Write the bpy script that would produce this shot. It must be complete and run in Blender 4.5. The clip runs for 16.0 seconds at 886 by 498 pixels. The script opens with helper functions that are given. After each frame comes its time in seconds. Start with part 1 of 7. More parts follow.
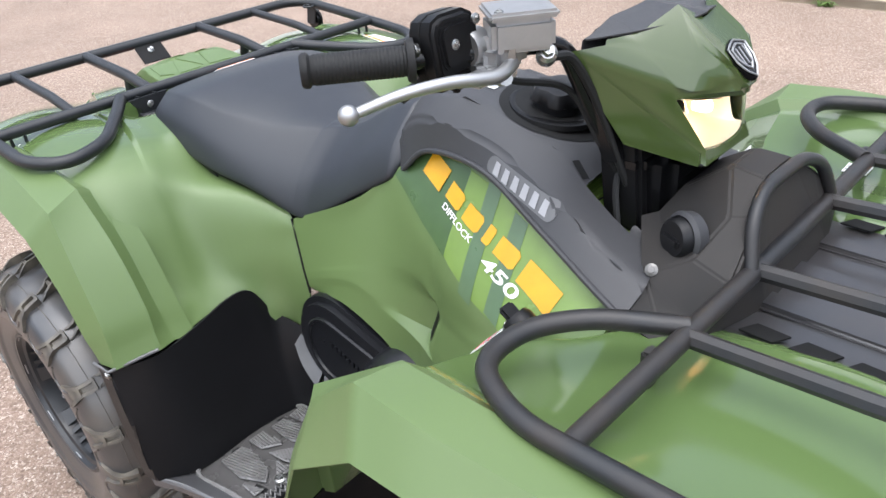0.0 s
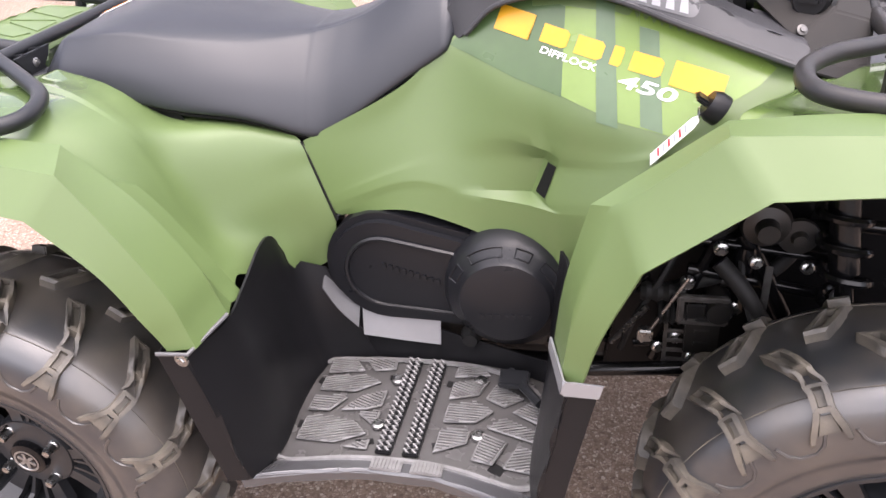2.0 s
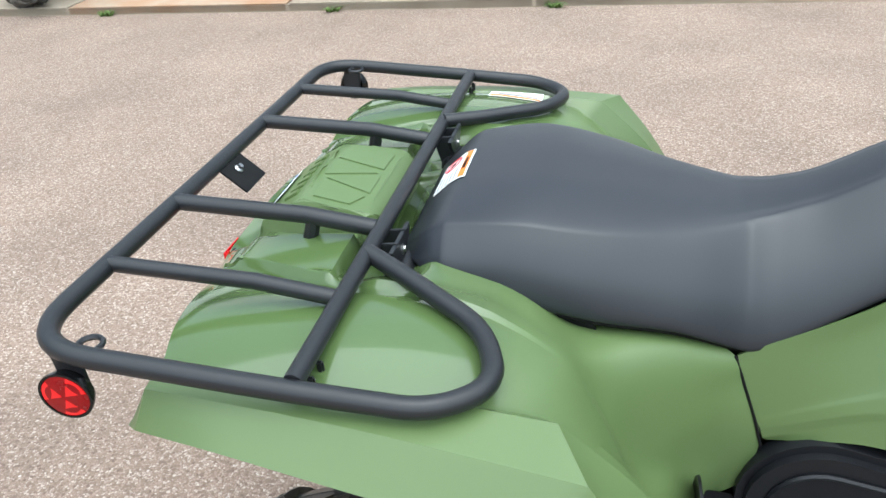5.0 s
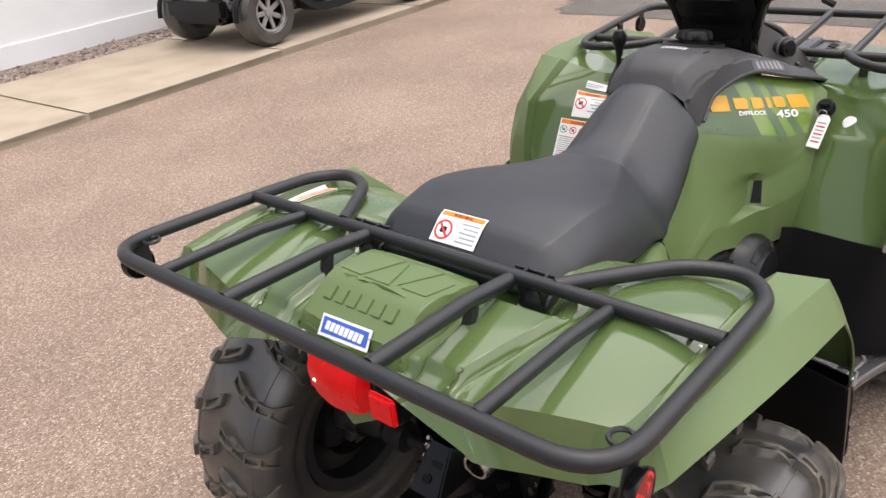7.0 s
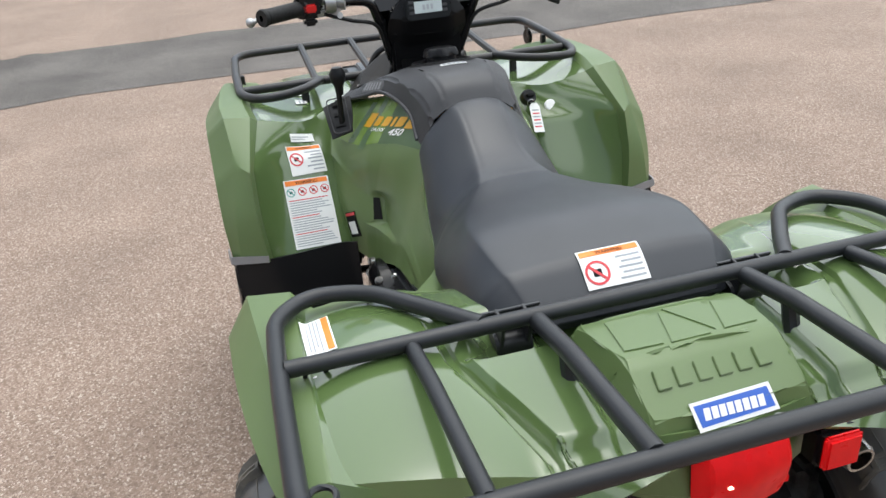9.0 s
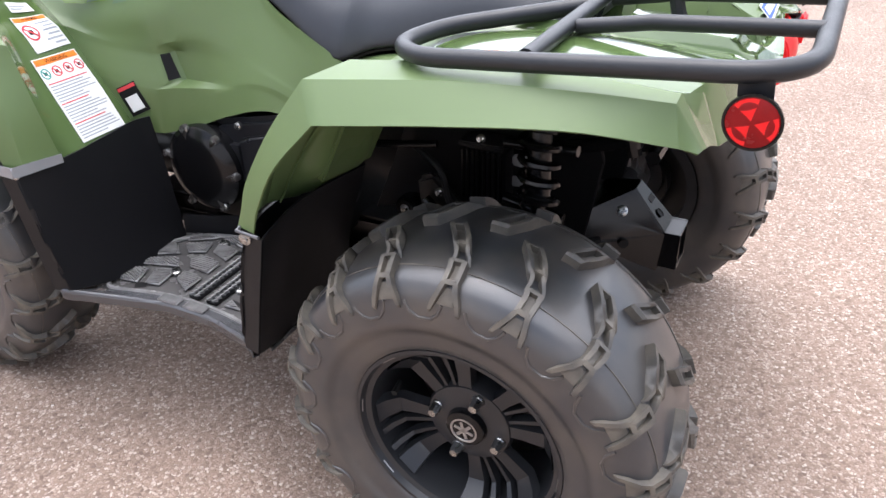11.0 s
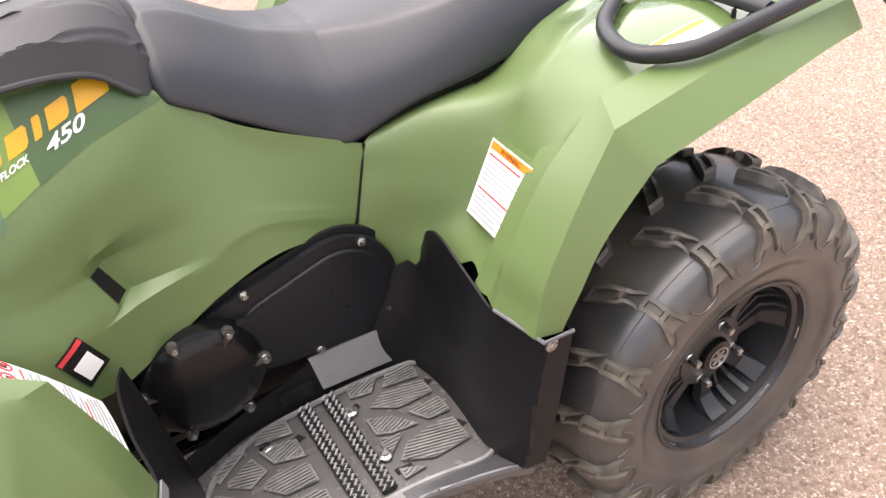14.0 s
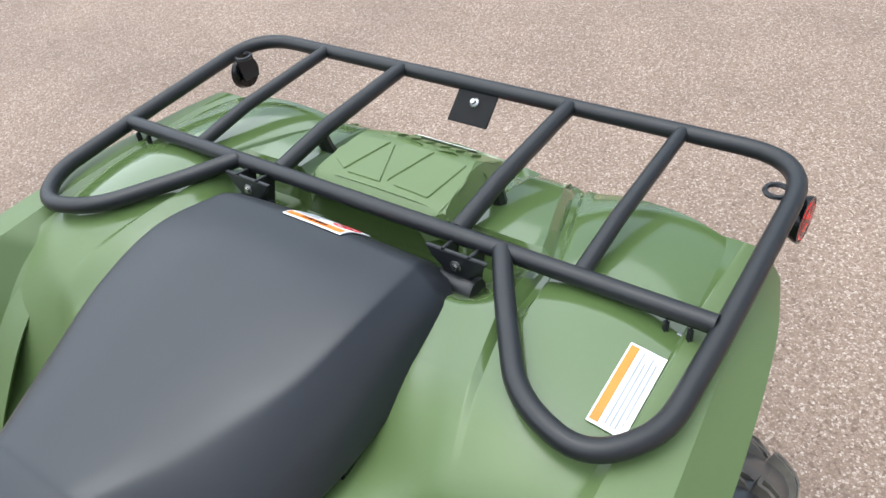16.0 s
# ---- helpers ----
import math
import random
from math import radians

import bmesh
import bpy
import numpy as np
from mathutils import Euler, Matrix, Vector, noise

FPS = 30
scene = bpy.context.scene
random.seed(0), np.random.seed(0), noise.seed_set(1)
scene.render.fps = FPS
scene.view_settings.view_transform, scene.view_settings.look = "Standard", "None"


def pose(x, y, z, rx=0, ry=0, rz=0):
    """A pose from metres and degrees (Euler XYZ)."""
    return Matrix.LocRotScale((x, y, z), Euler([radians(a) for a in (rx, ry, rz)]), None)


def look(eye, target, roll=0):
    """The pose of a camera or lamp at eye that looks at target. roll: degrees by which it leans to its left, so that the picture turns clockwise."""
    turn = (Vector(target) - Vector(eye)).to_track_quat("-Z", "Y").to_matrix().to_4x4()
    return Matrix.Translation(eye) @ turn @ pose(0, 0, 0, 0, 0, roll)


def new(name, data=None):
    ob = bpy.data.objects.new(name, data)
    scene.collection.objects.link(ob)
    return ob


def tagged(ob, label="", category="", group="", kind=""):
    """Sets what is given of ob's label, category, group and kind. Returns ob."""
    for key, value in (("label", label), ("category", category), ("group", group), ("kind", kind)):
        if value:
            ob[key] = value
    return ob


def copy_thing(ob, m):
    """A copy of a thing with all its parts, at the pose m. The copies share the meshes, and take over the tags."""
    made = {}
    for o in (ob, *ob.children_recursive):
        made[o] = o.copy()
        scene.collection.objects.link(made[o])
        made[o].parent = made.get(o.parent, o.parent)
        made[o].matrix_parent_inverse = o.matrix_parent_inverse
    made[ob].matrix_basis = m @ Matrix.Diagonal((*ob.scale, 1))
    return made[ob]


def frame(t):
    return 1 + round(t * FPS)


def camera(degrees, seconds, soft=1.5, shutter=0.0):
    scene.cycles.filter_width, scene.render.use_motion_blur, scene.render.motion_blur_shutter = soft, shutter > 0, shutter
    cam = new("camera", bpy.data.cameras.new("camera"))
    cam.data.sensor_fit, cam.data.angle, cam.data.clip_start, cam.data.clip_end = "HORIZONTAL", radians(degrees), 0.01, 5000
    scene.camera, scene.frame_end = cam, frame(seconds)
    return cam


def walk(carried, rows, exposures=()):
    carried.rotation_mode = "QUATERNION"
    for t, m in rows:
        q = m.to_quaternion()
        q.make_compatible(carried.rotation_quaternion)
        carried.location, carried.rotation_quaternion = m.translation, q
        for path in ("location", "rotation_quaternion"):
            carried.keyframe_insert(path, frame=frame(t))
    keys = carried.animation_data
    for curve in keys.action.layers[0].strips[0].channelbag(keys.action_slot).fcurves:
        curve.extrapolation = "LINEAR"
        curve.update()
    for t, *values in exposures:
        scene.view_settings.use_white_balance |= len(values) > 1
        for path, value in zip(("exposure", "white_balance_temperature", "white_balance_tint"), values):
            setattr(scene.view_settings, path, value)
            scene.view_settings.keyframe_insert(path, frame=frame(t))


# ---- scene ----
cam = camera(59.8, 16.0)
EXPO = [(0, 1.48, 6050, 10), (0.5, 1.54, 6050, 12), (1, 1.48, 6050, 14), (1.5, 1.71, 6200, 17), (2.5, 2.12, 6750, 24), (3.5, 1.91, 6250, 8), (5, 1.36, 5800, 1), (7.5, 1.02, 6850, 15), (8.5, 0.96, 6150, 5), (9, 1.0, 6200, 6), (9.5, 1.24, 6180, 11), (10, 1.36, 6150, 16), (12.5, 2.42, 5950, 10), (13.5, 2.24, 6550, 17), (14, 2.0, 6850, 17), (15, 1.33, 5950, 8), (16, 1.15, 5950, 5)]
PATH = [
    (0, (0.892, -0.86, 1.388), (-0.34, 0.34, 0.367), -4.6),
    (0.5, (0.689, -1.057, 1.366), (-0.169, 0.473, 0.405), -4.3),
    (1, (0.526, -1.159, 1.34), (-0.122, 0.511, 0.45), -4.8),
    (1.5, (0.369, -1.198, 1.272), (-0.203, 0.468, 0.325), -6.1),
    (2, (0.296, -1.255, 1.215), (-0.141, 0.393, 0.17), -5.2),
    (2.5, (0.224, -1.329, 1.188), (-0.178, 0.311, 0.116), -2.0),
    (3, (0.164, -1.381, 1.175), (-0.384, 0.221, 0.11), 0.3),
    (3.5, (0.134, -1.376, 1.205), (-0.562, 0.187, 0.17), -0.2),
    (3.8, (0.081, -1.329, 1.241), (-0.665, 0.22, 0.218), -1.7),
    (4, (0.029, -1.267, 1.26), (-0.746, 0.274, 0.248), -2.9),
    (4.1, (-0.039, -1.26, 1.253), (-0.768, 0.325, 0.274), -1.7),
    (4.5, (-0.139, -1.084, 1.36), (-0.878, 0.468, 0.336), -4.2),
    (5, (-0.379, -1.023, 1.39), (-0.815, 0.635, 0.361), -4.1),
    (5.2, (-0.522, -1.03, 1.404), (-0.752, 0.672, 0.379), -4.7),
    (7.3, (-1.551, -0.613, 1.486), (-0.068, 0.409, 0.615), -6.6),
    (7.5, (-1.568, -0.484, 1.503), (0.02, 0.376, 0.644), -6.4),
    (8, (-1.607, -0.17, 1.498), (0.152, 0.202, 0.621), -4.2),
    (8.5, (-1.645, 0.162, 1.487), (0.152, 0.104, 0.61), -3.6),
    (9, (-1.489, 0.466, 1.421), (0.241, 0.04, 0.513), -4.7),
    (9.5, (-1.39, 0.718, 1.358), (0.176, -0.083, 0.406), -3.5),
    (10, (-1.344, 1.006, 1.307), (-0.024, -0.11, 0.301), -3.3),
    (10.2, (-1.3, 1.071, 1.269), (-0.085, -0.147, 0.249), -3.0),
    (12.3, (-0.38, 1.527, 1.119), (-0.126, -0.153, 0.064), -4.6),
    (12.5, (-0.284, 1.481, 1.14), (-0.106, -0.192, 0.057), -5.3),
    (13, (-0.078, 1.39, 1.157), (-0.227, -0.257, 0.032), -4.2),
    (13.5, (0.111, 1.295, 1.232), (-0.426, -0.254, 0.087), -4.2),
    (14, (0.171, 1.117, 1.294), (-0.565, -0.284, 0.07), -6.7),
    (14.5, (0.16, 0.946, 1.351), (-0.791, -0.308, 0.117), -8.2),
    (14.6, (0.168, 0.902, 1.367), (-0.846, -0.313, 0.145), -6.7),
    (15, (0.129, 0.761, 1.439), (-0.982, -0.321, 0.175), -7.7),
    (15.5, (0.05, 0.635, 1.457), (-1.17, -0.341, 0.208), -7.5),
    (16, (-0.098, 0.612, 1.452), (-1.318, -0.371, 0.208), -6.7),
]
walk(cam, [(t, look(eye, target, roll)) for t, eye, target, roll in PATH], EXPO)

# ---- world and light: a bright, thinly overcast sky ----
world = bpy.data.worlds.new("sky")
scene.world = world
world.use_nodes = True
wn = world.node_tree.nodes
sky = wn.new("ShaderNodeTexSky")
sky.sky_type, sky.sun_disc = "NISHITA", False
sky.sun_elevation, sky.sun_rotation = radians(79), radians(135)
sky.air_density, sky.dust_density = 1.0, 4.0
pale = wn.new("ShaderNodeHueSaturation")
pale.inputs["Saturation"].default_value, pale.inputs["Value"].default_value = 0.5, 1.0
world.node_tree.links.new(sky.outputs[0], pale.inputs["Color"])
world.node_tree.links.new(pale.outputs[0], wn["Background"].inputs["Color"])
wn["Background"].inputs["Strength"].default_value = 0.105
sun = new("sun", bpy.data.lights.new("sun", "SUN"))
sun.data.energy, sun.data.angle, sun.data.color = 1.75, radians(118), (1.0, 0.98, 0.95)
sun.matrix_world = look((1.2, -2.8, 8.5), (0, 0, 0))


# ---- materials ----
def material(name, colour, rough=0.5, metal=0.0, second=None, size=30.0, amount=0.5, grain=400.0, bump=0.0, rough_var=0.08,
             coat=0.0, emit=0.0, island=0.0, spec=0.5):
    """A surface with variation at two scales: broad blotches between two colours, and fine grain in colour, gloss and relief."""
    m = bpy.data.materials.new(name)
    m.use_nodes = True
    n, l = m.node_tree.nodes, m.node_tree.links
    b = n["Principled BSDF"]
    b.inputs["Metallic"].default_value = metal
    b.inputs["Coat Weight"].default_value = coat
    b.inputs["Coat Roughness"].default_value = 0.08
    b.inputs["Specular IOR Level"].default_value = spec
    co = n.new("ShaderNodeTexCoord")
    broad, fine = n.new("ShaderNodeTexNoise"), n.new("ShaderNodeTexNoise")
    broad.inputs["Scale"].default_value, broad.inputs["Detail"].default_value = size, 5.0
    fine.inputs["Scale"].default_value, fine.inputs["Detail"].default_value = grain, 3.0
    for t in (broad, fine):
        l.new(co.outputs["Object"], t.inputs["Vector"])
    mix = n.new("ShaderNodeMix")
    mix.data_type = "RGBA"
    mix.inputs["A"].default_value = (*colour, 1)
    mix.inputs["B"].default_value = (*(second or [c * 0.8 for c in colour]), 1)
    ramp = n.new("ShaderNodeMapRange")
    ramp.inputs["From Min"].default_value, ramp.inputs["From Max"].default_value = 0.38, 0.68
    ramp.inputs["To Max"].default_value = amount
    l.new(broad.outputs["Fac"], ramp.inputs["Value"])
    l.new(ramp.outputs[0], mix.inputs["Factor"])
    l.new(mix.outputs["Result"], b.inputs["Base Color"])
    rr = n.new("ShaderNodeMapRange")
    rr.inputs["To Min"].default_value, rr.inputs["To Max"].default_value = max(rough - rough_var, 0.02), rough + rough_var
    l.new(broad.outputs["Fac"], rr.inputs["Value"])
    l.new(rr.outputs[0], b.inputs["Roughness"])
    if bump:
        bp = n.new("ShaderNodeBump")
        bp.inputs["Strength"].default_value, bp.inputs["Distance"].default_value = bump, 0.001
        l.new(fine.outputs["Fac"], bp.inputs["Height"])
        l.new(bp.outputs[0], b.inputs["Normal"])
    if emit:
        b.inputs["Emission Color"].default_value = (*colour, 1)
        b.inputs["Emission Strength"].default_value = emit
    return m


green = material("olive_green_satin_plastic", (0.099, 0.147, 0.052), 0.36, size=7, amount=0.35, grain=1400, bump=0.05, second=(0.089, 0.135, 0.046))
green_gloss = material("olive_green_gloss_plastic", (0.044, 0.066, 0.018), 0.14, size=7, amount=0.35, rough_var=0.03, coat=0.5, spec=0.4, second=(0.040, 0.060, 0.016))
green_gloss.node_tree.nodes["Principled BSDF"].inputs["Coat IOR"].default_value = 1.5
green_gloss.node_tree.nodes["Principled BSDF"].inputs["Coat Roughness"].default_value = 0.03


def two_finish(name):
    """One moulding with a satin and a polished area, parted along a line that the mesh carries as the attribute 'finish'."""
    m = material(name, (0.099, 0.147, 0.052), 0.42, size=7, amount=0.35, grain=1400, bump=0.05, second=(0.089, 0.135, 0.046))
    n, l = m.node_tree.nodes, m.node_tree.links
    satin, polished = n["Principled BSDF"], n.new("ShaderNodeBsdfPrincipled")
    polished.inputs["Base Color"].default_value = (0.082, 0.127, 0.043, 1)
    polished.inputs["Roughness"].default_value = 0.12
    polished.inputs["Coat Weight"].default_value, polished.inputs["Coat IOR"].default_value = 0.65, 1.42
    polished.inputs["Coat Roughness"].default_value = 0.03
    line_at, edge, mix = n.new("ShaderNodeAttribute"), n.new("ShaderNodeMapRange"), n.new("ShaderNodeMixShader")
    line_at.attribute_name = "finish"
    edge.inputs["From Min"].default_value, edge.inputs["From Max"].default_value = -0.001, 0.001
    l.new(line_at.outputs["Fac"], edge.inputs["Value"])
    l.new(edge.outputs[0], mix.inputs["Fac"])
    l.new(satin.outputs[0], mix.inputs[1])
    l.new(polished.outputs[0], mix.inputs[2])
    l.new(mix.outputs[0], n["Material Output"].inputs["Surface"])
    return m


green_two = two_finish("olive_green_satin_and_gloss_plastic")
decal_dark = material("dark_green_film", (0.055, 0.1, 0.035), 0.3)
decal_lime = material("lime_green_film", (0.155, 0.24, 0.052), 0.25)
decal_grey = material("grey_green_film", (0.085, 0.14, 0.07), 0.3)
yellow = material("yellow_film", (0.62, 0.32, 0.01), 0.35)
white = material("white_sticker_film", (0.78, 0.78, 0.76), 0.4, size=60, amount=0.15)
orange = material("orange_print", (0.85, 0.22, 0.02), 0.45)
print_grey = material("grey_print", (0.33, 0.35, 0.37), 0.5)
plate_grey = material("dark_grey_plate", (0.10, 0.10, 0.104), 0.45)
pale_print = material("pale_grey_print", (0.30, 0.30, 0.31), 0.5)
print_red = material("red_print", (0.6, 0.04, 0.05), 0.45)
print_teal = material("teal_print", (0.04, 0.3, 0.25), 0.45)
print_blue = material("blue_print", (0.04, 0.12, 0.5), 0.4)
print_black = material("black_print", (0.006, 0.006, 0.006), 0.6, spec=0.2)
vinyl = material("black_seat_vinyl", (0.0135, 0.0155, 0.0205), 0.42, size=9, amount=0.3, grain=1400, bump=0.1, spec=0.6)
plastic = material("black_moulded_plastic", (0.0085, 0.0085, 0.0095), 0.34, size=14, amount=0.4, grain=1100, bump=0.1, spec=0.22)
cover_black = material("black_cover_plastic", (0.011, 0.0115, 0.0135), 0.3, size=14, amount=0.4, grain=1100, bump=0.1, spec=0.3)
deck_black = material("worn_grey_black_deck_plastic", (0.03, 0.029, 0.031), 0.3, size=9, amount=0.5, second=(0.042, 0.037, 0.034), grain=700, bump=0.12, spec=0.8, coat=0.25)
cowl_black = material("dusty_black_plastic", (0.020, 0.0190, 0.0185), 0.5, size=9, amount=0.6, second=(0.036, 0.031, 0.027), grain=700, bump=0.15, spec=0.18)
plastic_grey = material("charcoal_textured_plastic", (0.032, 0.032, 0.035), 0.5, size=12, amount=0.4, grain=1500, bump=0.2)
floor_grey = material("worn_grey_floor_plastic", (0.17, 0.167, 0.165), 0.24, size=40, amount=0.6, second=(0.09, 0.086, 0.082), grain=600, bump=0.15, spec=0.7)
floor_dark = material("grey_floor_moulding", (0.075, 0.072, 0.07), 0.26, size=30, amount=0.5, grain=900, bump=0.15, spec=0.7)
lip_grey = material("scuffed_charcoal_step_edge", (0.06, 0.06, 0.063), 0.24, size=30, amount=0.5, grain=900, bump=0.15, spec=0.9)
pod_black = material("deep_black_plastic", (0.006, 0.006, 0.0065), 0.35, size=14, amount=0.4, grain=1100, bump=0.08, spec=0.16)
powder = material("black_powder_coated_steel", (0.013, 0.014, 0.016), 0.38, size=25, amount=0.35, grain=1300, bump=0.15, spec=0.45)
rack_worn = material("worn_black_rack_coating", (0.013, 0.014, 0.016), 0.4, size=14, amount=0.8, second=(0.026, 0.021, 0.018), grain=900, bump=0.2, spec=0.42)
gloss_black = material("gloss_black_paint", (0.004, 0.004, 0.0045), 0.2, size=20, amount=0.3, spec=0.32)
rubber = material("tyre_rubber", (0.024, 0.025, 0.028), 0.38, second=(0.075, 0.064, 0.052), size=9, amount=0.75, grain=500, bump=0.1, spec=0.8, coat=0.25)
lug_rubber = material("dusty_tread_rubber", (0.050, 0.046, 0.040), 0.55, second=(0.15, 0.130, 0.100), size=24, amount=0.75, grain=260, bump=0.4, spec=0.65)
rim_black = material("satin_black_wheel_paint", (0.016, 0.017, 0.019), 0.36, size=18, amount=0.3, coat=0.1, spec=0.45)
steel = material("bright_zinc_steel", (0.4, 0.4, 0.39), 0.28, metal=1.0, size=60, amount=0.5)
alloy = material("cast_alloy", (0.42, 0.42, 0.42), 0.44, metal=1.0, size=50, amount=0.4, grain=700, bump=0.2)
dark_alloy = material("grimy_cast_alloy", (0.16, 0.155, 0.15), 0.4, metal=0.8, size=40, amount=0.7, second=(0.05, 0.045, 0.04), grain=600, bump=0.25)
grey_plate = material("grey_heat_guard", (0.26, 0.26, 0.268), 0.38, metal=0.4, size=30, amount=0.3)
rust_steel = material("heat_stained_exhaust_steel", (0.24, 0.18, 0.135), 0.45, metal=0.8, second=(0.12, 0.08, 0.06), size=25, amount=0.8)
red_lens = material("red_lens", (0.22, 0.002, 0.004), 0.25, size=70, amount=0.5, second=(0.16, 0.001, 0.002), spec=0.3)
red_wedge = material("painted_glint_red_lens", (0.78, 0.010, 0.012), 0.2, size=90, amount=0.4, spec=0.4)
lit_red = material("lit_red_lens", (0.6, 0.004, 0.006), 0.3, emit=0.08, spec=0.2, size=60, amount=0.4, second=(0.4, 0.003, 0.004))
lamp_lens = material("clear_headlamp_lens", (1.0, 0.97, 0.92), 0.05, size=40, amount=0.1)
lamp_lens.node_tree.nodes["Principled BSDF"].inputs["Transmission Weight"].default_value = 1.0
lamp_lens.node_tree.nodes["Principled BSDF"].inputs["IOR"].default_value = 1.05
lamp_bowl = material("warm_silvered_reflector", (0.9, 0.78, 0.6), 0.45, metal=0.6, size=40, amount=0.3)
lamp_bulb = material("lit_headlamp_bulb", (1.0, 0.68, 0.36), 0.2, emit=3.6)
bulb = material("bulb_glow", (1.0, 0.82, 0.6), 0.2, emit=2.0)
screen_grey = material("lcd_screen", (0.5, 0.56, 0.56), 0.2, coat=0.5)
red_button = material("red_button", (0.6, 0.01, 0.01), 0.3)
green_button = material("green_button", (0.0, 0.22, 0.12), 0.3)
black_rubber = material("black_grip_rubber", (0.012, 0.012, 0.012), 0.55, grain=700, bump=0.4, spec=0.25)
dark_iron = material("grimy_black_chassis_steel", (0.007, 0.007, 0.007), 0.36, second=(0.025, 0.022, 0.019), size=22, amount=0.6, grain=500, bump=0.3)
leaf = material("weed_leaf", (0.1, 0.16, 0.03), 0.6)


def asphalt(name, tones, gap, scale, patchy=0.35, rough=0.85):
    """Chip-sealed surface: rounded stone chips of several tones in a darker binder, with wide faint stains."""
    m = bpy.data.materials.new(name)
    m.use_nodes = True
    n, l = m.node_tree.nodes, m.node_tree.links
    b = n["Principled BSDF"]
    b.inputs["Roughness"].default_value = rough
    b.inputs["Specular IOR Level"].default_value = 0.3
    co = n.new("ShaderNodeTexCoord")
    warp = n.new("ShaderNodeTexNoise")
    warp.inputs["Scale"].default_value = scale * 0.7
    add = n.new("ShaderNodeMix")
    add.data_type, add.blend_type = "RGBA", "LINEAR_LIGHT"
    add.inputs["Factor"].default_value = 0.5 / scale
    l.new(co.outputs["Object"], warp.inputs["Vector"])
    l.new(co.outputs["Object"], add.inputs["A"])
    l.new(warp.outputs["Color"], add.inputs["B"])
    cell, edge = n.new("ShaderNodeTexVoronoi"), n.new("ShaderNodeTexVoronoi")
    edge.feature = "DISTANCE_TO_EDGE"
    for v in (cell, edge):
        v.inputs["Scale"].default_value = scale
        l.new(add.outputs["Result"], v.inputs["Vector"])
    sep = n.new("ShaderNodeSeparateColor")
    l.new(cell.outputs["Color"], sep.inputs[0])
    ramp = n.new("ShaderNodeValToRGB")
    ramp.color_ramp.interpolation = "LINEAR"
    while len(ramp.color_ramp.elements) < len(tones):
        ramp.color_ramp.elements.new(0.5)
    for k, c in enumerate(tones):
        ramp.color_ramp.elements[k].position = k / (len(tones) - 1)
        ramp.color_ramp.elements[k].color = (*c, 1)
    l.new(sep.outputs[0], ramp.inputs[0])
    er = n.new("ShaderNodeMapRange")
    er.inputs["From Max"].default_value = 0.14
    l.new(edge.outputs["Distance"], er.inputs["Value"])
    mixe = n.new("ShaderNodeMix")
    mixe.data_type = "RGBA"
    mixe.inputs["A"].default_value = (*gap, 1)
    l.new(er.outputs[0], mixe.inputs["Factor"])
    l.new(ramp.outputs[0], mixe.inputs["B"])
    stain = n.new("ShaderNodeTexNoise")
    stain.inputs["Scale"].default_value, stain.inputs["Detail"].default_value = 1.3, 6.0
    l.new(co.outputs["Object"], stain.inputs["Vector"])
    sr = n.new("ShaderNodeMapRange")
    sr.inputs["From Min"].default_value, sr.inputs["From Max"].default_value = 0.35, 0.7
    sr.inputs["To Min"].default_value, sr.inputs["To Max"].default_value = 1.0, 1.0 - patchy
    l.new(stain.outputs["Fac"], sr.inputs["Value"])
    tone = n.new("ShaderNodeMix")
    tone.data_type, tone.blend_type = "RGBA", "MULTIPLY"
    tone.inputs["Factor"].default_value = 1.0
    l.new(mixe.outputs["Result"], tone.inputs["A"])
    l.new(sr.outputs[0], tone.inputs["B"])
    l.new(tone.outputs["Result"], b.inputs["Base Color"])
    bp = n.new("ShaderNodeBump")
    bp.inputs["Strength"].default_value, bp.inputs["Distance"].default_value = 0.55, 0.003
    l.new(er.outputs[0], bp.inputs["Height"])
    l.new(bp.outputs[0], b.inputs["Normal"])
    return m


lot = asphalt("pink_chip_seal", [(0.175, 0.122, 0.092), (0.285, 0.206, 0.158), (0.33, 0.243, 0.190), (0.375, 0.286, 0.227), (0.54, 0.45, 0.375)], (0.20, 0.143, 0.109), 150, 0.22)
patch_mat = asphalt("grey_asphalt_patch", [(0.115, 0.104, 0.094), (0.165, 0.149, 0.135), (0.225, 0.203, 0.183)], (0.08, 0.073, 0.067), 160, 0.4)
gravel_mat = asphalt("gravel_bed", [(0.2, 0.15, 0.12), (0.34, 0.27, 0.23), (0.45, 0.38, 0.34)], (0.08, 0.06, 0.05), 26, 0.3)
concrete = material("weathered_concrete", (0.37, 0.31, 0.235), 0.85, second=(0.28, 0.225, 0.165), size=2.5, amount=0.8, grain=160, bump=0.4)
rust_stain = material("rust_stained_concrete", (0.36, 0.21, 0.12), 0.85, second=(0.38, 0.3, 0.22), size=4, amount=0.9, grain=160, bump=0.4)
wall_white = material("white_painted_wall", (0.72, 0.73, 0.74), 0.7, second=(0.62, 0.63, 0.64), size=1.5, amount=0.6, grain=120, bump=0.2)
cart_white = material("silver_white_body_enamel", (0.5, 0.51, 0.53), 0.25, coat=0.4, size=3, amount=0.3)
cart_red = material("maroon_body_enamel", (0.13, 0.012, 0.02), 0.2, coat=0.4, size=3, amount=0.3)


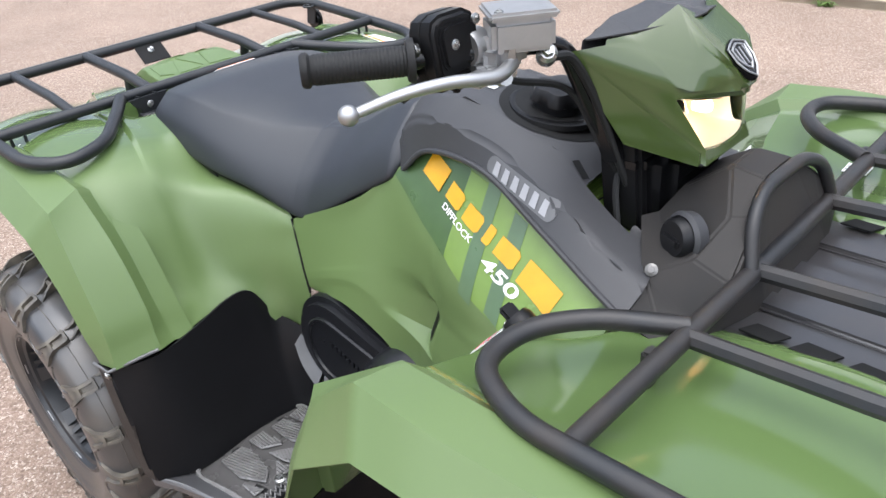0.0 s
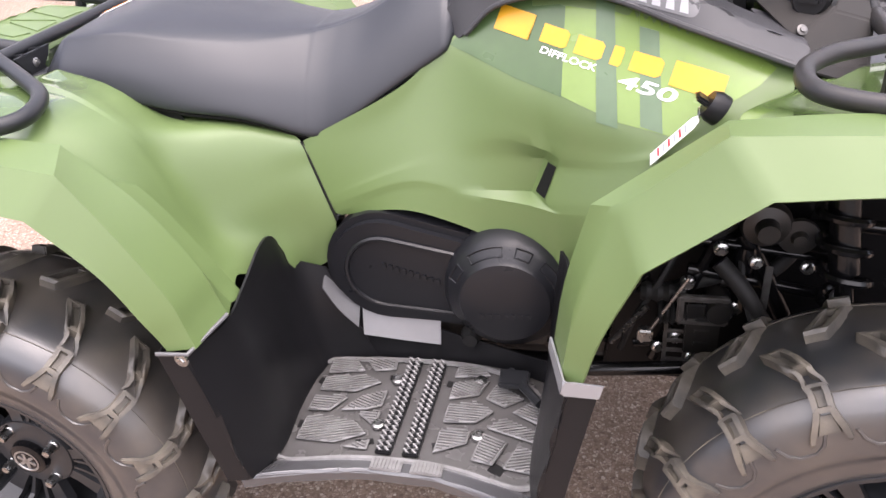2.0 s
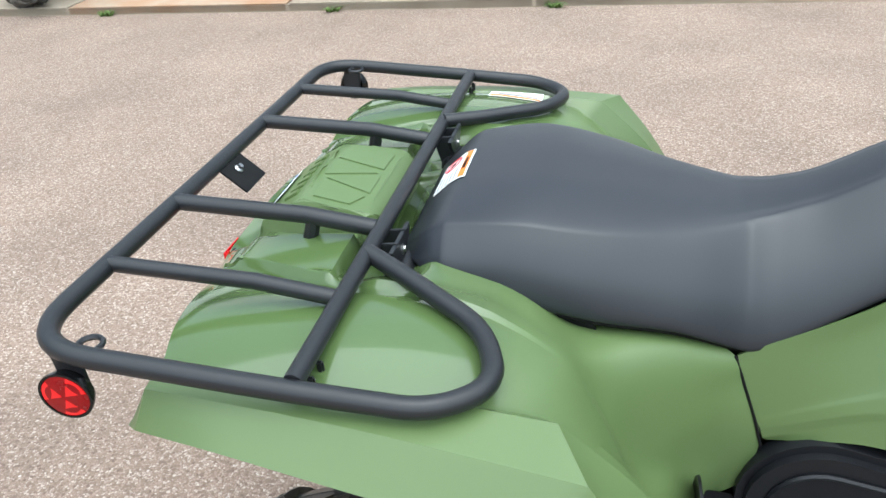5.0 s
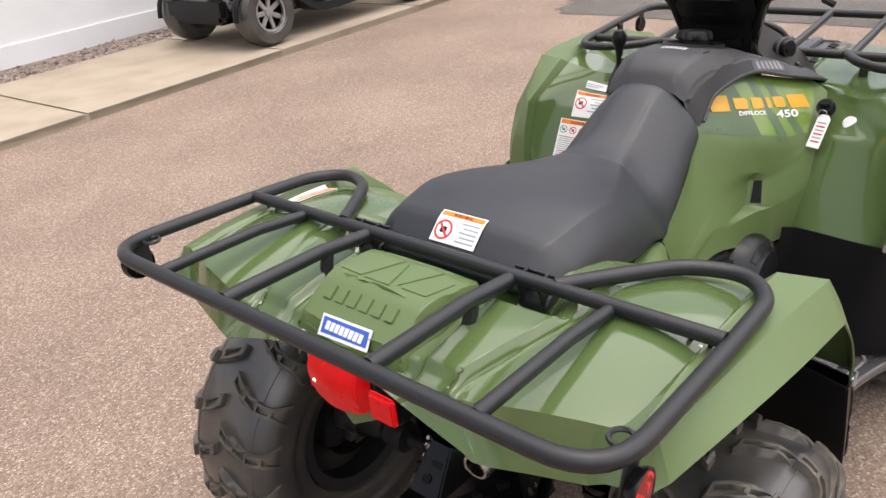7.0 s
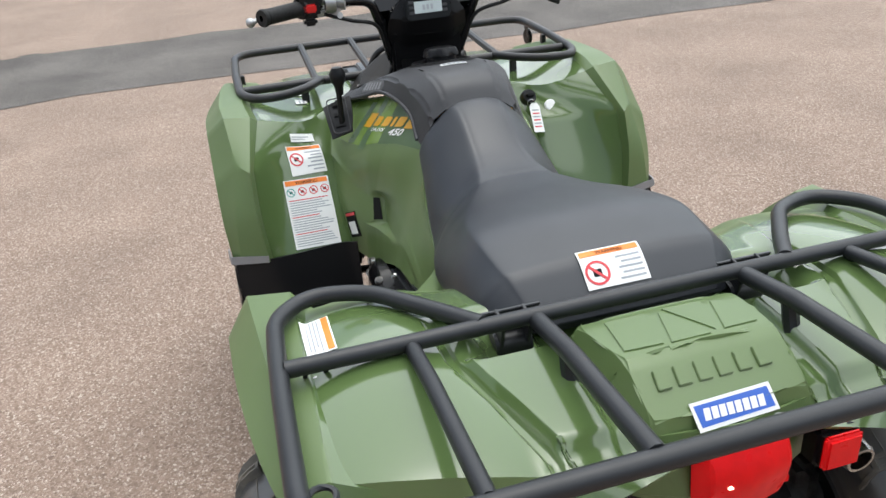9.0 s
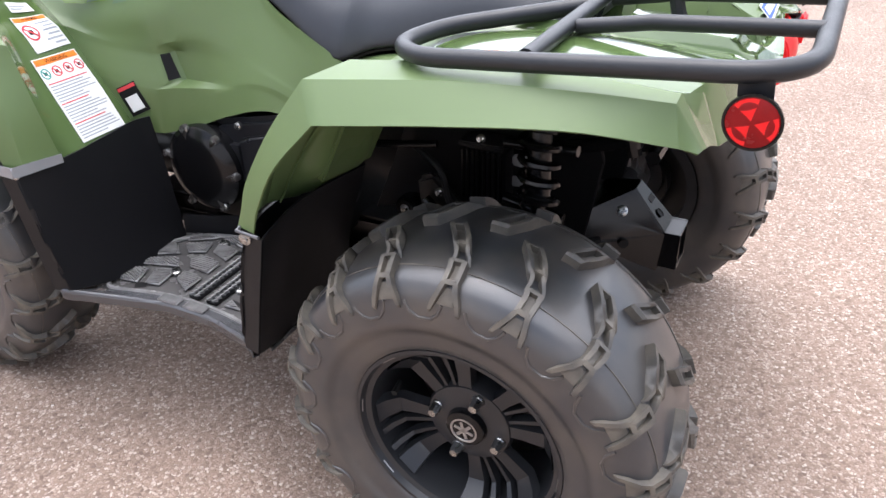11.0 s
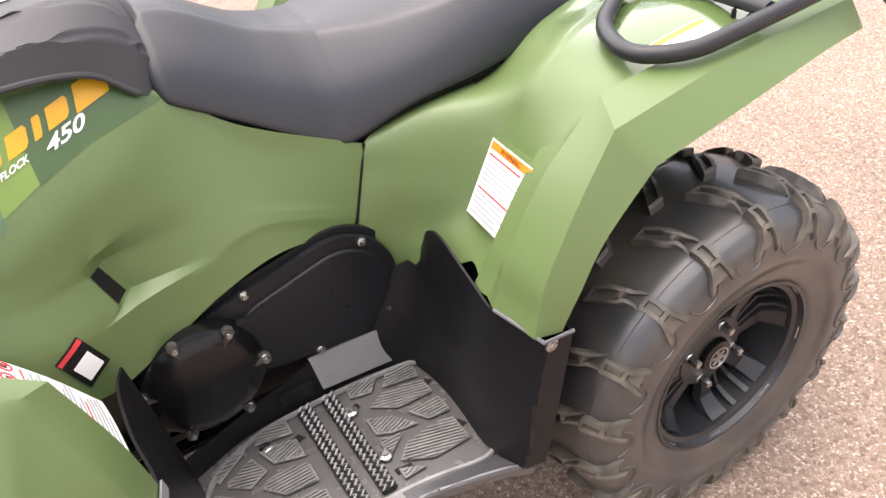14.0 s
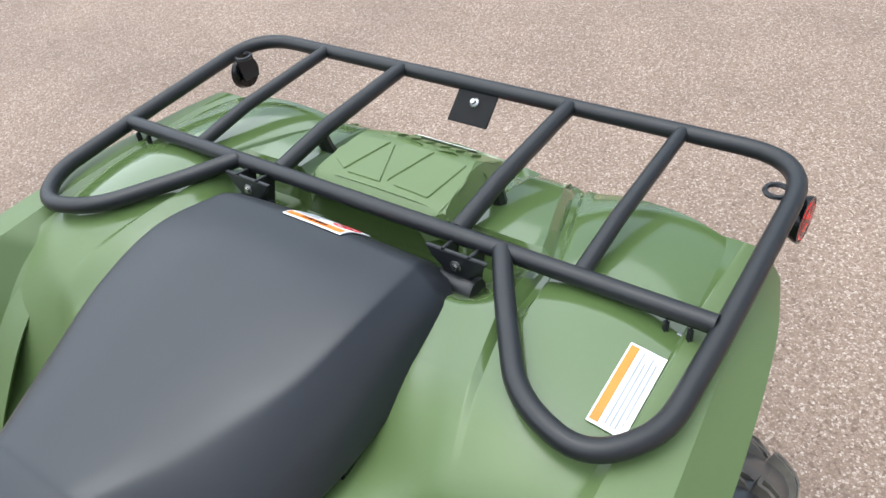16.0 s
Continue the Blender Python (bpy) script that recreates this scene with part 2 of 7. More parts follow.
# ---- mesh helpers ----
def finish(bm, smooth=True, split=38):
    bmesh.ops.remove_doubles(bm, verts=bm.verts, dist=1e-5)
    bmesh.ops.recalc_face_normals(bm, faces=bm.faces)
    lim = radians(split)
    for f in bm.faces:
        f.smooth = smooth
    for e in bm.edges:
        if len(e.link_faces) == 2 and e.calc_face_angle(0) > lim:
            e.smooth = False
    return bm


def part(name, bm, mat, parent=None, label="", place=None, smooth=True, split=38):
    """Links a bmesh as one mesh object under a thing or a part."""
    me = bpy.data.meshes.new(name)
    finish(bm, smooth, split).to_mesh(me)
    bm.free()
    me.materials.append(mat)
    ob = new(name, me)
    if parent:
        ob.parent = parent
    if place is not None:
        ob.matrix_basis = place
    if label:
        tagged(ob, label)
    return ob


def parted(ob, where):
    """Stores the line between the two finishes of a moulding: where(place, column) is positive on the polished side."""
    cols = [c.value for c in ob.data.attributes["column"].data]
    at = ob.data.attributes.new("finish", "FLOAT", "POINT")
    at.data.foreach_set("value", [where(v.co, c) for v, c in zip(ob.data.vertices, cols)])


def facets(points, faces, bevel=0.003, thick=0.0):
    """A faceted panel from named corners; a face lists corner names, and a trailing ' stands for the mirrored corner."""
    bm, made = bmesh.new(), {}

    def at(k):
        if k not in made:
            x, y, z = points[k.rstrip("'")]
            k2 = k.rstrip("'") if abs(y) < 1e-6 else k
            if k2 not in made:
                made[k2] = bm.verts.new((x, -y if k2.endswith("'") else y, z))
            made[k] = made[k2]
        return made[k]

    for f in faces:
        names = f.split()
        bm.faces.new([at(k) for k in names])
        mirror = [k[:-1] if k.endswith("'") else k + "'" for k in reversed(names)]
        if {at(k) for k in mirror} != {at(k) for k in names}:
            bm.faces.new([at(k) for k in mirror])
    bmesh.ops.recalc_face_normals(bm, faces=bm.faces)
    if bevel:
        inner = [e for e in bm.edges if len(e.link_faces) == 2]
        bmesh.ops.bevel(bm, geom=inner, offset=bevel, segments=2, affect="EDGES", clamp_overlap=True)
        bmesh.ops.recalc_face_normals(bm, faces=bm.faces)
    return shell(bm, thick) if thick else bm


def join(*bms):
    out = bmesh.new()
    for b in bms:
        me = bpy.data.meshes.new("tmp")
        b.to_mesh(me)
        out.from_mesh(me)
        b.free()
        bpy.data.meshes.remove(me)
    return out


def moved(bm, m):
    bmesh.ops.transform(bm, matrix=m, verts=bm.verts)
    return bm


def flipped(bm):
    """The mirror image on the other side of the vehicle."""
    for v in bm.verts:
        v.co.y = -v.co.y
    return bm


def box(cx, cy, cz, sx, sy, sz, bevel=0.004, m=None, seg=2):
    bm = bmesh.new()
    bmesh.ops.create_cube(bm, size=1)
    moved(bm, Matrix.Diagonal((sx, sy, sz, 1)))
    if bevel:
        bmesh.ops.bevel(bm, geom=bm.edges[:], offset=min(bevel, 0.45 * min(sx, sy, sz)), segments=seg, affect="EDGES")
    if m is not None:
        moved(bm, m)
    return moved(bm, Matrix.Translation((cx, cy, cz)))


def rounded(points, radius, steps=5, closed=False):
    """A polyline with its corners turned into arcs."""
    P = [Vector(p) for p in points]
    n, out = len(P), []
    for i, p in enumerate(P):
        if not closed and i in (0, n - 1):
            out.append(p)
            continue
        a, b = P[i - 1] - p, P[(i + 1) % n] - p
        r = min(radius, 0.48 * a.length, 0.48 * b.length)
        s, e = p + a.normalized() * r, p + b.normalized() * r
        for k in range(steps + 1):
            t = k / steps
            out.append(s * (1 - t) ** 2 + p * 2 * t * (1 - t) + e * t ** 2)
    return out


def tube(points, r, seg=10, closed=False, caps=True, taper=None):
    """A round bar swept along a polyline."""
    P = [Vector(p) for p in points]
    bm, rings, n = bmesh.new(), [], len(points)
    up = None
    for i, p in enumerate(P):
        a = P[i - 1] if (i or closed) else p
        b = P[(i + 1) % n] if (i < n - 1 or closed) else p
        d = (b - a).normalized()
        if up is None:
            up = d.orthogonal().normalized()
        up = (up - d * up.dot(d)).normalized()
        side = d.cross(up)
        rr = r if taper is None else r * (1 + (taper - 1) * i / (n - 1))
        rings.append([bm.verts.new(p + (up * math.cos(k * math.tau / seg) + side * math.sin(k * math.tau / seg)) * rr) for k in range(seg)])
    for i in range(n if closed else n - 1):
        A, B = rings[i], rings[(i + 1) % n]
        for k in range(seg):
            bm.faces.new((A[k], A[(k + 1) % seg], B[(k + 1) % seg], B[k]))
    if caps and not closed:
        bm.faces.new(rings[0])
        bm.faces.new(rings[-1][::-1])
    return bm


def lathe(profile, seg=48, axis="Y", close=False):
    """Turns a profile of (radius, along) round an axis."""
    bm, rings = bmesh.new(), []
    for r, a in profile:
        ring = []
        for k in range(seg):
            c, s = math.cos(k * math.tau / seg) * r, math.sin(k * math.tau / seg) * r
            ring.append(bm.verts.new({"Y": (c, a, s), "X": (a, c, s), "Z": (c, s, a)}[axis]))
        rings.append(ring)
    for i in range(len(rings) if close else len(rings) - 1):
        A, B = rings[i], rings[(i + 1) % len(rings)]
        for k in range(seg):
            bm.faces.new((A[k], A[(k + 1) % seg], B[(k + 1) % seg], B[k]))
    return bm


def slab(outline, z0, z1, bevel=0.003, seg=2):
    """A flat outline (x, y) given thickness along z, with rounded edges."""
    bm = bmesh.new()
    low = bm.faces.new([bm.verts.new((x, y, z0)) for x, y in outline])
    top = bmesh.ops.extrude_face_region(bm, geom=[low])
    bmesh.ops.translate(bm, vec=(0, 0, z1 - z0), verts=[v for v in top["geom"] if isinstance(v, bmesh.types.BMVert)])
    if bevel:
        rim = [e for e in bm.edges if len(outline) < 9 or abs(e.verts[0].co.z - e.verts[1].co.z) < 1e-6]
        bmesh.ops.bevel(bm, geom=rim, offset=bevel, segments=seg, affect="EDGES")
    return bm


SIDE = Matrix(((1, 0, 0, 0), (0, 0, 1, 0), (0, 1, 0, 0), (0, 0, 0, 1)))  # takes (x, z, y) outlines to the side of the vehicle


def line(points, n, sharp=()):
    """A smooth line through control points, n steps between two; it breaks at the sharp ones."""
    P, out, last = [Vector(p) for p in points], [], len(points) - 1
    for i in range(last):
        a, b = P[i], P[i + 1]
        pa = P[i - 1] if i > 0 and i not in sharp else a * 2 - b
        pb = P[i + 2] if i + 2 <= last and i + 1 not in sharp else b * 2 - a
        for k in range(n):
            t = k / n
            out.append(0.5 * (2 * a + (b - pa) * t + (2 * pa - 5 * a + 4 * b - pb) * t ** 2 + (3 * a - pa - 3 * b + pb) * t ** 3))
    return out + [P[-1]]


def shell(bm, thick):
    """Gives a panel its thickness on the inner side, with closed edges."""
    bm.normal_update()
    faces, rim = bm.faces[:], [e for e in bm.edges if len(e.link_faces) == 1]
    back = {v: bm.verts.new(v.co - v.normal * thick, v) for v in bm.verts[:]}
    for f in faces:
        bm.faces.new([back[v] for v in reversed(f.verts)])
    for e in rim:
        a, b = e.verts
        bm.faces.new((a, b, back[b], back[a]))
    return bm


def sheet(rows, nu=6, nv=6, sharp_u=(), sharp_v=(), thick=0.003, round_off=0.004, soft_v=None, soft_u=None):
    """A moulded panel through a net of control points, with rounded creases and real thickness."""
    across = [line(r, nv, sharp_v) for r in rows]
    cols = [line([a[j] for a in across], nu, sharp_u) for j in range(len(across[0]))]
    bm = bmesh.new()
    for name in ("column", "row"):
        bm.verts.layers.float.new(name)
    column, along = bm.verts.layers.float["column"], bm.verts.layers.float["row"]
    V = [[bm.verts.new(c[i]) for c in cols] for i in range(len(cols[0]))]
    for i, r in enumerate(V):
        for j, v in enumerate(r):
            v[column], v[along] = j / nv, i / nu
    for i in range(len(V) - 1):
        for j in range(len(V[0]) - 1):
            q = [V[i][j], V[i][j + 1], V[i + 1][j + 1], V[i + 1][j]]
            q = [v for k, v in enumerate(q) if (v.co - q[k - 1].co).length > 1e-6]
            if len(q) > 2:
                try:
                    bm.faces.new(q)
                except ValueError:
                    pass
    if round_off:
        edges = []
        for j in (sharp_v if soft_v is None else soft_v):
            edges += [e for i in range(len(V) - 1) for e in V[i][j * nv].link_edges if e.other_vert(V[i][j * nv]) is V[i + 1][j * nv]]
        for i in (sharp_u if soft_u is None else soft_u):
            edges += [e for j in range(len(V[0]) - 1) for e in V[i * nu][j].link_edges if e.other_vert(V[i * nu][j]) is V[i * nu][j + 1]]
        if edges:
            bmesh.ops.bevel(bm, geom=edges, offset=round_off, segments=3, affect="EDGES", clamp_overlap=True)
    bmesh.ops.recalc_face_normals(bm, faces=bm.faces)
    return shell(bm, thick) if thick else bm


def both(rows):
    """Rows that run from the left edge to the middle, carried on to the right edge."""
    return [list(r) + [(x, -y, z) for x, y, z in reversed(r[:-1])] for r in rows]


from mathutils.bvhtree import BVHTree


def skin(bm):
    return BVHTree.FromBMesh(bm)


def outward(bm, side, axis="y"):
    """Turns every face of a side panel away from the middle, or of a deck upwards."""
    bmesh.ops.recalc_face_normals(bm, faces=bm.faces)
    if sum((f.normal.z if axis == "z" else f.normal.y * side) * f.calc_area() for f in bm.faces) < 0:
        bmesh.ops.reverse_faces(bm, faces=bm.faces[:])


def pressed(bm, tree, side, lift=0.0012):
    """Lays a flat mesh, drawn in x and z, onto the flank that faces side (1 left, -1 right)."""
    for v in bm.verts:
        hit = tree.ray_cast(Vector((v.co.x, side * 1.2, v.co.z)), Vector((0, -side, 0)))
        if hit[0] is not None:
            v.co.y = hit[0].y + side * (lift + abs(v.co.y))
    return bm


def film(outline, cuts=5):
    """A flat film drawn in x and z, cut fine enough to follow a curved panel."""
    bm = bmesh.new()
    bm.faces.new([bm.verts.new((x, 0, z)) for x, z in outline])
    bmesh.ops.triangulate(bm, faces=bm.faces[:])
    for _ in range(cuts):
        long = [e for e in bm.edges if e.calc_length() > 0.018]
        if not long:
            break
        bmesh.ops.subdivide_edges(bm, edges=long, cuts=1)
        bmesh.ops.triangulate(bm, faces=bm.faces[:])
    return bm


def letters(text, size, depth=0.0004, shear=0.0, bold=0.0):
    """Words as a mesh, lying in x and y, from the built-in font."""
    c = bpy.data.curves.new("text", "FONT")
    c.body, c.size, c.extrude, c.shear, c.offset = text, size, depth, shear, bold
    ob = bpy.data.objects.new("text", c)
    me = bpy.data.meshes.new_from_object(ob)
    bm = bmesh.new()
    bm.from_mesh(me)
    bpy.data.objects.remove(ob)
    bpy.data.meshes.remove(me)
    bpy.data.curves.remove(c)
    return bm


def frame3(o, u, v):
    """The pose whose x runs along u, y along v, from o."""
    u, v = Vector(u).normalized(), Vector(v)
    w = u.cross(v).normalized()
    v = w.cross(u)
    m = Matrix((u, v, w)).transposed().to_4x4()
    m.translation = Vector(o)
    return m


def bolt(p, along, r=0.008, h=0.006, mat=steel, parent=None, name="bolt"):
    q = Vector((0, 0, 1)).rotation_difference(Vector(along)).to_matrix().to_4x4()
    bm = join(moved(lathe([(0, h * 0.4), (r * 0.9, h * 0.3), (r * 1.3, 0), (r * 1.3, -h)], 14, "Z"), Matrix()),
              lathe([(0, h), (r * 0.72, h), (r * 0.78, h * 0.8), (r * 0.78, 0)], 6, "Z"))
    return part(name, bm, mat, parent, place=Matrix.Translation(p) @ q)

# ---- the ground ----
def flat(outline, z, thick, uneven=0.0):
    bm = bmesh.new()
    bm.faces.new([bm.verts.new((x, y, z)) for x, y in outline])
    if thick:
        low = bmesh.ops.extrude_face_region(bm, geom=bm.faces[:])
        bmesh.ops.translate(bm, vec=(0, 0, -thick), verts=[v for v in low["geom"] if isinstance(v, bmesh.types.BMVert)])
    return bm


ground = tagged(part("ground", flat([(-600, -600), (600, -600), (600, 600), (-600, 600)], 0, 0), lot),
                "pinkish chip-sealed asphalt lot with pale stones", "ground", kind="structure")


def ragged(points, wobble, steps, seed):
    """An outline with an uneven, hand-raked edge."""
    rnd, out = random.Random(seed), []
    for i, p in enumerate(points):
        q = points[(i + 1) % len(points)]
        for k in range(steps):
            t = k / steps
            out.append((p[0] + (q[0] - p[0]) * t + rnd.uniform(-wobble, wobble), p[1] + (q[1] - p[1]) * t + rnd.uniform(-wobble, wobble)))
    return out


tagged(part("road_patch", flat(ragged([(4.75, 3.3), (4.85, -9.0), (6.75, -9.0), (6.8, 2.2), (6.6, 3.2), (5.5, 3.5)], 0.07, 22, 4), 0.004, 0), patch_mat),
       "dark grey strip of newer asphalt across the lot", "asphalt patch", kind="structure")

# concrete apron along the wall; it runs a little askew to the vehicle
KERB = Matrix.Translation((0, 4.6, 0)) @ Matrix.Rotation(0.045, 4, "Z")
slab_len = 1.85
apron = tagged(part("pavement", flat([(-14, 0.004), (16, 0.004), (16, 1.75), (-14, 1.75)], 0.052, 0.12), concrete, place=KERB),
               "worn tan concrete apron with a low edge", "pavement", kind="structure")
for k in range(16):
    x0 = -14 + k * slab_len
    b = box(x0 + slab_len / 2, 0.875, 0.03, slab_len - 0.012, 1.742, 0.06, 0.008)
    part("slab", b, rust_stain if k in (5,) else concrete, apron)
tagged(part("gravel_bed", flat([(-14, 1.75), (16, 1.75), (16, 2.45), (-14, 2.45)], 0.04, 0.1), gravel_mat, place=KERB),
       "strip of brown landscaping gravel along the wall", "gravel", kind="structure")
wall_bm = join(box(1, 2.55, 2.0, 30, 0.2, 4.0, 0.01), box(1, 2.44, 0.12, 30, 0.03, 0.24, 0.004))
tagged(part("wall_north", wall_bm, wall_white, place=KERB), "white painted building wall above a gravel strip", "wall", kind="structure")


def scatter(count, area, size, z, seed):
    """Loose stones as one mesh of little uneven lumps."""
    rnd, V, F = random.Random(seed), [], []
    for _ in range(count):
        x, y, r, a = rnd.uniform(*area[0]), rnd.uniform(*area[1]), rnd.uniform(*size), rnd.uniform(0, 6.3)
        n = len(V)
        for dx, dy, dz in ((1, 0, .2), (.2, .9, .25), (-.9, .3, .2), (-.3, -.9, .2), (0.1, 0, .8), (0, 0, -.3)):
            dx, dy = dx * rnd.uniform(.7, 1.2), dy * rnd.uniform(.7, 1.2)
            V.append((x + r * (dx * math.cos(a) - dy * math.sin(a)), y + r * (dx * math.sin(a) + dy * math.cos(a)), z + r * dz))
        for i, j in ((0, 1), (1, 2), (2, 3), (3, 0)):
            F += [(n + i, n + j, n + 4), (n + j, n + i, n + 5)]
    me = bpy.data.meshes.new("pebbles")
    me.from_pydata(V, [], F)
    return me


stone_pale = material("pale_stone_chip", (0.52, 0.46, 0.4), 0.8, second=(0.36, 0.27, 0.22), size=3, amount=1.0)
me = scatter(2600, ((-3.2, 2.8), (-2.0, 3.6)), (0.002, 0.005), 0.0, 11)
me.materials.append(stone_pale)
tagged(new("loose_chips", me), "loose pale stone chips lying on the asphalt", "gravel", kind="stuff")
me = scatter(900, ((-8, 9), (1.78, 2.4)), (0.015, 0.04), 0.04, 12)
me.materials.append(gravel_mat)
ob = tagged(new("gravel_stones", me), "brown landscaping stones along the wall", "gravel", kind="stuff")
ob.matrix_basis = KERB


def weed(x, y, seed):
    rnd, bm = random.Random(seed), bmesh.new()
    for _ in range(46):
        a, L, w = rnd.uniform(0, 6.3), rnd.uniform(0.03, 0.09), rnd.uniform(0.003, 0.006)
        d, s = Vector((math.cos(a), math.sin(a), 0)), Vector((-math.sin(a), math.cos(a), 0)) * w
        o = Vector((rnd.uniform(-.05, .05), rnd.uniform(-.02, .02), 0))
        m, t = o + d * L * .5 + Vector((0, 0, L * .5)), o + d * L + Vector((0, 0, L * .35))
        v = [bm.verts.new(p) for p in (o - s, o + s, m + s, m - s, t)]
        bm.faces.new(v[:4])
        bm.faces.new((v[3], v[2], v[4]))
    return tagged(part("weed", bm, leaf, place=KERB @ Matrix.Translation((x, y, 0.0))), "small green weed in the kerb joint", "weed", "weeds in the kerb joint")


for k, (x, y) in enumerate(((-2.55, -0.02), (-4.4, -0.03), (5.2, -0.02), (6.1, -0.03), (-0.9, -0.02))):
    weed(x, y, 30 + k)

# ---- the quad bike ----
atv = tagged(new("quad_bike"), "olive green utility quad bike with black racks and seat", "quad bike")

# rear fender: one moulding over both rear wheels, from the tail skirt over the deck and down the front legs
REAR = [
    [(-.900, .484, .797), (-.902, .470, .796), (-.905, .43, .787), (-.91, .41, .778), (-.945, .27, .765), (-.945, .13, .81), (-.925, 0, .838)],
    [(-.880, .499, .806), (-.868, .478, .849), (-.868, .455, .853), (-.885, .405, .840), (-.912, .27, .848), (-.915, .15, .842), (-.91, 0, .842)],
    [(-.76, .527, .818), (-.76, .489, .852), (-.757, .450, .858), (-.76, .42, .840), (-.76, .28, .848), (-.77, .16, .84), (-.77, 0, .83)],
    [(-.60, .546, .806), (-.595, .503, .848), (-.585, .450, .854), (-.60, .42, .832), (-.60, .29, .842), (-.62, .19, .83), (-.62, 0, .82)],
    [(-.425, .556, .783), (-.390, .518, .829), (-.424, .452, .840), (-.45, .422, .818), (-.43, .31, .810), (-.43, .2, .779), (-.43, .1, .768)],
    [(-.348, .556, .705), (-.326, .528, .748), (-.335, .452, .757), (-.362, .425, .742), (-.384, .335, .742), (-.312, .206, .752), (-.236, .16, .733)],
    [(-.308, .556, .637), (-.274, .534, .663), (-.272, .455, .665), (-.292, .43, .648), (-.335, .345, .637), (-.262, .215, .66), (-.199, .175, .677)],
    [(-.294, .553, .607), (-.257, .538, .612), (-.250, .460, .612), (-.266, .43, .605), (-.306, .3465, .595), (-.236, .213, .572), (-.170, .186, .592)],
    [(-.286, .551, .585), (-.248, .541, .585), (-.238, .462, .585), (-.25, .43, .582), (-.282, .345, .572), (-.232, .214, .496), (-.192, .190, .505)],
]


def stepped(row, dome, step):
    """Adds the crown of the wheel arch and the step up to the middle of the deck to a row."""
    e0, e1, e2, v, p, q, m = [Vector(c) for c in row]
    crown = v.lerp(p, .5) + Vector((0, 0, dome))
    top = p.lerp(q, .2) + Vector((0, 0, step))
    return [tuple(c) for c in (e0, e1, e2, v, crown, p, top, q + Vector((0, 0, step * .3)), m)]


REAR = [stepped(r, d, h) for r, d, h in zip(REAR, (.0, .012, .016, .012, .004, 0, 0, 0, 0), (0, .016, .018, .008, 0, 0, 0, 0, 0))]
# the flat recess in the legs that holds the sticker
REAR[5][4], REAR[5][6] = (-.374, .408, .742), (-.381, .284, .741)
REAR[6][4], REAR[6][6] = (-.324, .406, .641), (-.336, .284, .637)
REAR[7][6] = (-.304, .284, .590)
CREASE = (1, 2)


def ease(a, b, t):
    k = min(max((t - a) / (b - a), 0), 1)
    return k * k * (3 - 2 * k)


DECK_LINE = [(-.93, .828), (-.88, .842), (-.80, .852), (-.70, .856), (-.60, .851), (-.50, .834), (-.40, .80)]


def along_line(pts, x):
    """Smooth height on a line of (x, z)."""
    for k, ((a, p), (b, q)) in enumerate(zip(pts, pts[1:])):
        if x <= b or k == len(pts) - 2:
            t = min(max((x - a) / (b - a), 0), 1)
            m0 = (q - pts[k - 1][1]) / (b - pts[k - 1][0]) if k else (q - p) / (b - a)
            m1 = (pts[k + 2][1] - p) / (pts[k + 2][0] - a) if k + 2 < len(pts) else (q - p) / (b - a)
            h = b - a
            return (2 * t ** 3 - 3 * t * t + 1) * p + (t ** 3 - 2 * t * t + t) * h * m0 + (3 * t * t - 2 * t ** 3) * q + (t ** 3 - t * t) * h * m1


def pad_edge(x):
    """The line of the step beside the lid, which runs on as a crease down the front slope."""
    return .222 + .33 * (min(max(x, -.90), -.72) + .829) + .04 * min(max((x + .72) / .1, 0), 1) * .1 + .047 * min(max((x + .62) / .2, 0), 1)


def deck_columns(x):
    """Places across the deck, from the rail to the middle, with columns along every edge."""
    e = pad_edge(x)
    knots = [(.449, 6), (.428, 30), (e + .028, 3), (e + .023, 3), (e + .014, 4), (e + .010, 6), (e, 3), (e - .003, 6), (.205, 12), (.150, 4), (.135, 14), (0, 0)]
    return [a + (b - a) * k / n for (a, n), (b, _) in zip(knots, knots[1:]) for k in range(n)] + [0.0]


def deck_height(x, y):
    """Sunk tray with a domed main panel, a groove and a raised pad beside the lid."""
    y, z, e = abs(y), along_line(DECK_LINE, x), pad_edge(x)
    t = min(max((x + .62) / .2, 0), 1)
    back = 1 - ease(-.66, -.60, x)
    z += .011 * (1 - min(abs(y - .352) / .092, 1.2) ** 2)
    z -= .006 * min(max((y - e - .010) / .004, 0), 1, max((e + .028 - y) / .005, 0)) * back
    step = .012 * (1 - ease(-.735, -.718, x)) * ease(-.90, -.885, x) + .011 * (1 - t) * ease(-.71, -.66, x)
    z += step * min(max((e + .010 - y) / .010, 0), 1) - .014 * (1 - ease(.135, .150, y))
    return z - .036 * (1 - ease(.20, .25, y)) * ease(-.735, -.718, x) * (1 - ease(-.665, -.60, x))


TAIL_LINE = [(0, -.912), (.15, -.915), (.27, -.910), (.36, -.895), (.405, -.882), (.45, -.866)]
YS = deck_columns(-.52)


def resampled(points):
    """The same line with points spaced like the columns of the deck."""
    P = line(points, 8)
    run = [0]
    for a, b in zip(P, P[1:]):
        run.append(run[-1] + (b - a).length)
    out, k = [], 0
    for y in YS:
        d = run[-1] * (1 - y / YS[0])
        while k < len(P) - 2 and run[k + 1] < d:
            k += 1
        out.append(P[k].lerp(P[k + 1], (d - run[k]) / max(run[k + 1] - run[k], 1e-9)))
    return [tuple(p) for p in out]


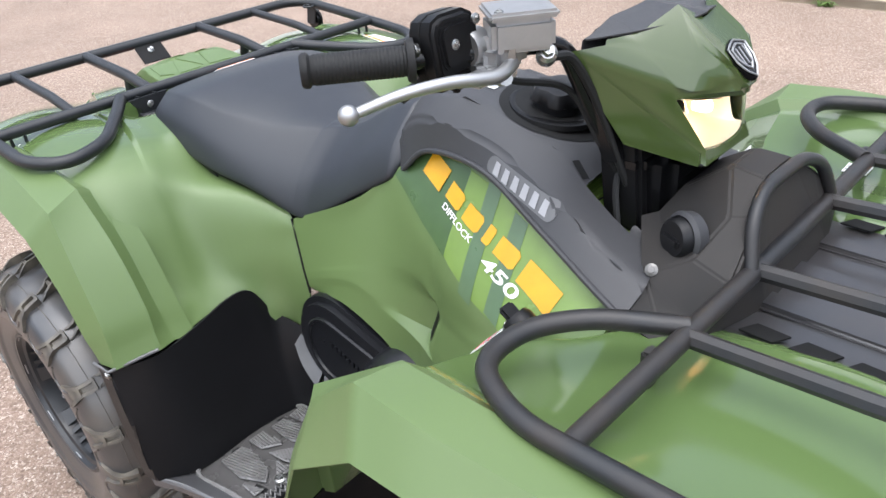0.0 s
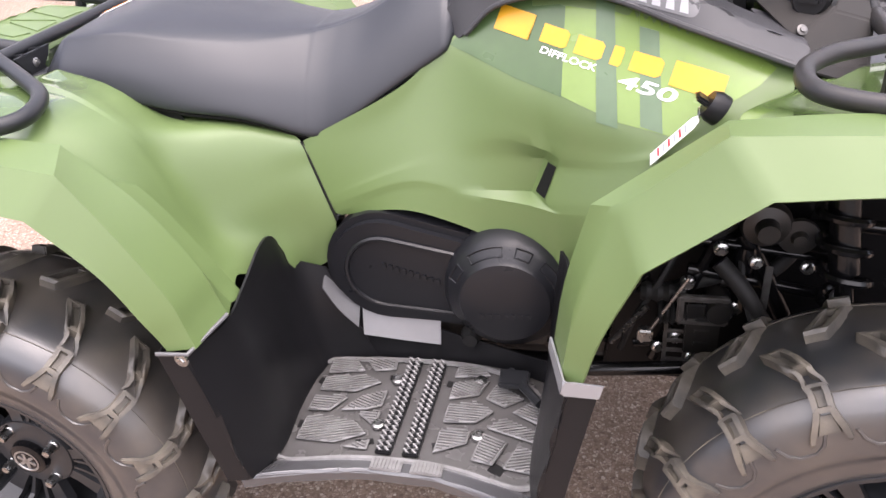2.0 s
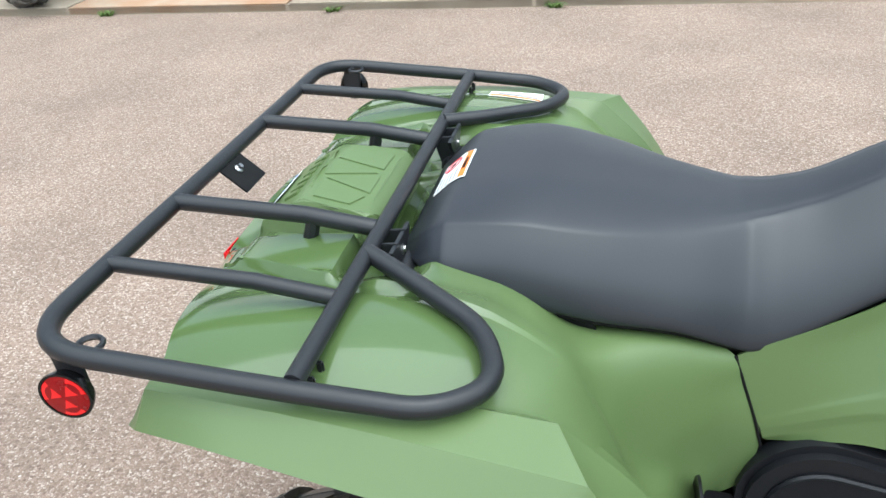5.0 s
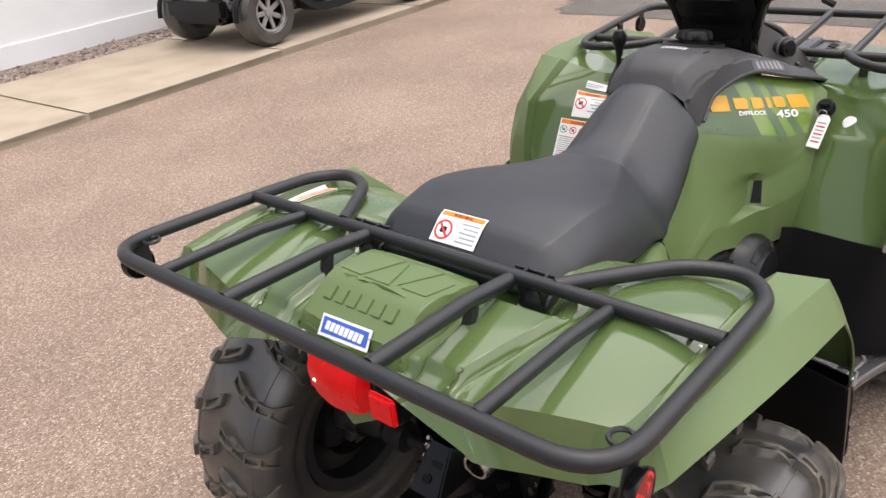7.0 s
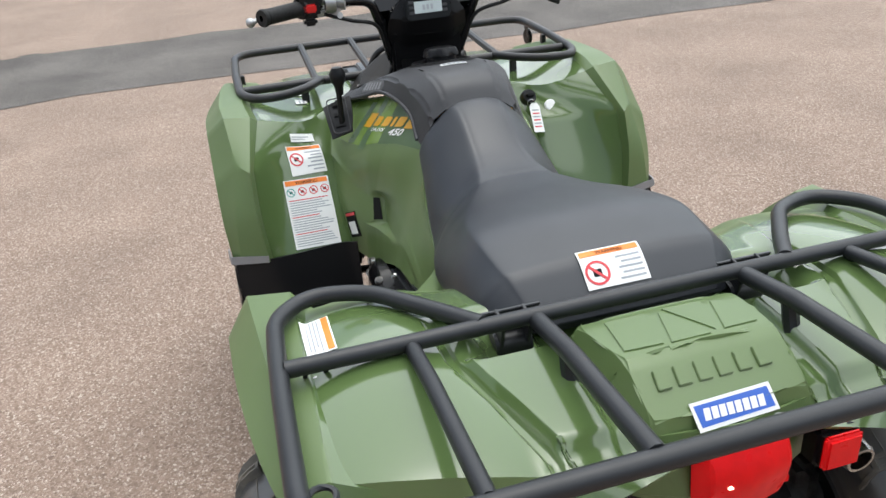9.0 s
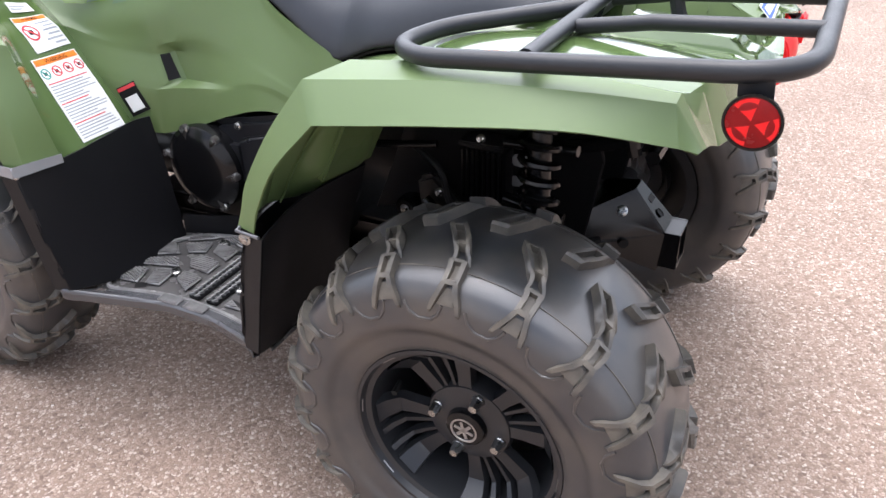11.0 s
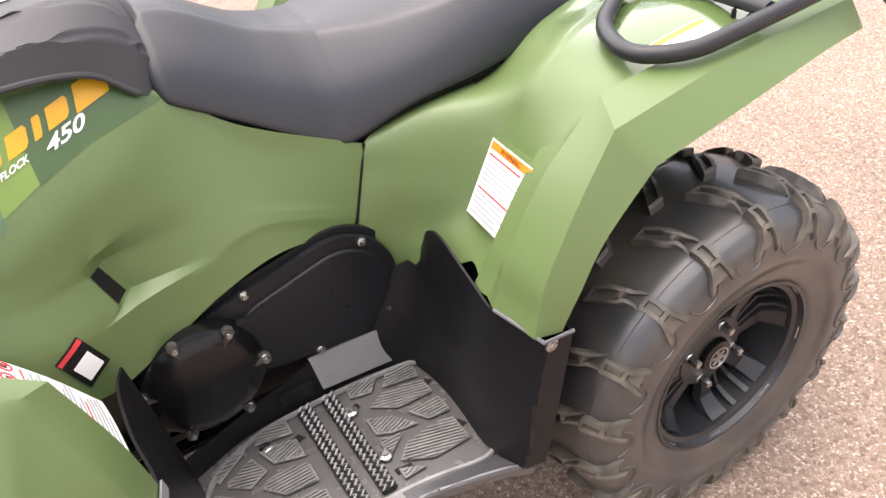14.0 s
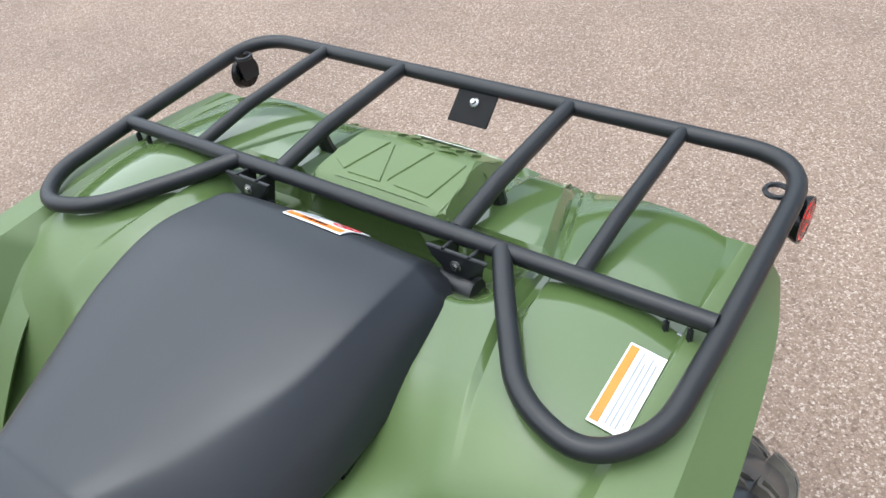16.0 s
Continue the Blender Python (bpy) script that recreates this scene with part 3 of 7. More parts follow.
def deck_row(t):
    """A row of the deck, from the tail (0) to the start of the front slope (1)."""
    ys = deck_columns(-.905 * (1 - t) - .52 * t)
    xs = [along_line(TAIL_LINE, y) * (1 - t) - .52 * t for y in ys]
    return [(x, y, deck_height(x, y)) for x, y in zip(xs, ys)]


halves = []
for s in (1, -1):
    band = sheet([r[:4] + [(r[3][0], r[3][1] - .04, r[3][2] - .014)] for r in REAR], 10, 8, (1, 4), CREASE + (3,), thick=0.0, round_off=0)
    tray = sheet([deck_row(k / 64) for k in range(65)], 1, 1, (), (), thick=0.0, round_off=0)
    skirt = sheet([resampled(REAR[0][3:]), deck_row(0)], 5, 1, (), (), thick=0.0, round_off=0)
    slope = sheet([[(-.60, y, deck_height(-.60, y)) for y in deck_columns(-.60)], deck_row(1)] + [resampled([tuple(Vector(r[3]).lerp(Vector(r[2]), .4) + Vector((-.006, 0, -.004)))] + r[3:]) for r in REAR[4:]], 10, 1, (), (), thick=0.0, round_off=0)
    row = slope.verts.layers.float["row"]
    bmesh.ops.delete(slope, geom=[v for v in slope.verts if v[row] < .99], context="VERTS")
    bm = join(band, tray, skirt, slope)
    bmesh.ops.remove_doubles(bm, verts=bm.verts, dist=2e-4)
    halves.append(bm if s > 0 else flipped(bm))
rear_all = join(*halves)
bmesh.ops.remove_doubles(rear_all, verts=[v for v in rear_all.verts if abs(v.co.y) < 1e-4], dist=1e-5)
bmesh.ops.recalc_face_normals(rear_all, faces=rear_all.faces)
if sum(f.normal.z for f in rear_all.faces) < 0:
    bmesh.ops.reverse_faces(rear_all, faces=rear_all.faces[:])
rear_tree = skin(rear_all)
rear_fender = part("rear_fender", shell(rear_all, .003), green_two, atv, "olive green moulded plastic, glossy under the rack", split=30)
parted(rear_fender, lambda c, k: min(.452 - abs(c.y), (-.505 - c.x) * .04))


def laid(bm, tree):
    """Sets a flat piece down on a curved deck."""
    for v in bm.verts:
        h = tree.ray_cast(Vector((v.co.x, v.co.y, 1.6)), Vector((0, 0, -1)))
        if h[0] is not None:
            v.co.z += h[0].z
    return bm


# side panels: tank shroud and flank between the seat and the footwell
FLANK = [
    [(-.213, .166, .722), (-.05, .142, .802), (.03, .116, .868), (.12, .098, .926), (.185, .112, .932), (.25, .128, .932), (.37, .158, .900), (.46, .186, .874), (.515, .204, .858)],
    [(-.204, .172, .697), (-.048, .150, .765), (.036, .128, .845), (.12, .158, .832), (.175, .180, .818), (.230, .206, .805), (.35, .240, .790), (.44, .252, .805), (.505, .25, .832)],
    [(-.18, .183, .632), (-.045, .178, .69), (.045, .170, .722), (.12, .182, .740), (.190, .203, .729), (.212, .214, .722), (.30, .248, .735), (.385, .275, .765), (.46, .295, .785)],
    [(-.178, .184, .627), (-.0445, .182, .682), (.046, .177, .70), (.12, .182, .709), (.184, .187, .709), (.208, .212, .706), (.295, .250, .722), (.377, .276, .750), (.450, .296, .770)],
    [(-.172, .186, .615), (-.042, .189, .664), (.048, .192, .656), (.12, .192, .655), (.164, .190, .654), (.190, .222, .651), (.275, .262, .672), (.345, .284, .697), (.415, .30, .715)],
    [(-.168, .187, .60), (-.04, .191, .652), (.05, .195, .647), (.12, .207, .645), (.166, .219, .644), (.21, .236, .640), (.27, .265, .655), (.34, .287, .68), (.41, .30, .70)],
    [(-.160, .184, .595), (-.045, .200, .618), (.05, .205, .596), (.12, .215, .570), (.165, .225, .556), (.21, .238, .545), (.25, .262, .556), (.30, .29, .59), (.36, .30, .62)],
]
flank_trees, flanks = {}, {}
for s, side in ((1, "left"), (-1, "right")):
    bm = sheet(FLANK, 6, 8, (2, 3, 4, 5), (4, 5), thick=0.0, round_off=0)
    if s < 0:
        flipped(bm)
    outward(bm, s)
    flank_trees[s] = skin(bm)
    shell(bm, .003)
    flanks[s] = part("side_panel", bm, green, atv, "satin olive green flank panel with a small vent", split=28)
    # vent slot, the scoop that runs into it and its raised lip
    slot = film([(.204, .706), (.1905, .7075), (.1715, .659), (.187, .656)])
    part("vent_slot", pressed(slot, flank_trees[s], s, 0.0022), print_black, flanks[s])
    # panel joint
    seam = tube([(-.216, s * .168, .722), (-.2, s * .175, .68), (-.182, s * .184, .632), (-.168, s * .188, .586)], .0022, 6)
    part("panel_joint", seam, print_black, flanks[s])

# printed films on the flanks: dark wedge, lime fields with grey stripes, a yellow block mark of six shapes
for s in (1, -1):
    f, tr = flanks[s], flank_trees[s]
    low = .024 if s > 0 else 0
    part("dark_film", pressed(film([(.035, .865), (.07, .897), (.13, .928), (.21, .936), (.21, .81 + low), (.14, .828 + low)]), tr, s, .0008), decal_dark, f, "dark green printed film")
    part("lime_film", pressed(film([(.21, .936), (.29, .93), (.38, .905), (.46, .880), (.498, .862), (.47, .838), (.40, .80), (.36, .776 + low), (.29, .786 + low), (.21, .812 + low)]), tr, s, .0008), decal_lime, f, "lime green printed film")
    for x in (.265, .325):
        part("stripe", pressed(film([(x - .012, .93 - (x - .265) * .25), (x + .014, .924 - (x - .265) * .25), (x + .026, .778 + low), (x - .004, .784 + low)]), tr, s, .0016), decal_grey, f)
    if s < 0:
        o, d = Vector((.105, 0, .893)), Vector((.335, 0, -.075))
    else:
        o, d = Vector((.312, 0, .852)), Vector((-.232, 0, .048))
    L = d.length
    u, up = d.normalized(), Vector((0, 0, 1))
    slant = u * (0.030 if s < 0 else 0.022)

    def spot(a, b):
        p = o + u * a * L + (up + slant * 12) * b
        return (p.x, p.z)

    def glyph(quads, name="mark", mat=yellow, lift=.0024):
        bms = [pressed(film([spot(*q) for q in Q], 2), tr, s, lift) for Q in quads]
        part(name, join(*bms), mat, f)

    h = .0235 if s < 0 else .021
    for a, w, lo, hi, bite in ((0, .16, -.004, h + .006, 1), (.205, .115, 0, h, 0), (.355, .115, 0, h, 0), (.505, .045, 0, h, 0), (.585, .125, 0, h, 0), (.75, .20, -.003, h + .003, 1)):
        m = (lo + hi) / 2
        edge = [(a + w, lo), (a + w * .66, m), (a + w, hi)] if bite else [(a + w, lo + .004), (a + w, hi - .004), (a + w * .86, hi)]
        glyph([[(a, lo)] + ([] if bite else [(a + w * .86, lo)]) + edge + [(a, hi)]])
    # the model figures and the words below the mark
    def words(text, size, a, b, stretch):
        bm = letters(text, size, 0.0, 0.25, size * .02)
        x, z = spot(a, b)
        for v in bm.verts:
            q = Vector((x, 0, z)) + u * v.co.x * stretch + (up + slant * 4) * v.co.y
            v.co = (q.x, 0, q.z)
        part("lettering", pressed(bm, tr, s, .0028), white, f, "white printed lettering")
    if s < 0:
        words("DIFFLOCK", .0125, .22, -.0135, 1.45)
        words("450", .022, .56, -.0215, 2.4)
    else:
        words("DIFFLOCK", .0095, .22, -.011, 1.25)
        words("450", .02, .55, -.018, 1.8)

# front fenders: outer band, leg and rear face in one moulding each side
FRONT = [
    [(.950, .452, .765), (.945, .432, .80), (.945, .405, .808), (.97, .30, .80), (.97, .17, .80)],
    [(.915, .476, .80), (.905, .456, .850), (.90, .42, .85), (.93, .30, .845), (.93, .17, .845)],
    [(.75, .540, .848), (.75, .508, .893), (.75, .452, .886), (.75, .32, .858), (.75, .175, .86)],
    [(.560, .566, .857), (.53, .526, .899), (.53, .468, .898), (.545, .335, .852), (.565, .19, .846)],
    [(.440, .567, .848), (.400, .520, .894), (.405, .458, .885), (.44, .335, .846), (.505, .255, .84)],
    [(.323, .566, .758), (.299, .510, .806), (.266, .482, .793), (.345, .41, .775), (.375, .295, .768)],
    [(.284, .566, .668), (.256, .532, .692), (.238, .484, .688), (.283, .412, .66), (.30, .294, .66)],
    [(.262, .56, .586), (.238, .543, .583), (.223, .475, .579), (.24, .412, .58), (.253, .292, .575)],
]
IN = [(0, 0, -.010)] * 4 + [(.01, 0, -.008)] + [(.014, 0, 0)] * 3
FRONT = [r[:3] + [tuple(Vector(r[2]).lerp(Vector(r[3]), .14) + Vector(d))] + r[3:] for r, d in zip(FRONT, IN)]
FRONT = [r + [(r[-1][0] + .02, r[-1][1] - .06, r[-1][2] - .03)] for r in FRONT]
front_trees, front_fenders = {}, {}
for s in (1, -1):
    bm = sheet(FRONT, 10, 8, (1, 4, 5), (1, 2, 3), thick=0.0, round_off=0)
    if s < 0:
        flipped(bm)
    outward(bm, s, "z")
    front_trees[s] = skin(bm)
    shell(bm, .003)
    front_fenders[s] = part("front_fender", bm, green_two, atv, "olive green moulded plastic, glossy on the inner side", split=30)
    parted(front_fenders[s], lambda c, k: (k - 2.96) * .02)

# seat
SEAT = [  # x, middle height, half width of the top, its edge height, half width below, bottom height, rounding of the edge
    (-.668, .842, .13, .842, .15, .832, .004), (-.657, .857, .138, .853, .162, .831, .008), (-.632, .881, .149, .876, .188, .8305, .010), (-.610, .899, .157, .893, .200, .830, .011), (-.585, .907, .163, .899, .208, .826, .012),
    (-.50, .919, .170, .907, .215, .806, .013), (-.40, .905, .158, .893, .211, .784, .015), (-.30, .886, .118, .876, .192, .764, .016),
    (-.222, .878, .078, .872, .171, .732, .014), (-.20, .879, .069, .874, .166, .725, .013), (-.178, .882, .063, .877, .161, .725, .012), (-.155, .888, .058, .883, .157, .736, .012), (-.11, .905, .053, .899, .15, .765, .011), (-.03, .950, .050, .944, .136, .815, .010), (.012, .964, .052, .956, .130, .840, .010), (.025, .958, .058, .950, .128, .848, .010), (.034, .944, .070, .936, .122, .854, .008), (.044, .915, .086, .908, .104, .872, .004)]
rows = []
for x, zt, wt, ze, wl, zl, r in SEAT:
    low, side, edge, top = Vector((x, wl, zl + .012)), Vector((x, wl * .66 + wt * .34 + .004, ze * .52 + zl * .48)), Vector((x, wt, ze)), Vector((x, wt * .45, zt - .001))
    half = [(x, wl - .012, zl), tuple(low), tuple(side), tuple(edge + (side - edge).normalized() * min(r, (side - edge).length * .45)), tuple(edge + (top - edge).normalized() * min(r, (top - edge).length * .6)), tuple(top)]
    rows.append(half + [(x, 0, zt)] + [(a, -b, c) for a, b, c in reversed(half)])
bm = sheet(rows, 8, 6, (), (), thick=0.0, round_off=0)
for end in (0, -1):
    ring = [v for v in bm.verts if abs(v.co.x - SEAT[end][0]) < 1e-5]
    if len(ring) > 3:
        bmesh.ops.contextual_create(bm, geom=ring)
seat_tree = skin(bm)
seat = part("seat", bm, vinyl, atv, "smooth black vinyl saddle", split=60)
for s in (1, -1):
    # black line drawn for the shaded gap under the seat edge
    gap_line = tube(line([(x, s * (wl - .010), zl - .001) for x, _, _, _, wl, zl, _ in SEAT[1:]], 6), .0035, 6)
    part("seat_gap_line", gap_line, print_black, seat)

base = [[(x, w, z0), (x, w, z1), (x, 0, z1)] for x, w, z0, z1 in ((-.60, .14, .78, .838), (-.40, .135, .74, .815), (-.20, .125, .64, .795), (-.05, .118, .62, .845), (.045, .10, .62, .895))]
part("seat_base", sheet(both(base), 2, 2, (), (1, 3), .003, 0), plastic, atv, "black seat base")

# tank cover
TANK = [
    [(.030, .108, .856), (.030, .096, .924), (.029, .058, .950), (.028, 0, .956)],
    [(.06, .121, .882), (.06, .099, .955), (.06, .063, .987), (.06, 0, .993)],
    [(.12, .122, .928), (.12, .112, .972), (.12, .07, 1.002), (.12, 0, 1.007)],
    [(.25, .149, .942), (.25, .134, .974), (.25, .078, .992), (.25, 0, .996)],
    [(.37, .182, .907), (.37, .157, .941), (.36, .088, .956), (.36, 0, .958)],
    [(.46, .210, .880), (.455, .176, .906), (.44, .105, .916), (.43, 0, .918)],
    [(.525, .228, .860), (.53, .19, .882), (.51, .12, .89), (.50, 0, .89)],
]
bm = sheet(both(TANK), 6, 5, (), (1, 2, 4, 5), thick=0.0, round_off=0.008)
bmesh.ops.recalc_face_normals(bm, faces=bm.faces)
tank_tree = skin(bm)
bmesh.ops.delete(bm, geom=[v for v in bm.verts if v.co.x > .392 and abs(v.co.y) < .11], context="VERTS")
shell(bm, .003)
tank_edge = [(x, y + .001, z - .001) for x, y, z in [r[0] for r in TANK[1:]]]
tank = part("tank_cover", bm, plastic_grey, atv, "charcoal grey textured plastic tank cover")
for s in (1, -1):
    part("tank_trim", tube(line([(x, s * y, z) for x, y, z in tank_edge], 6), .0045, 8), plastic_grey, tank)
part("seam_filler", box(.03, 0, .89, .036, .15, .11, .02), pod_black, tank)

# fuel cap in its recessed collar, and the pale mark plates on the tank
cap_at = Matrix.Translation((.268, 0, .990)) @ Matrix.Rotation(radians(9), 4, "Y")
part("fuel_collar", lathe([(.072, -.004), (.070, .003), (.064, .004), (.058, .001), (.05, .0)], 40, "Z"), pod_black, tank, place=cap_at)
knob = lathe([(0, .03), (.026, .03), (.034, .028), (.038, .022), (.040, .010), (.036, .008), (.036, -.004)], 48, "Z")
for v in knob.verts:
    if v.co.z > .009:
        a = math.atan2(v.co.y, v.co.x)
        k = 1 + .09 * math.cos(6 * a)
        v.co.x, v.co.y = v.co.x * k, v.co.y * k
part("fuel_cap", knob, plastic, tank, "black ribbed screw cap", place=cap_at @ Matrix.Translation((0, 0, .003)))


def oval(c, along, L, H, n=8):
    """Outline of a long rounded plate, in x and z."""
    (cx, cz), a = c, math.atan2(along[1], along[0])
    pts = [(L / 2 - H / 2 + H / 2 * math.cos(t), H / 2 * math.sin(t)) for t in [-math.pi / 2 + math.pi * k / n for k in range(n + 1)]]
    pts += [(-x, -z) for x, z in pts]
    return [(cx + x * math.cos(a) - z * math.sin(a), cz + x * math.sin(a) + z * math.cos(a)) for x, z in pts]


for s in (1, -1):
    along = Vector((.12, 0, -.029)).normalized()
    mid = Vector((.325, 0, .9395))
    plate = pressed(film(oval((mid.x, mid.z), (along.x, along.z), .135, .023)), tank_tree, s, .0012)
    part("name_plate", plate, plate_grey, tank, "grey oval mark plate with pale bars")
    for k in range(6):
        c = mid + along * (-.047 + k * .0188)
        bar = film([(c.x + along.x * a - along.z * b * .2, c.z + along.z * a + b) for a, b in ((-.006, -.008), (.006, -.008), (.0045, .008), (-.0045, .008))])
        part("bar", pressed(bar, tank_tree, s, .0026), pale_print, tank)


def on_top(bm, tree, lift):
    for v in bm.verts:
        h = tree.ray_cast(Vector((v.co.x, v.co.y, 1.6)), Vector((0, 0, -1)))
        if h[0] is not None:
            v.co.z = h[0].z + lift
    return bm


def grid(x0, x1, y0, y1, n=6):
    bm = bmesh.new()
    bmesh.ops.create_grid(bm, x_segments=n, y_segments=n, size=.5)
    return moved(bm, Matrix.Translation(((x0 + x1) / 2, (y0 + y1) / 2, 0)) @ Matrix.Diagonal((x1 - x0, y1 - y0, 1, 1)))


part("label_plate", on_top(grid(.155, .175, -.03, .03), tank_tree, .0015), white, tank, "small pale label with bars")
for k in range(5):
    part("bar", on_top(grid(.158, .172, -.026 + k * .011, -.018 + k * .011, 2), tank_tree, .0028), print_grey, tank)

# the recess is not modelled; its shade is a flat black disc
disc = lathe([(.0001, 0), (.03, 0), (.055, 0), (.084, 0)], 48, "Z")
part("cap_recess_shade", on_top(moved(disc, Matrix.Translation((.268, 0, 0))), tank_tree, .0012), print_black, tank, "flat black disc for the shaded recess round the fuel cap")
part("well_wall", sheet([[(.385, -.125, .90), (.385, .125, .90)], [(.39, -.12, .80), (.39, .12, .80)], [(.56, -.12, .80), (.56, .12, .80)]], 2, 2, (1,), (), .003), print_black, tank, "black open well round the steering stem")
for s in (1, -1):
    part("slot", on_top(moved(grid(-.016, .016, -.005, .005, 3), Matrix.Translation((.372, s * .092, 0)) @ Matrix.Rotation(s * .5, 4, "Z")), tank_tree, .002), print_black, tank)
# black faceted cowl below the headlight, with the power socket
COWL = {"a": (.468, .099, .918), "b": (.515, .168, .886), "c": (.548, .196, .856), "d": (.500, .050, .950), "e": (.545, .032, .982), "f": (.590, .036, .978), "g": (.604, .078, .948), "h": (.578, .098, .950),
        "i": (.532, .084, .944), "m": (.562, .146, .912), "j": (.612, .150, .898), "k": (.606, .190, .850), "l": (.632, .092, .850), "o": (.488, .085, .922), "p": (.520, .128, .914), "w": (.531, .227, .857), "y": (.610, .235, .836)}
cowl = part("cowl", facets(COWL, ["a o p b", "o d i", "o i p", "i h m p", "p m b", "d e i", "e h i", "e f g h", "h g j m", "b m j k", "b k c", "b c w", "c k y w", "j l k", "g l j", "f l g", "f f' l' l", "e e' f' f", "d d' e' e"], .003, .003), cowl_black, atv,
            "dusty black faceted plastic cowl", split=14)
for s in (1, -1):
    bolt((.523, s * .166, .893), (.3, s * .7, .6), .006, .003, dark_alloy, cowl)
    bolt((.563, s * .135, .828), (0, 0, 1), .008, .006, steel, cowl)
sock = frame3((.541, -.118, .922), (.75, -.35, 0), (-.1, .2, 1))
part("socket_cover", join(lathe([(0, .024), (.021, .024), (.024, .02), (.025, -.01)], 28, "Z"), box(0, -.002, .024, .03, .012, .008, .003)), plastic, cowl,
     "round black socket cap", place=sock)
part("socket_ring", lathe([(.029, -.006), (.031, .008), (.026, .012), (.025, -.006)], 28, "Z"), plastic_grey, cowl, place=sock)

# front cargo deck between the fenders, with slots
DECK = [[(.60, .19, .842), (.60, .1, .846), (.60, 0, .848)], [(.75, .185, .85), (.75, .1, .85), (.75, 0, .85)], [(.95, .18, .845), (.95, .1, .846), (.95, 0, .846)], [(1.0, .18, .80), (1.0, .1, .80), (1.0, 0, .80)]]
fdeck = part("front_deck", sheet(both(DECK), 4, 4, (2,), (), .004), deck_black, atv, "black moulded front cargo deck")
for s in (1, -1):
    for k in range(5):
        part("slot", moved(slab([(-.024, -.010), (.014, -.012), (.026, .010), (-.012, .012)], -.001, .0015, 0), Matrix.Translation((.655 + k * .055, s * .150, .853))), print_black, fdeck)
for y in (-.085, 0, .085):
    part("rib", box(.79, y, .850, .33, .038, .012, .005, seg=3), deck_black, fdeck)

# racks: bent tubes, rungs and tabs
rear_rack = part("rear_rack", tube(rounded(
    [(-.688, .225, .882), (-.63, .262, .876), (-.515, .345, .866), (-.488, .43, .862), (-.545, .482, .866), (-.70, .487, .878), (-1.0, .487, .900), (-1.0, -.487, .900), (-.70, -.487, .878), (-.545, -.482, .866), (-.488, -.43, .862), (-.515, -.345, .866), (-.63, -.262, .876), (-.688, -.225, .882)],
    .085, 7), .0123, 12), powder, atv, "black powder-coated tubular rear rack")
part("cross_bar", tube([(-.69, -.478, .880), (-.69, .478, .880)], .0115, 12), powder, rear_rack)
for y in (-.321, -.153, .153, .321):
    r = .0105 if abs(y) > .2 else .0125
    part("rung", tube([(-.995, y, .902), (-.80, y, .892), (-.70, y, .877)], r, 10), powder, rear_rack)
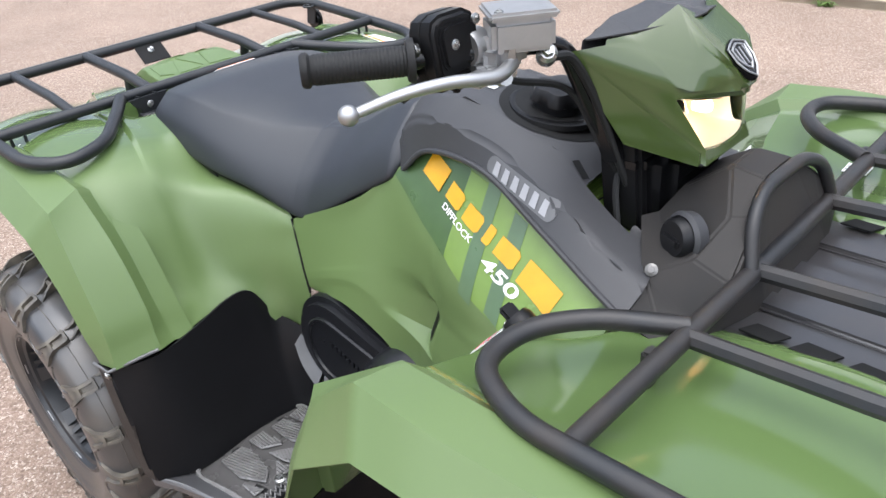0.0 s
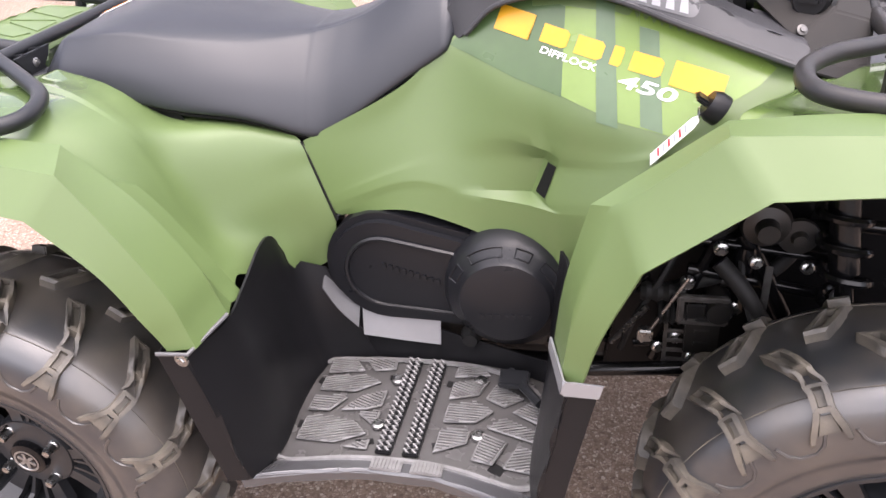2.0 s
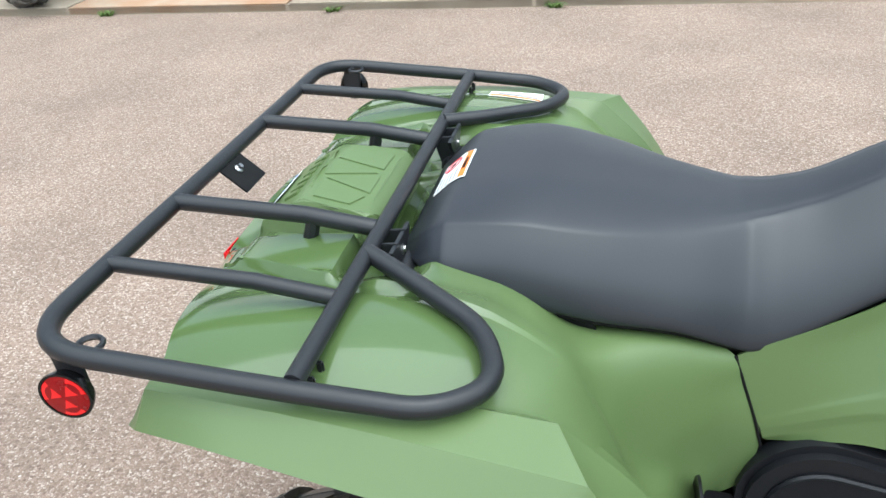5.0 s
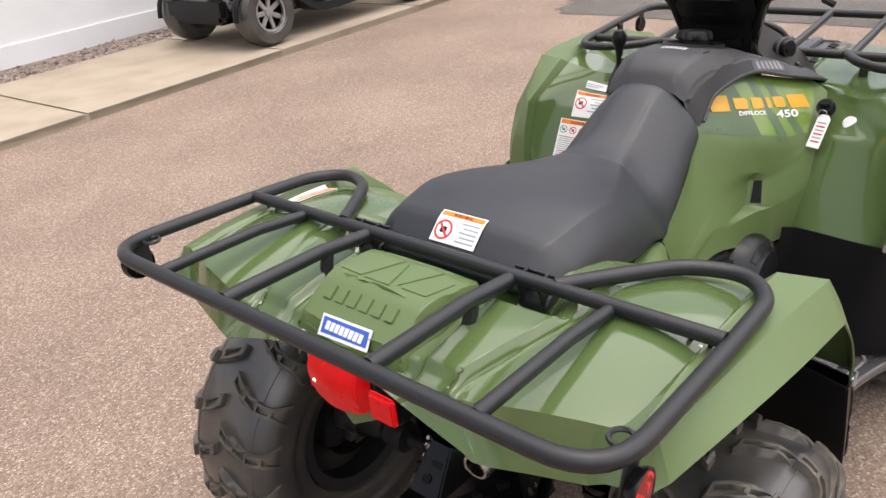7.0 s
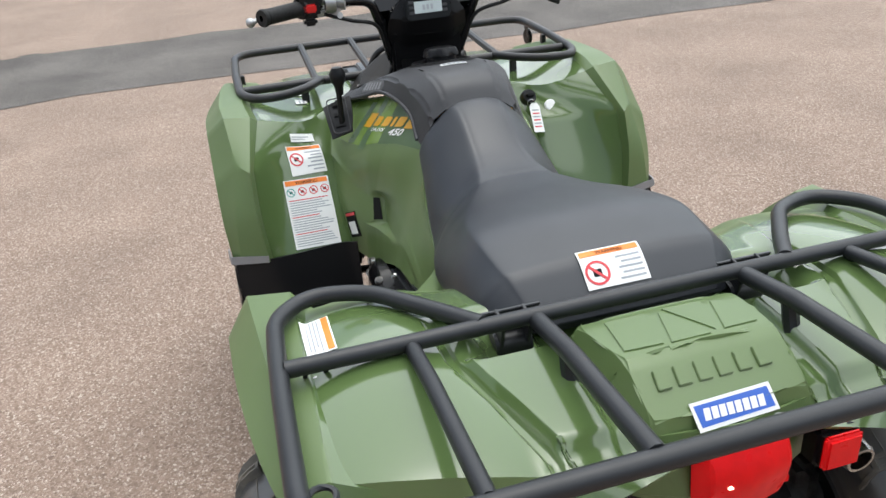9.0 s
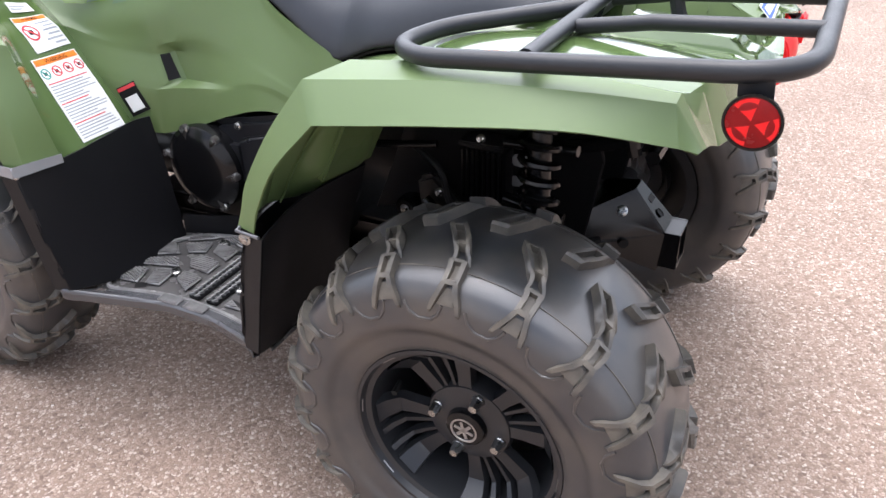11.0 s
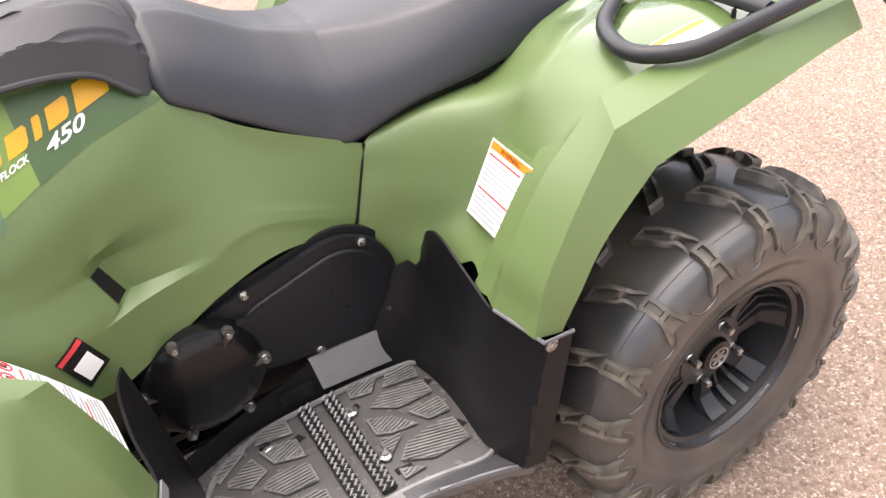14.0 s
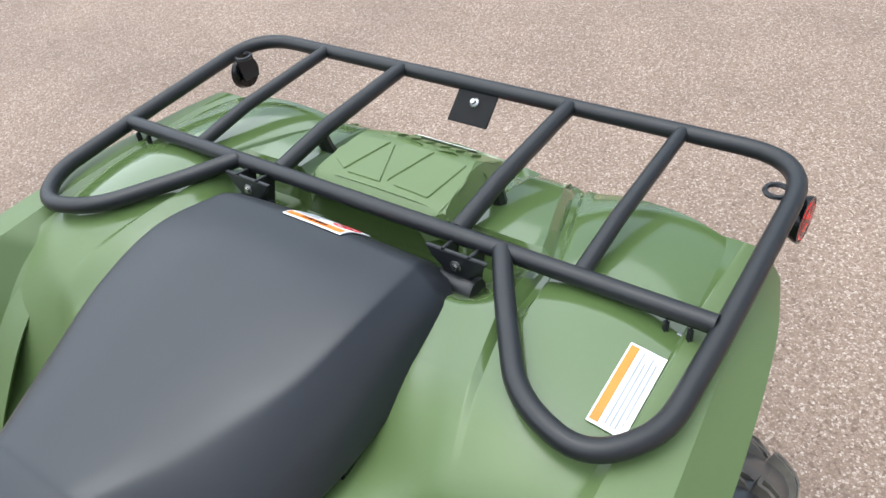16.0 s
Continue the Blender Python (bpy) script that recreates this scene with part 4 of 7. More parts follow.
for s in (1, -1):
    part("stay", tube(rounded([(-.79, s * .153, .888), (-.80, s * .153, .85), (-.83, s * .14, .82)], .02), .011, 8), powder, rear_rack)
    hug = Matrix.Translation((-.672, s * .178, .868)) @ Matrix(((0, 0, 1, 0), (1, 0, 0, 0), (0, 1, 0, 0), (0, 0, 0, 1)))
    wing = slab([(-.044, .012), (.044, .012), (.034, -.004), (.020, -.016), (.014, -.052), (-.014, -.052), (-.020, -.016), (-.034, -.004)], -.003, .003, .001)
    part("stay_plate", moved(wing, Matrix.Translation((.012, 0, 0)) @ hug), powder, rear_rack)
    for dy in (-.019, .019):
        web = moved(slab([(-.022, .010), (.014, .014), (.014, -.050), (-.004, -.050)], -.0025, .0025, .001), Matrix.Translation((-.672, s * .178 + dy, .868)) @ SIDE)
        part("stay_web", web, powder, rear_rack)
    part("stay_sleeve", moved(lathe([(.0, -.026), (.019, -.026), (.021, -.022), (.021, .022), (.019, .026), (.0, .026)], 22, "Y"), Matrix.Translation((-.660, s * .178, .826))), powder, rear_rack)
    bolt((-.656, s * .178, .862), (1, 0, .1), .006, .004, steel, rear_rack)
    clip = join(box(-.68, s * .456, .852, .008, .006, .04, .002), box(-.68, s * .43, .852, .008, .006, .04, .002), box(-.68, s * .443, .835, .02, .034, .004, .001))
    part("clip", clip, powder, rear_rack)
    bolt((-.68, s * .443, .848), (1, 0, .3), .007, .005, steel, rear_rack)
    tab = moved(slab([(-.02, -.03), (.016, -.03), (.02, .022), (-.016, .026)], -.002, .002, .001), frame3((-.948, s * .484, .868), (1, 0, 0), (0, s * .12, 1)))
    part("reflector_tab", tab, powder, rear_rack)
    # round red reflector in a black dish, turned out and a little back
    rm = Matrix.Translation((-.951, s * .494, .848)) @ Vector((0, 0, 1)).rotation_difference(Vector((.08, s, .0))).to_matrix().to_4x4()
    dish = part("reflector", lathe([(0, -.006), (.027, -.006), (.031, .004), (.031, .008), (.028, .008)], 32, "Z"), gloss_black, rear_rack, "round red side reflector", place=rm)
    lens = part("lens", lathe([(0, .0095), (.02, .009), (.0275, .0075), (.028, .004)], 32, "Z"), red_lens, dish)
    for k in range(3):  # alternate wedges that catch the light, put in as a brighter red
        a = k * math.tau / 3 + .3
        wedge = slab([(.003 * math.cos(a + .5), .003 * math.sin(a + .5))] + [(.0265 * math.cos(a + t), .0265 * math.sin(a + t)) for t in (0, .26, .52, .78, 1.04)], .006, .0102, 0)
        for v in wedge.verts:
            if v.co.z > .009:
                v.co.z = .0102 - .0018 * (v.co.to_2d().length / .0265) ** 2
        part("wedge", wedge, red_wedge, lens)
    ring = tube([(-.93 + .014 * math.cos(a), s * .465 + .014 * math.sin(a), .893) for a in [k * math.tau / 16 for k in range(16)]], .0035, 6, closed=True)
    part("tie_ring", ring, powder, rear_rack)
plate = moved(slab([(-.036, -.036), (.036, -.036), (.036, .03), (-.036, .03)], -.0015, .0015, .001), frame3((-.978, 0, .882), (0, 1, 0), (-.755, 0, .656)))
part("plate_tab", plate, print_black, rear_rack)
bolt((-.976, 0, .884), (.656, 0, .755), .006, .007, steel, rear_rack)

front_rack = part("front_rack", tube(rounded(
    [(.615, .25, .902), (.53, .30, .905), (.487, .36, .906), (.487, .43, .905), (.56, .468, .903), (.75, .472, .912), (.985, .465, .92), (.985, -.465, .92), (.75, -.472, .912), (.56, -.468, .903), (.487, -.43, .905), (.487, -.36, .906), (.53, -.30, .905), (.615, -.25, .902)],
    .07, 6), .0115, 12), rack_worn, atv, "black powder-coated tubular front rack")
part("cross_bar", tube([(.615, -.462, .898), (.62, 0, .898), (.615, .462, .898)], .0115, 12), rack_worn, front_rack)
for y in (-.262, -.105, .105, .262):
    part("rung", tube([(.615, y, .898), (.8, y, .908), (.985, y, .922)], .0105, 8), rack_worn, front_rack)
part("hoop", tube(rounded([(.619, -.118, .90), (.603, -.094, .952), (.594, -.050, .972), (.598, .050, .975), (.607, .094, .955), (.619, .118, .90)], .035), .0085, 10), rack_worn, front_rack)
for s in (1, -1):
    part("stay", box(.60, s * .30, .872, .012, .02, .05, .003), rack_worn, front_rack)
    part("post", box(.75, s * .455, .885, .02, .012, .05, .002), rack_worn, front_rack)
    part("reflector_tab", box(.915, s * .466, .898, .03, .003, .05, .001), rack_worn, front_rack)
    fm = Matrix.Translation((.915, s * .468, .872)) @ Vector((0, 0, 1)).rotation_difference(Vector((.1, s, 0))).to_matrix().to_4x4()
    dish = part("reflector", lathe([(0, -.004), (.022, -.004), (.025, .003), (.025, .006), (.022, .006)], 32, "Z"), gloss_black, front_rack, "round amber side reflector", place=fm)
    part("lens", lathe([(0, .0085), (.016, .008), (.0215, .0065), (.022, .003)], 32, "Z"), orange, dish)

# storage lid behind the seat
LID = [
    [(-.70, .10, .84), (-.70, .09, .855), (-.70, 0, .858)],
    [(-.725, .128, .84), (-.73, .112, .876), (-.73, 0, .878)],
    [(-.83, .125, .84), (-.83, .10, .888), (-.83, 0, .89)],
    [(-.905, .118, .802), (-.8995, .100, .8485), (-.8995, 0, .8495)],
    [(-.915, .112, .770), (-.913, .098, .796), (-.915, 0, .795)],
]
lid = sheet(both(LID), 4, 5, (1, 2, 3), (1, 3), .003, .005)
lid_tree = skin(lid)
lid_ob = part("storage_lid", lid, green, atv, "green lid of the rear storage box with raised pattern")
for q in ([(-.092, -.034), (-.042, -.038), (-.022, .036), (-.080, .038)], [(-.034, -.040), (.020, -.040), (-.008, .032)], [(.0, .038), (.030, -.034), (.058, .038)], [(.068, .034), (.040, -.036), (.088, -.034), (.096, .020)]):
    pad = slab([(-.779 + b * 1.08, -a) for a, b in q], -.004, .0018, .001)
    bmesh.ops.recalc_face_normals(pad, faces=pad.faces)
    part("pattern_pad", laid(pad, lid_tree), green, lid_ob)
face_m = frame3((-.862, 0, .8725), (0, -1, 0), (.0695, 0, .0405))
for k in range(6):  # raised block mark
    part("raised_bar", moved(slab([(-.078 + k * .026, -.012), (-.060 + k * .026, -.012), (-.062 + k * .026, .013), (-.076 + k * .026, .013)], -.003, .002, .001), face_m), green, lid_ob)
# dealer sticker: white and blue shape with bars
dm = frame3((-.9035, 0, .8455), (0, -1, .0), (.66, 0, .75)) @ Matrix.Diagonal((.86, .95, 1, 1))
st = part("dealer_sticker", moved(slab([(-.062, .016), (.058, .019), (.062, -.015), (-.058, -.019)], 0, .001, 0), dm), white, lid_ob, "blue and white dealer sticker")
part("blue_field", moved(slab([(-.057, .012), (.053, .0145), (.057, -.010), (-.053, -.014)], .001, .0015, 0), dm), print_blue, st)
for k in range(8):
    part("bar", moved(slab([(-.046 + k * .0115, -.007), (-.037 + k * .0115, -.007), (-.036 + k * .0115, .007), (-.045 + k * .0115, .007)], .0015, .002, 0), dm), white, st)

# tail: green keel with the red lamp, and a small square fog lamp beside it
TAIL = {"a": (-.902, .108, .832), "b": (-.920, .0, .834), "c": (-.935, .0, .745), "d": (-.893, .122, .745), "e": (-.920, .0, .684), "g": (-.918, .070, .745)}
part("tail_panel", facets(TAIL, ["b a g c", "a d g", "c g d e"], .002, .003), green, atv, "olive green keel under the lid")
tail = part("tail_lamp", box(-.915, 0, .782, .03, .118, .08, .008), pod_black, atv, "red tail lamp below the lid")
LENS_NET = [[(-.918, .061, .818), (-.932, .050, .822), (-.938, 0, .824)], [(-.926, .064, .785), (-.948, .050, .786), (-.956, 0, .786)], [(-.924, .060, .742), (-.940, .047, .738), (-.947, 0, .736)]]
part("lens", sheet(both(LENS_NET), 6, 6, (), (1, 3), .004, .004), lit_red, tail, "glowing red lens")
part("bulb", box(-.952, .030, .778, .004, .008, .005, .002), bulb, tail)
fog = part("fog_lamp", box(-.930, -.113, .786, .030, .054, .052, .005), pod_black, atv, "small red fog lamp in a black housing")
part("lens", box(-.950, -.113, .786, .012, .050, .048, .005, seg=3), lit_red, fog, "red square lens")

# ---- footwells ----
for s in (1, -1):
    def f(x, y, z, s=s):
        return (x, s * y, z)
    rearw = [[f(-.302, .553, .578), f(-.262, .548, .578), f(-.24, .468, .577), f(-.246, .39, .587), f(-.252, .312, .605), f(-.253, .264, .596), f(-.248, .230, .535), f(-.20, .20, .498)],
             [f(-.275, .556, .45), f(-.235, .55, .45), f(-.222, .45, .45), f(-.235, .36, .45), f(-.24, .30, .45), f(-.235, .262, .45), f(-.22, .235, .44), f(-.17, .207, .43)],
             [f(-.252, .556, .345), f(-.218, .55, .345), f(-.208, .46, .318), f(-.215, .37, .316), f(-.215, .31, .316), f(-.21, .27, .316), f(-.195, .235, .316), f(-.12, .215, .316)]]
    well = part("footwell", sheet(rearw, 6, 4, (), (1,), .004, .003), plastic, atv, "black plastic footwell with a ribbed floor")
    frontw = [[f(.285, .562, .588), f(.247, .556, .588), f(.225, .47, .585), f(.232, .38, .585), f(.228, .30, .592), f(.215, .262, .592)],
              [f(.255, .565, .45), f(.222, .558, .45), f(.205, .45, .45), f(.205, .36, .45), f(.205, .29, .45), f(.20, .262, .45)],
              [f(.235, .565, .345), f(.202, .556, .345), f(.185, .45, .318), f(.185, .36, .316), f(.19, .29, .316), f(.19, .262, .316)]]
    part("front_wall", sheet(frontw, 6, 4, (), (1,), .004, .003), plastic, well)
    inner = [[f(-.20, .2, .498), f(-.10, .205, .42), f(.0, .21, .385), f(.10, .215, .36), f(.2, .25, .36)], [f(-.2, .215, .316), f(-.10, .215, .316), f(.0, .215, .316), f(.1, .22, .316), f(.2, .255, .316)]]
    part("inner_wall", sheet(inner, 4, 4, (), (), .004), plastic, well)
    # floor with its outer sloped lip, dipping in the middle
    fl = [[f(-.235, .215, .314), f(-.235, .505, .314)], [f(-.10, .21, .314), f(-.10, .466, .314)], [f(-.02, .21, .314), f(-.02, .461, .314)], [f(.1, .215, .314), f(.1, .474, .314)], [f(.21, .255, .314), f(.21, .512, .314)]]
    part("floor_pan", sheet(fl, 3, 3, (), (), .006), floor_dark, well)
    edge_x = [(-.232, .50, .553, .349), (-.19, .478, .523, .333), (-.105, .463, .494, .322), (-.06, .459, .487, .320), (.04, .457, .487, .320), (.12, .474, .51, .324), (.185, .497, .543, .338), (.215, .51, .568, .352)]
    lip = [[f(x, a, .319), f(x, b - .004, z), f(x, b, z - .004), f(x, b - .002, z - .024), f(x, b - .02, z - .030)] for x, a, b, z in edge_x]
    part("step_lip", sheet(lip, 3, 3, (2, 4), (1, 2, 3), .003, .002), lip_grey, well)
    # tread pads: crazy paving between the grip strips, each with fine ribs
    cells = [[(-.205, .235), (-.15, .228), (-.125, .262), (-.20, .278)], [(-.142, .228), (-.075, .224), (-.072, .252), (-.115, .262)], [(-.205, .286), (-.12, .270), (-.085, .285), (-.13, .318), (-.205, .322)],
             [(-.205, .332), (-.135, .328), (-.16, .368), (-.205, .372)], [(-.122, .325), (-.072, .300), (-.072, .345), (-.10, .358), (-.15, .366)], [(-.205, .382), (-.155, .376), (-.10, .385), (-.075, .41), (-.13, .440), (-.205, .440)],
             [(-.115, .366), (-.072, .354), (-.072, .398)], [(-.12, .443), (-.072, .418), (-.072, .444)],
             [(.028, .226), (.085, .226), (.10, .248), (.028, .262)], [(.095, .226), (.18, .262), (.17, .288), (.11, .25)], [(.028, .272), (.10, .256), (.085, .300), (.028, .318)],
             [(.105, .262), (.165, .296), (.13, .325), (.09, .306)], [(.028, .328), (.082, .312), (.12, .332), (.09, .366), (.028, .372)], [(.172, .300), (.195, .305), (.195, .362), (.138, .332)],
             [(.128, .342), (.195, .372), (.195, .40), (.10, .372)], [(.028, .384), (.088, .378), (.085, .41), (.028, .44)], [(.098, .382), (.15, .397), (.13, .452), (.09, .446)], [(.158, .40), (.195, .41), (.195, .462), (.14, .455)]]
    # flat black patches on the floor that stand for dark open drain slots
    for hx, hy, hw, hh, turn in ((-.187, .402, .022, .009, .2), (-.083, .424, .016, .007, -.2), (.036, .275, .017, .008, .3), (.043, .416, .018, .008, -.15), (.135, .452, .013, .010, .5), (-.192, .297, .020, .007, .5), (-.074, .268, .010, .007, 0), (.155, .372, .016, .007, .3)):
        hole = slab([(-hw * .8, -hh), (hw, -hh * .8), (hw * .8, hh), (-hw, hh * .9)], .3135, .3146, 0)
        part("drain_slot", moved(hole, Matrix.Translation((hx, s * hy, 0)) @ Matrix.Rotation(s * turn, 4, "Z")), print_black, well)
    for n, q in enumerate(cells):
        cx, cy = sum(a for a, _ in q) / len(q), sum(b for _, b in q) / len(q)
        q = [(cx + (a - cx) * .87, cy + (b - cy) * .87) for a, b in q]
        if s < 0:
            q = [(a, -b) for a, b in reversed(q)]
        pad = part("tread_pad", slab(q, .316, .3205, .0015, 1), floor_grey, well)
        ang = (0, .35, -.3)[n % 3]
        d = Vector((math.cos(ang), s * math.sin(ang)))
        w = Vector((-d.y, d.x))
        ribs = bmesh.new()
        for k in range(-9, 10):  # ribs cut to the outline of the pad
            o = Vector((cx, s * cy)) + w * (k * .0058)
            ts = []
            for a, b in zip(q, q[1:] + q[:1]):
                a, b = Vector(a), Vector(b)
                e = b - a
                den = d.x * e.y - d.y * e.x
                if abs(den) > 1e-9:
                    r = a - o
                    u_ = (r.x * d.y - r.y * d.x) / den
                    if 0 <= u_ <= 1:
                        ts.append((r.x * e.y - r.y * e.x) / den)
            if len(ts) >= 2 and max(ts) - min(ts) > .014:
                a, b = o + d * (min(ts) + .004), o + d * (max(ts) - .004)
                c4 = [a - w * .0016, b - w * .0016, b + w * .0016, a + w * .0016]
                lo, hi = [ribs.verts.new((p.x, p.y, .320)) for p in c4], [ribs.verts.new((p.x, p.y, .3238)) for p in c4]
                ribs.faces.new(hi)
                for i in range(4):
                    ribs.faces.new((lo[i], lo[(i + 1) % 4], hi[(i + 1) % 4], hi[i]))
        part("rib_field", ribs, floor_grey, pad, smooth=False)
    rim = [f(-.232, .24, .319), f(-.05, .222, .319), f(.09, .226, .319), f(.196, .282, .319), f(.204, .50, .319), f(.05, .458, .319), f(-.09, .461, .319), f(-.226, .492, .319)]
    part("floor_rim", tube(rounded(rim, .055, 5, True), .005, 6, closed=True), floor_grey, well)
    for x0 in (-.058, .006):  # small ribbed pads in the middle of the edge
        pad = part("lip_pad", box(x0 + .026, s * .4735, .3225, .05, .022, .004, .001), floor_grey, well)
        for k in range(8):
            part("rib", box(x0 + .006 + k * .0058, s * .4735, .3252, .0026, .02, .002, 0), floor_grey, pad)
    for x in (-.046, -.002):  # a zigzag comb of teeth on a rail
        rail = part("boot_grip", box(x, s * .335, .3185, .026, .226, .007, .002), plastic, well, "toothed metal grip strip")
        comb = bmesh.new()
        for side in (1, -1):
            path = [(x + side * .0065 + (.0035 if k % 2 else -.0035), s * (.224 + k * .0057)) for k in range(40)]
            ring = [[comb.verts.new((px + e, py, z)) for e, z in ((-.0018, .321), (-.0018, .328 - .003 * (k % 2)), (.0018, .328 - .003 * (k % 2)), (.0018, .321))] for k, (px, py) in enumerate(path)]
            for a, b in zip(ring, ring[1:]):
                for i in range(3):
                    comb.faces.new((a[i], a[i + 1], b[i + 1], b[i]))
        part("teeth", comb, floor_grey, rail, smooth=False)
    for x, y in ((-.065, .278), (-.07, .388), (.097, .392), (.08, .262)):
        bolt((x, s * y, .322), (0, 0, 1), .0085, .005, steel, well)
    bolt((-.268, s * .553, .572), (-.1, s, 0), .008, .003, steel, well)
    bolt((.25, s * .558, .583), (-.1, s, 0), .008, .003, steel, well)
    bolt((-.248, s * .243, .499), (.5, s * .8, 0), .008, .004, plastic, well)
    # grey trim strips where the fender meets the boot
    part("trim_strip", tube([f(-.30, .557, .584), f(-.255, .553, .584), f(-.236, .468, .590)], .003, 8), plate_grey, well)
    cuff = sheet([[f(.290, .569, .602), f(.243, .564, .600), f(.219, .476, .596)], [f(.285, .571, .584), f(.240, .566, .580), f(.217, .478, .580)]], 3, 4, (), (1,), .003, .003)
    part("trim_strip", cuff, grey_plate, well)
    if s < 0:
        guard = sheet([[f(-.20, .225, .47), f(-.20, .20, .49)], [f(-.175, .232, .432), f(-.178, .205, .456)], [f(-.143, .230, .392), f(-.143, .207, .424)]], 4, 2, (), (), .003)
        part("heat_guard", guard, plate_grey, well, "grey guard strip")
        part("guard_plate", sheet([[f(-.138, .224, .372), f(-.140, .206, .420)], [f(-.066, .222, .364), f(-.066, .205, .413)], [f(.002, .220, .358), f(.002, .204, .408)]], 2, 2, (), (), .003), grey_plate, well)
    else:
        guard = sheet([[f(-.176, .226, .330), f(-.178, .212, .398)], [f(-.11, .224, .334), f(-.11, .210, .402)], [f(-.044, .222, .338), f(-.036, .208, .405)]], 3, 2, (), (), .003)
        part("heat_guard", guard, grey_plate, well, "grey guard strip")
        part("pedal_box", box(.0, .205, .35, .075, .03, .04, .008), plastic, well)
    if s < 0:  # brake pedal lever
        part("brake_pedal", join(tube([(.13, -.25, .335), (.16, -.30, .345), (.19, -.34, .35)], .008, 8), box(.14, -.28, .345, .05, .04, .012, .003)), powder, well)

# ---- engine and drive covers ----
engine = part("engine", join(box(.06, 0, .46, .44, .34, .30, .03), box(.12, 0, .66, .2, .22, .16, .03), box(-.1, 0, .33, .7, .2, .06, .01)), dark_iron, atv, "grimy black engine block")


def capsule(c0, r0, c1, r1, n=14):
    """Outline round two circles."""
    (x0, z0), (x1, z1) = c0, c1
    a = math.atan2(z1 - z0, x1 - x0)
    d = math.acos(max(-1, min(1, (r0 - r1) / math.hypot(x1 - x0, z1 - z0))))
    out = [(x0 + r0 * math.cos(a + d + (math.tau - 2 * d) * k / n), z0 + r0 * math.sin(a + d + (math.tau - 2 * d) * k / n)) for k in range(n + 1)]
    return out + [(x1 + r1 * math.cos(a - d + 2 * d * k / n), z1 + r1 * math.sin(a - d + 2 * d * k / n)) for k in range(n + 1)]


cover = moved(slab(capsule((-.085, .505), .108, (.11, .478), .085), .165, .215, .012, 4), Matrix.Scale(-1, 4, (0, 1, 0)) @ SIDE)
drive = part("belt_cover", cover, cover_black, atv, "black ribbed drive belt cover")
ridge = tube([(x, -.217, z) for x, z in capsule((-.085, .503), .068, (.06, .482), .058)], .0045, 6, closed=True)
part("rib", ridge, cover_black, drive)
for k in range(9):
    part("raised_bar", box(-.085 + k * .0115, -.217, .518 - k * .0035, .008, .004, .012, .001), cover_black, drive)
dome = lathe([(0, .078), (.055, .077), (.073, .072), (.077, .066), (.092, .058), (.105, .04), (.109, .0)], 48, "Y")
dome = moved(dome, Matrix.Translation((.127, -.195, .490)) @ Matrix.Scale(-1, 4, (0, 1, 0)))
part("clutch_dome", dome, cover_black, drive, "round black clutch cover")
for a0, a1 in ((12, 48), (62, 78), (92, 128), (142, 160)):  # shallow pockets in the rounded shoulder, outlined by a raised edge
    arc = [(.127 + r * math.cos(radians(a)), -y, .490 + r * math.sin(radians(a))) for r, y, span in ((.0835, .2575, 1), (.0965, .249, -1)) for a in [a0 + (a1 - a0) * (k if span > 0 else 4 - k) / 4 for k in range(5)]]
    part("rib", tube(arc, .0016, 6, closed=True), cover_black, drive)
for k in range(7):
    part("raised_bar", box(.09 + k * .0125, -.2735, .468 + k * .0005, .009, .003, .010, .001), cover_black, drive)
part("boot", lathe([(.0, .022), (.013, .022), (.016, .014), (.02, .0)], 20, "Y"), black_rubber, drive, place=Matrix.Translation((.055, -.20, .372)) @ Matrix.Rotation(math.pi, 4, "Z"))
# left side: magneto cover with bright bolts, and the flat case behind it
case = moved(slab(capsule((-.113, .503), .116, (.06, .50), .085, 20), .15, .207, .012, 4), SIDE)
gen = part("crankcase_cover", case, cover_black, atv, "black engine side cover with bright bolts")
part("flat_panel", moved(slab(capsule((-.115, .50), .088, (-.005, .492), .068, 18), .20, .214, .006, 3), SIDE), cover_black, gen)
hump = lathe([(0, .062), (.062, .062), (.080, .057), (.093, .046), (.098, 0)], 44, "Y")
part("magneto_cover", moved(hump, Matrix.Translation((.125, .188, .478))), gloss_black, gen)
part("cover_neck", box(.055, .19, .50, .1, .06, .13, .025), cover_black, gen)
for a in (15, 75, 125, 180, 240, 300):
    ca, sa = math.cos(radians(a)), math.sin(radians(a))
    at = Vector((.125 + .091 * ca, .236, .478 + .091 * sa))
    boss = slab([(0, -.006), (.007, -.008), (.010, 0), (.007, .008), (0, .006), (-.030, 0)], -.012, .004, .002)
    part("bolt_boss", boss, dark_alloy, gen, place=frame3(at, (ca, 0, sa), (-sa, 0, ca)))
    bolt(at + Vector((0, .006, 0)), (0, 1, 0), .0065, .008, steel, gen)
for x, z in ((-.165, .585), (-.06, .415), (-.19, .435), (.03, .58)):
    bolt((x, .212, z), (0, 1, 0), .006, .006, steel, gen)

# ---- wheels ----
def tread_path(R, w):
    return [(0, R * .975, 0), (.3, R * .972, w * .3), (.62, R * .962, w * .58), (.86, R * .93, w * .81), (1.0, R * .885, w * .91), (1.2, R * .82, w * .965), (1.6, R * .72, w * .98)]


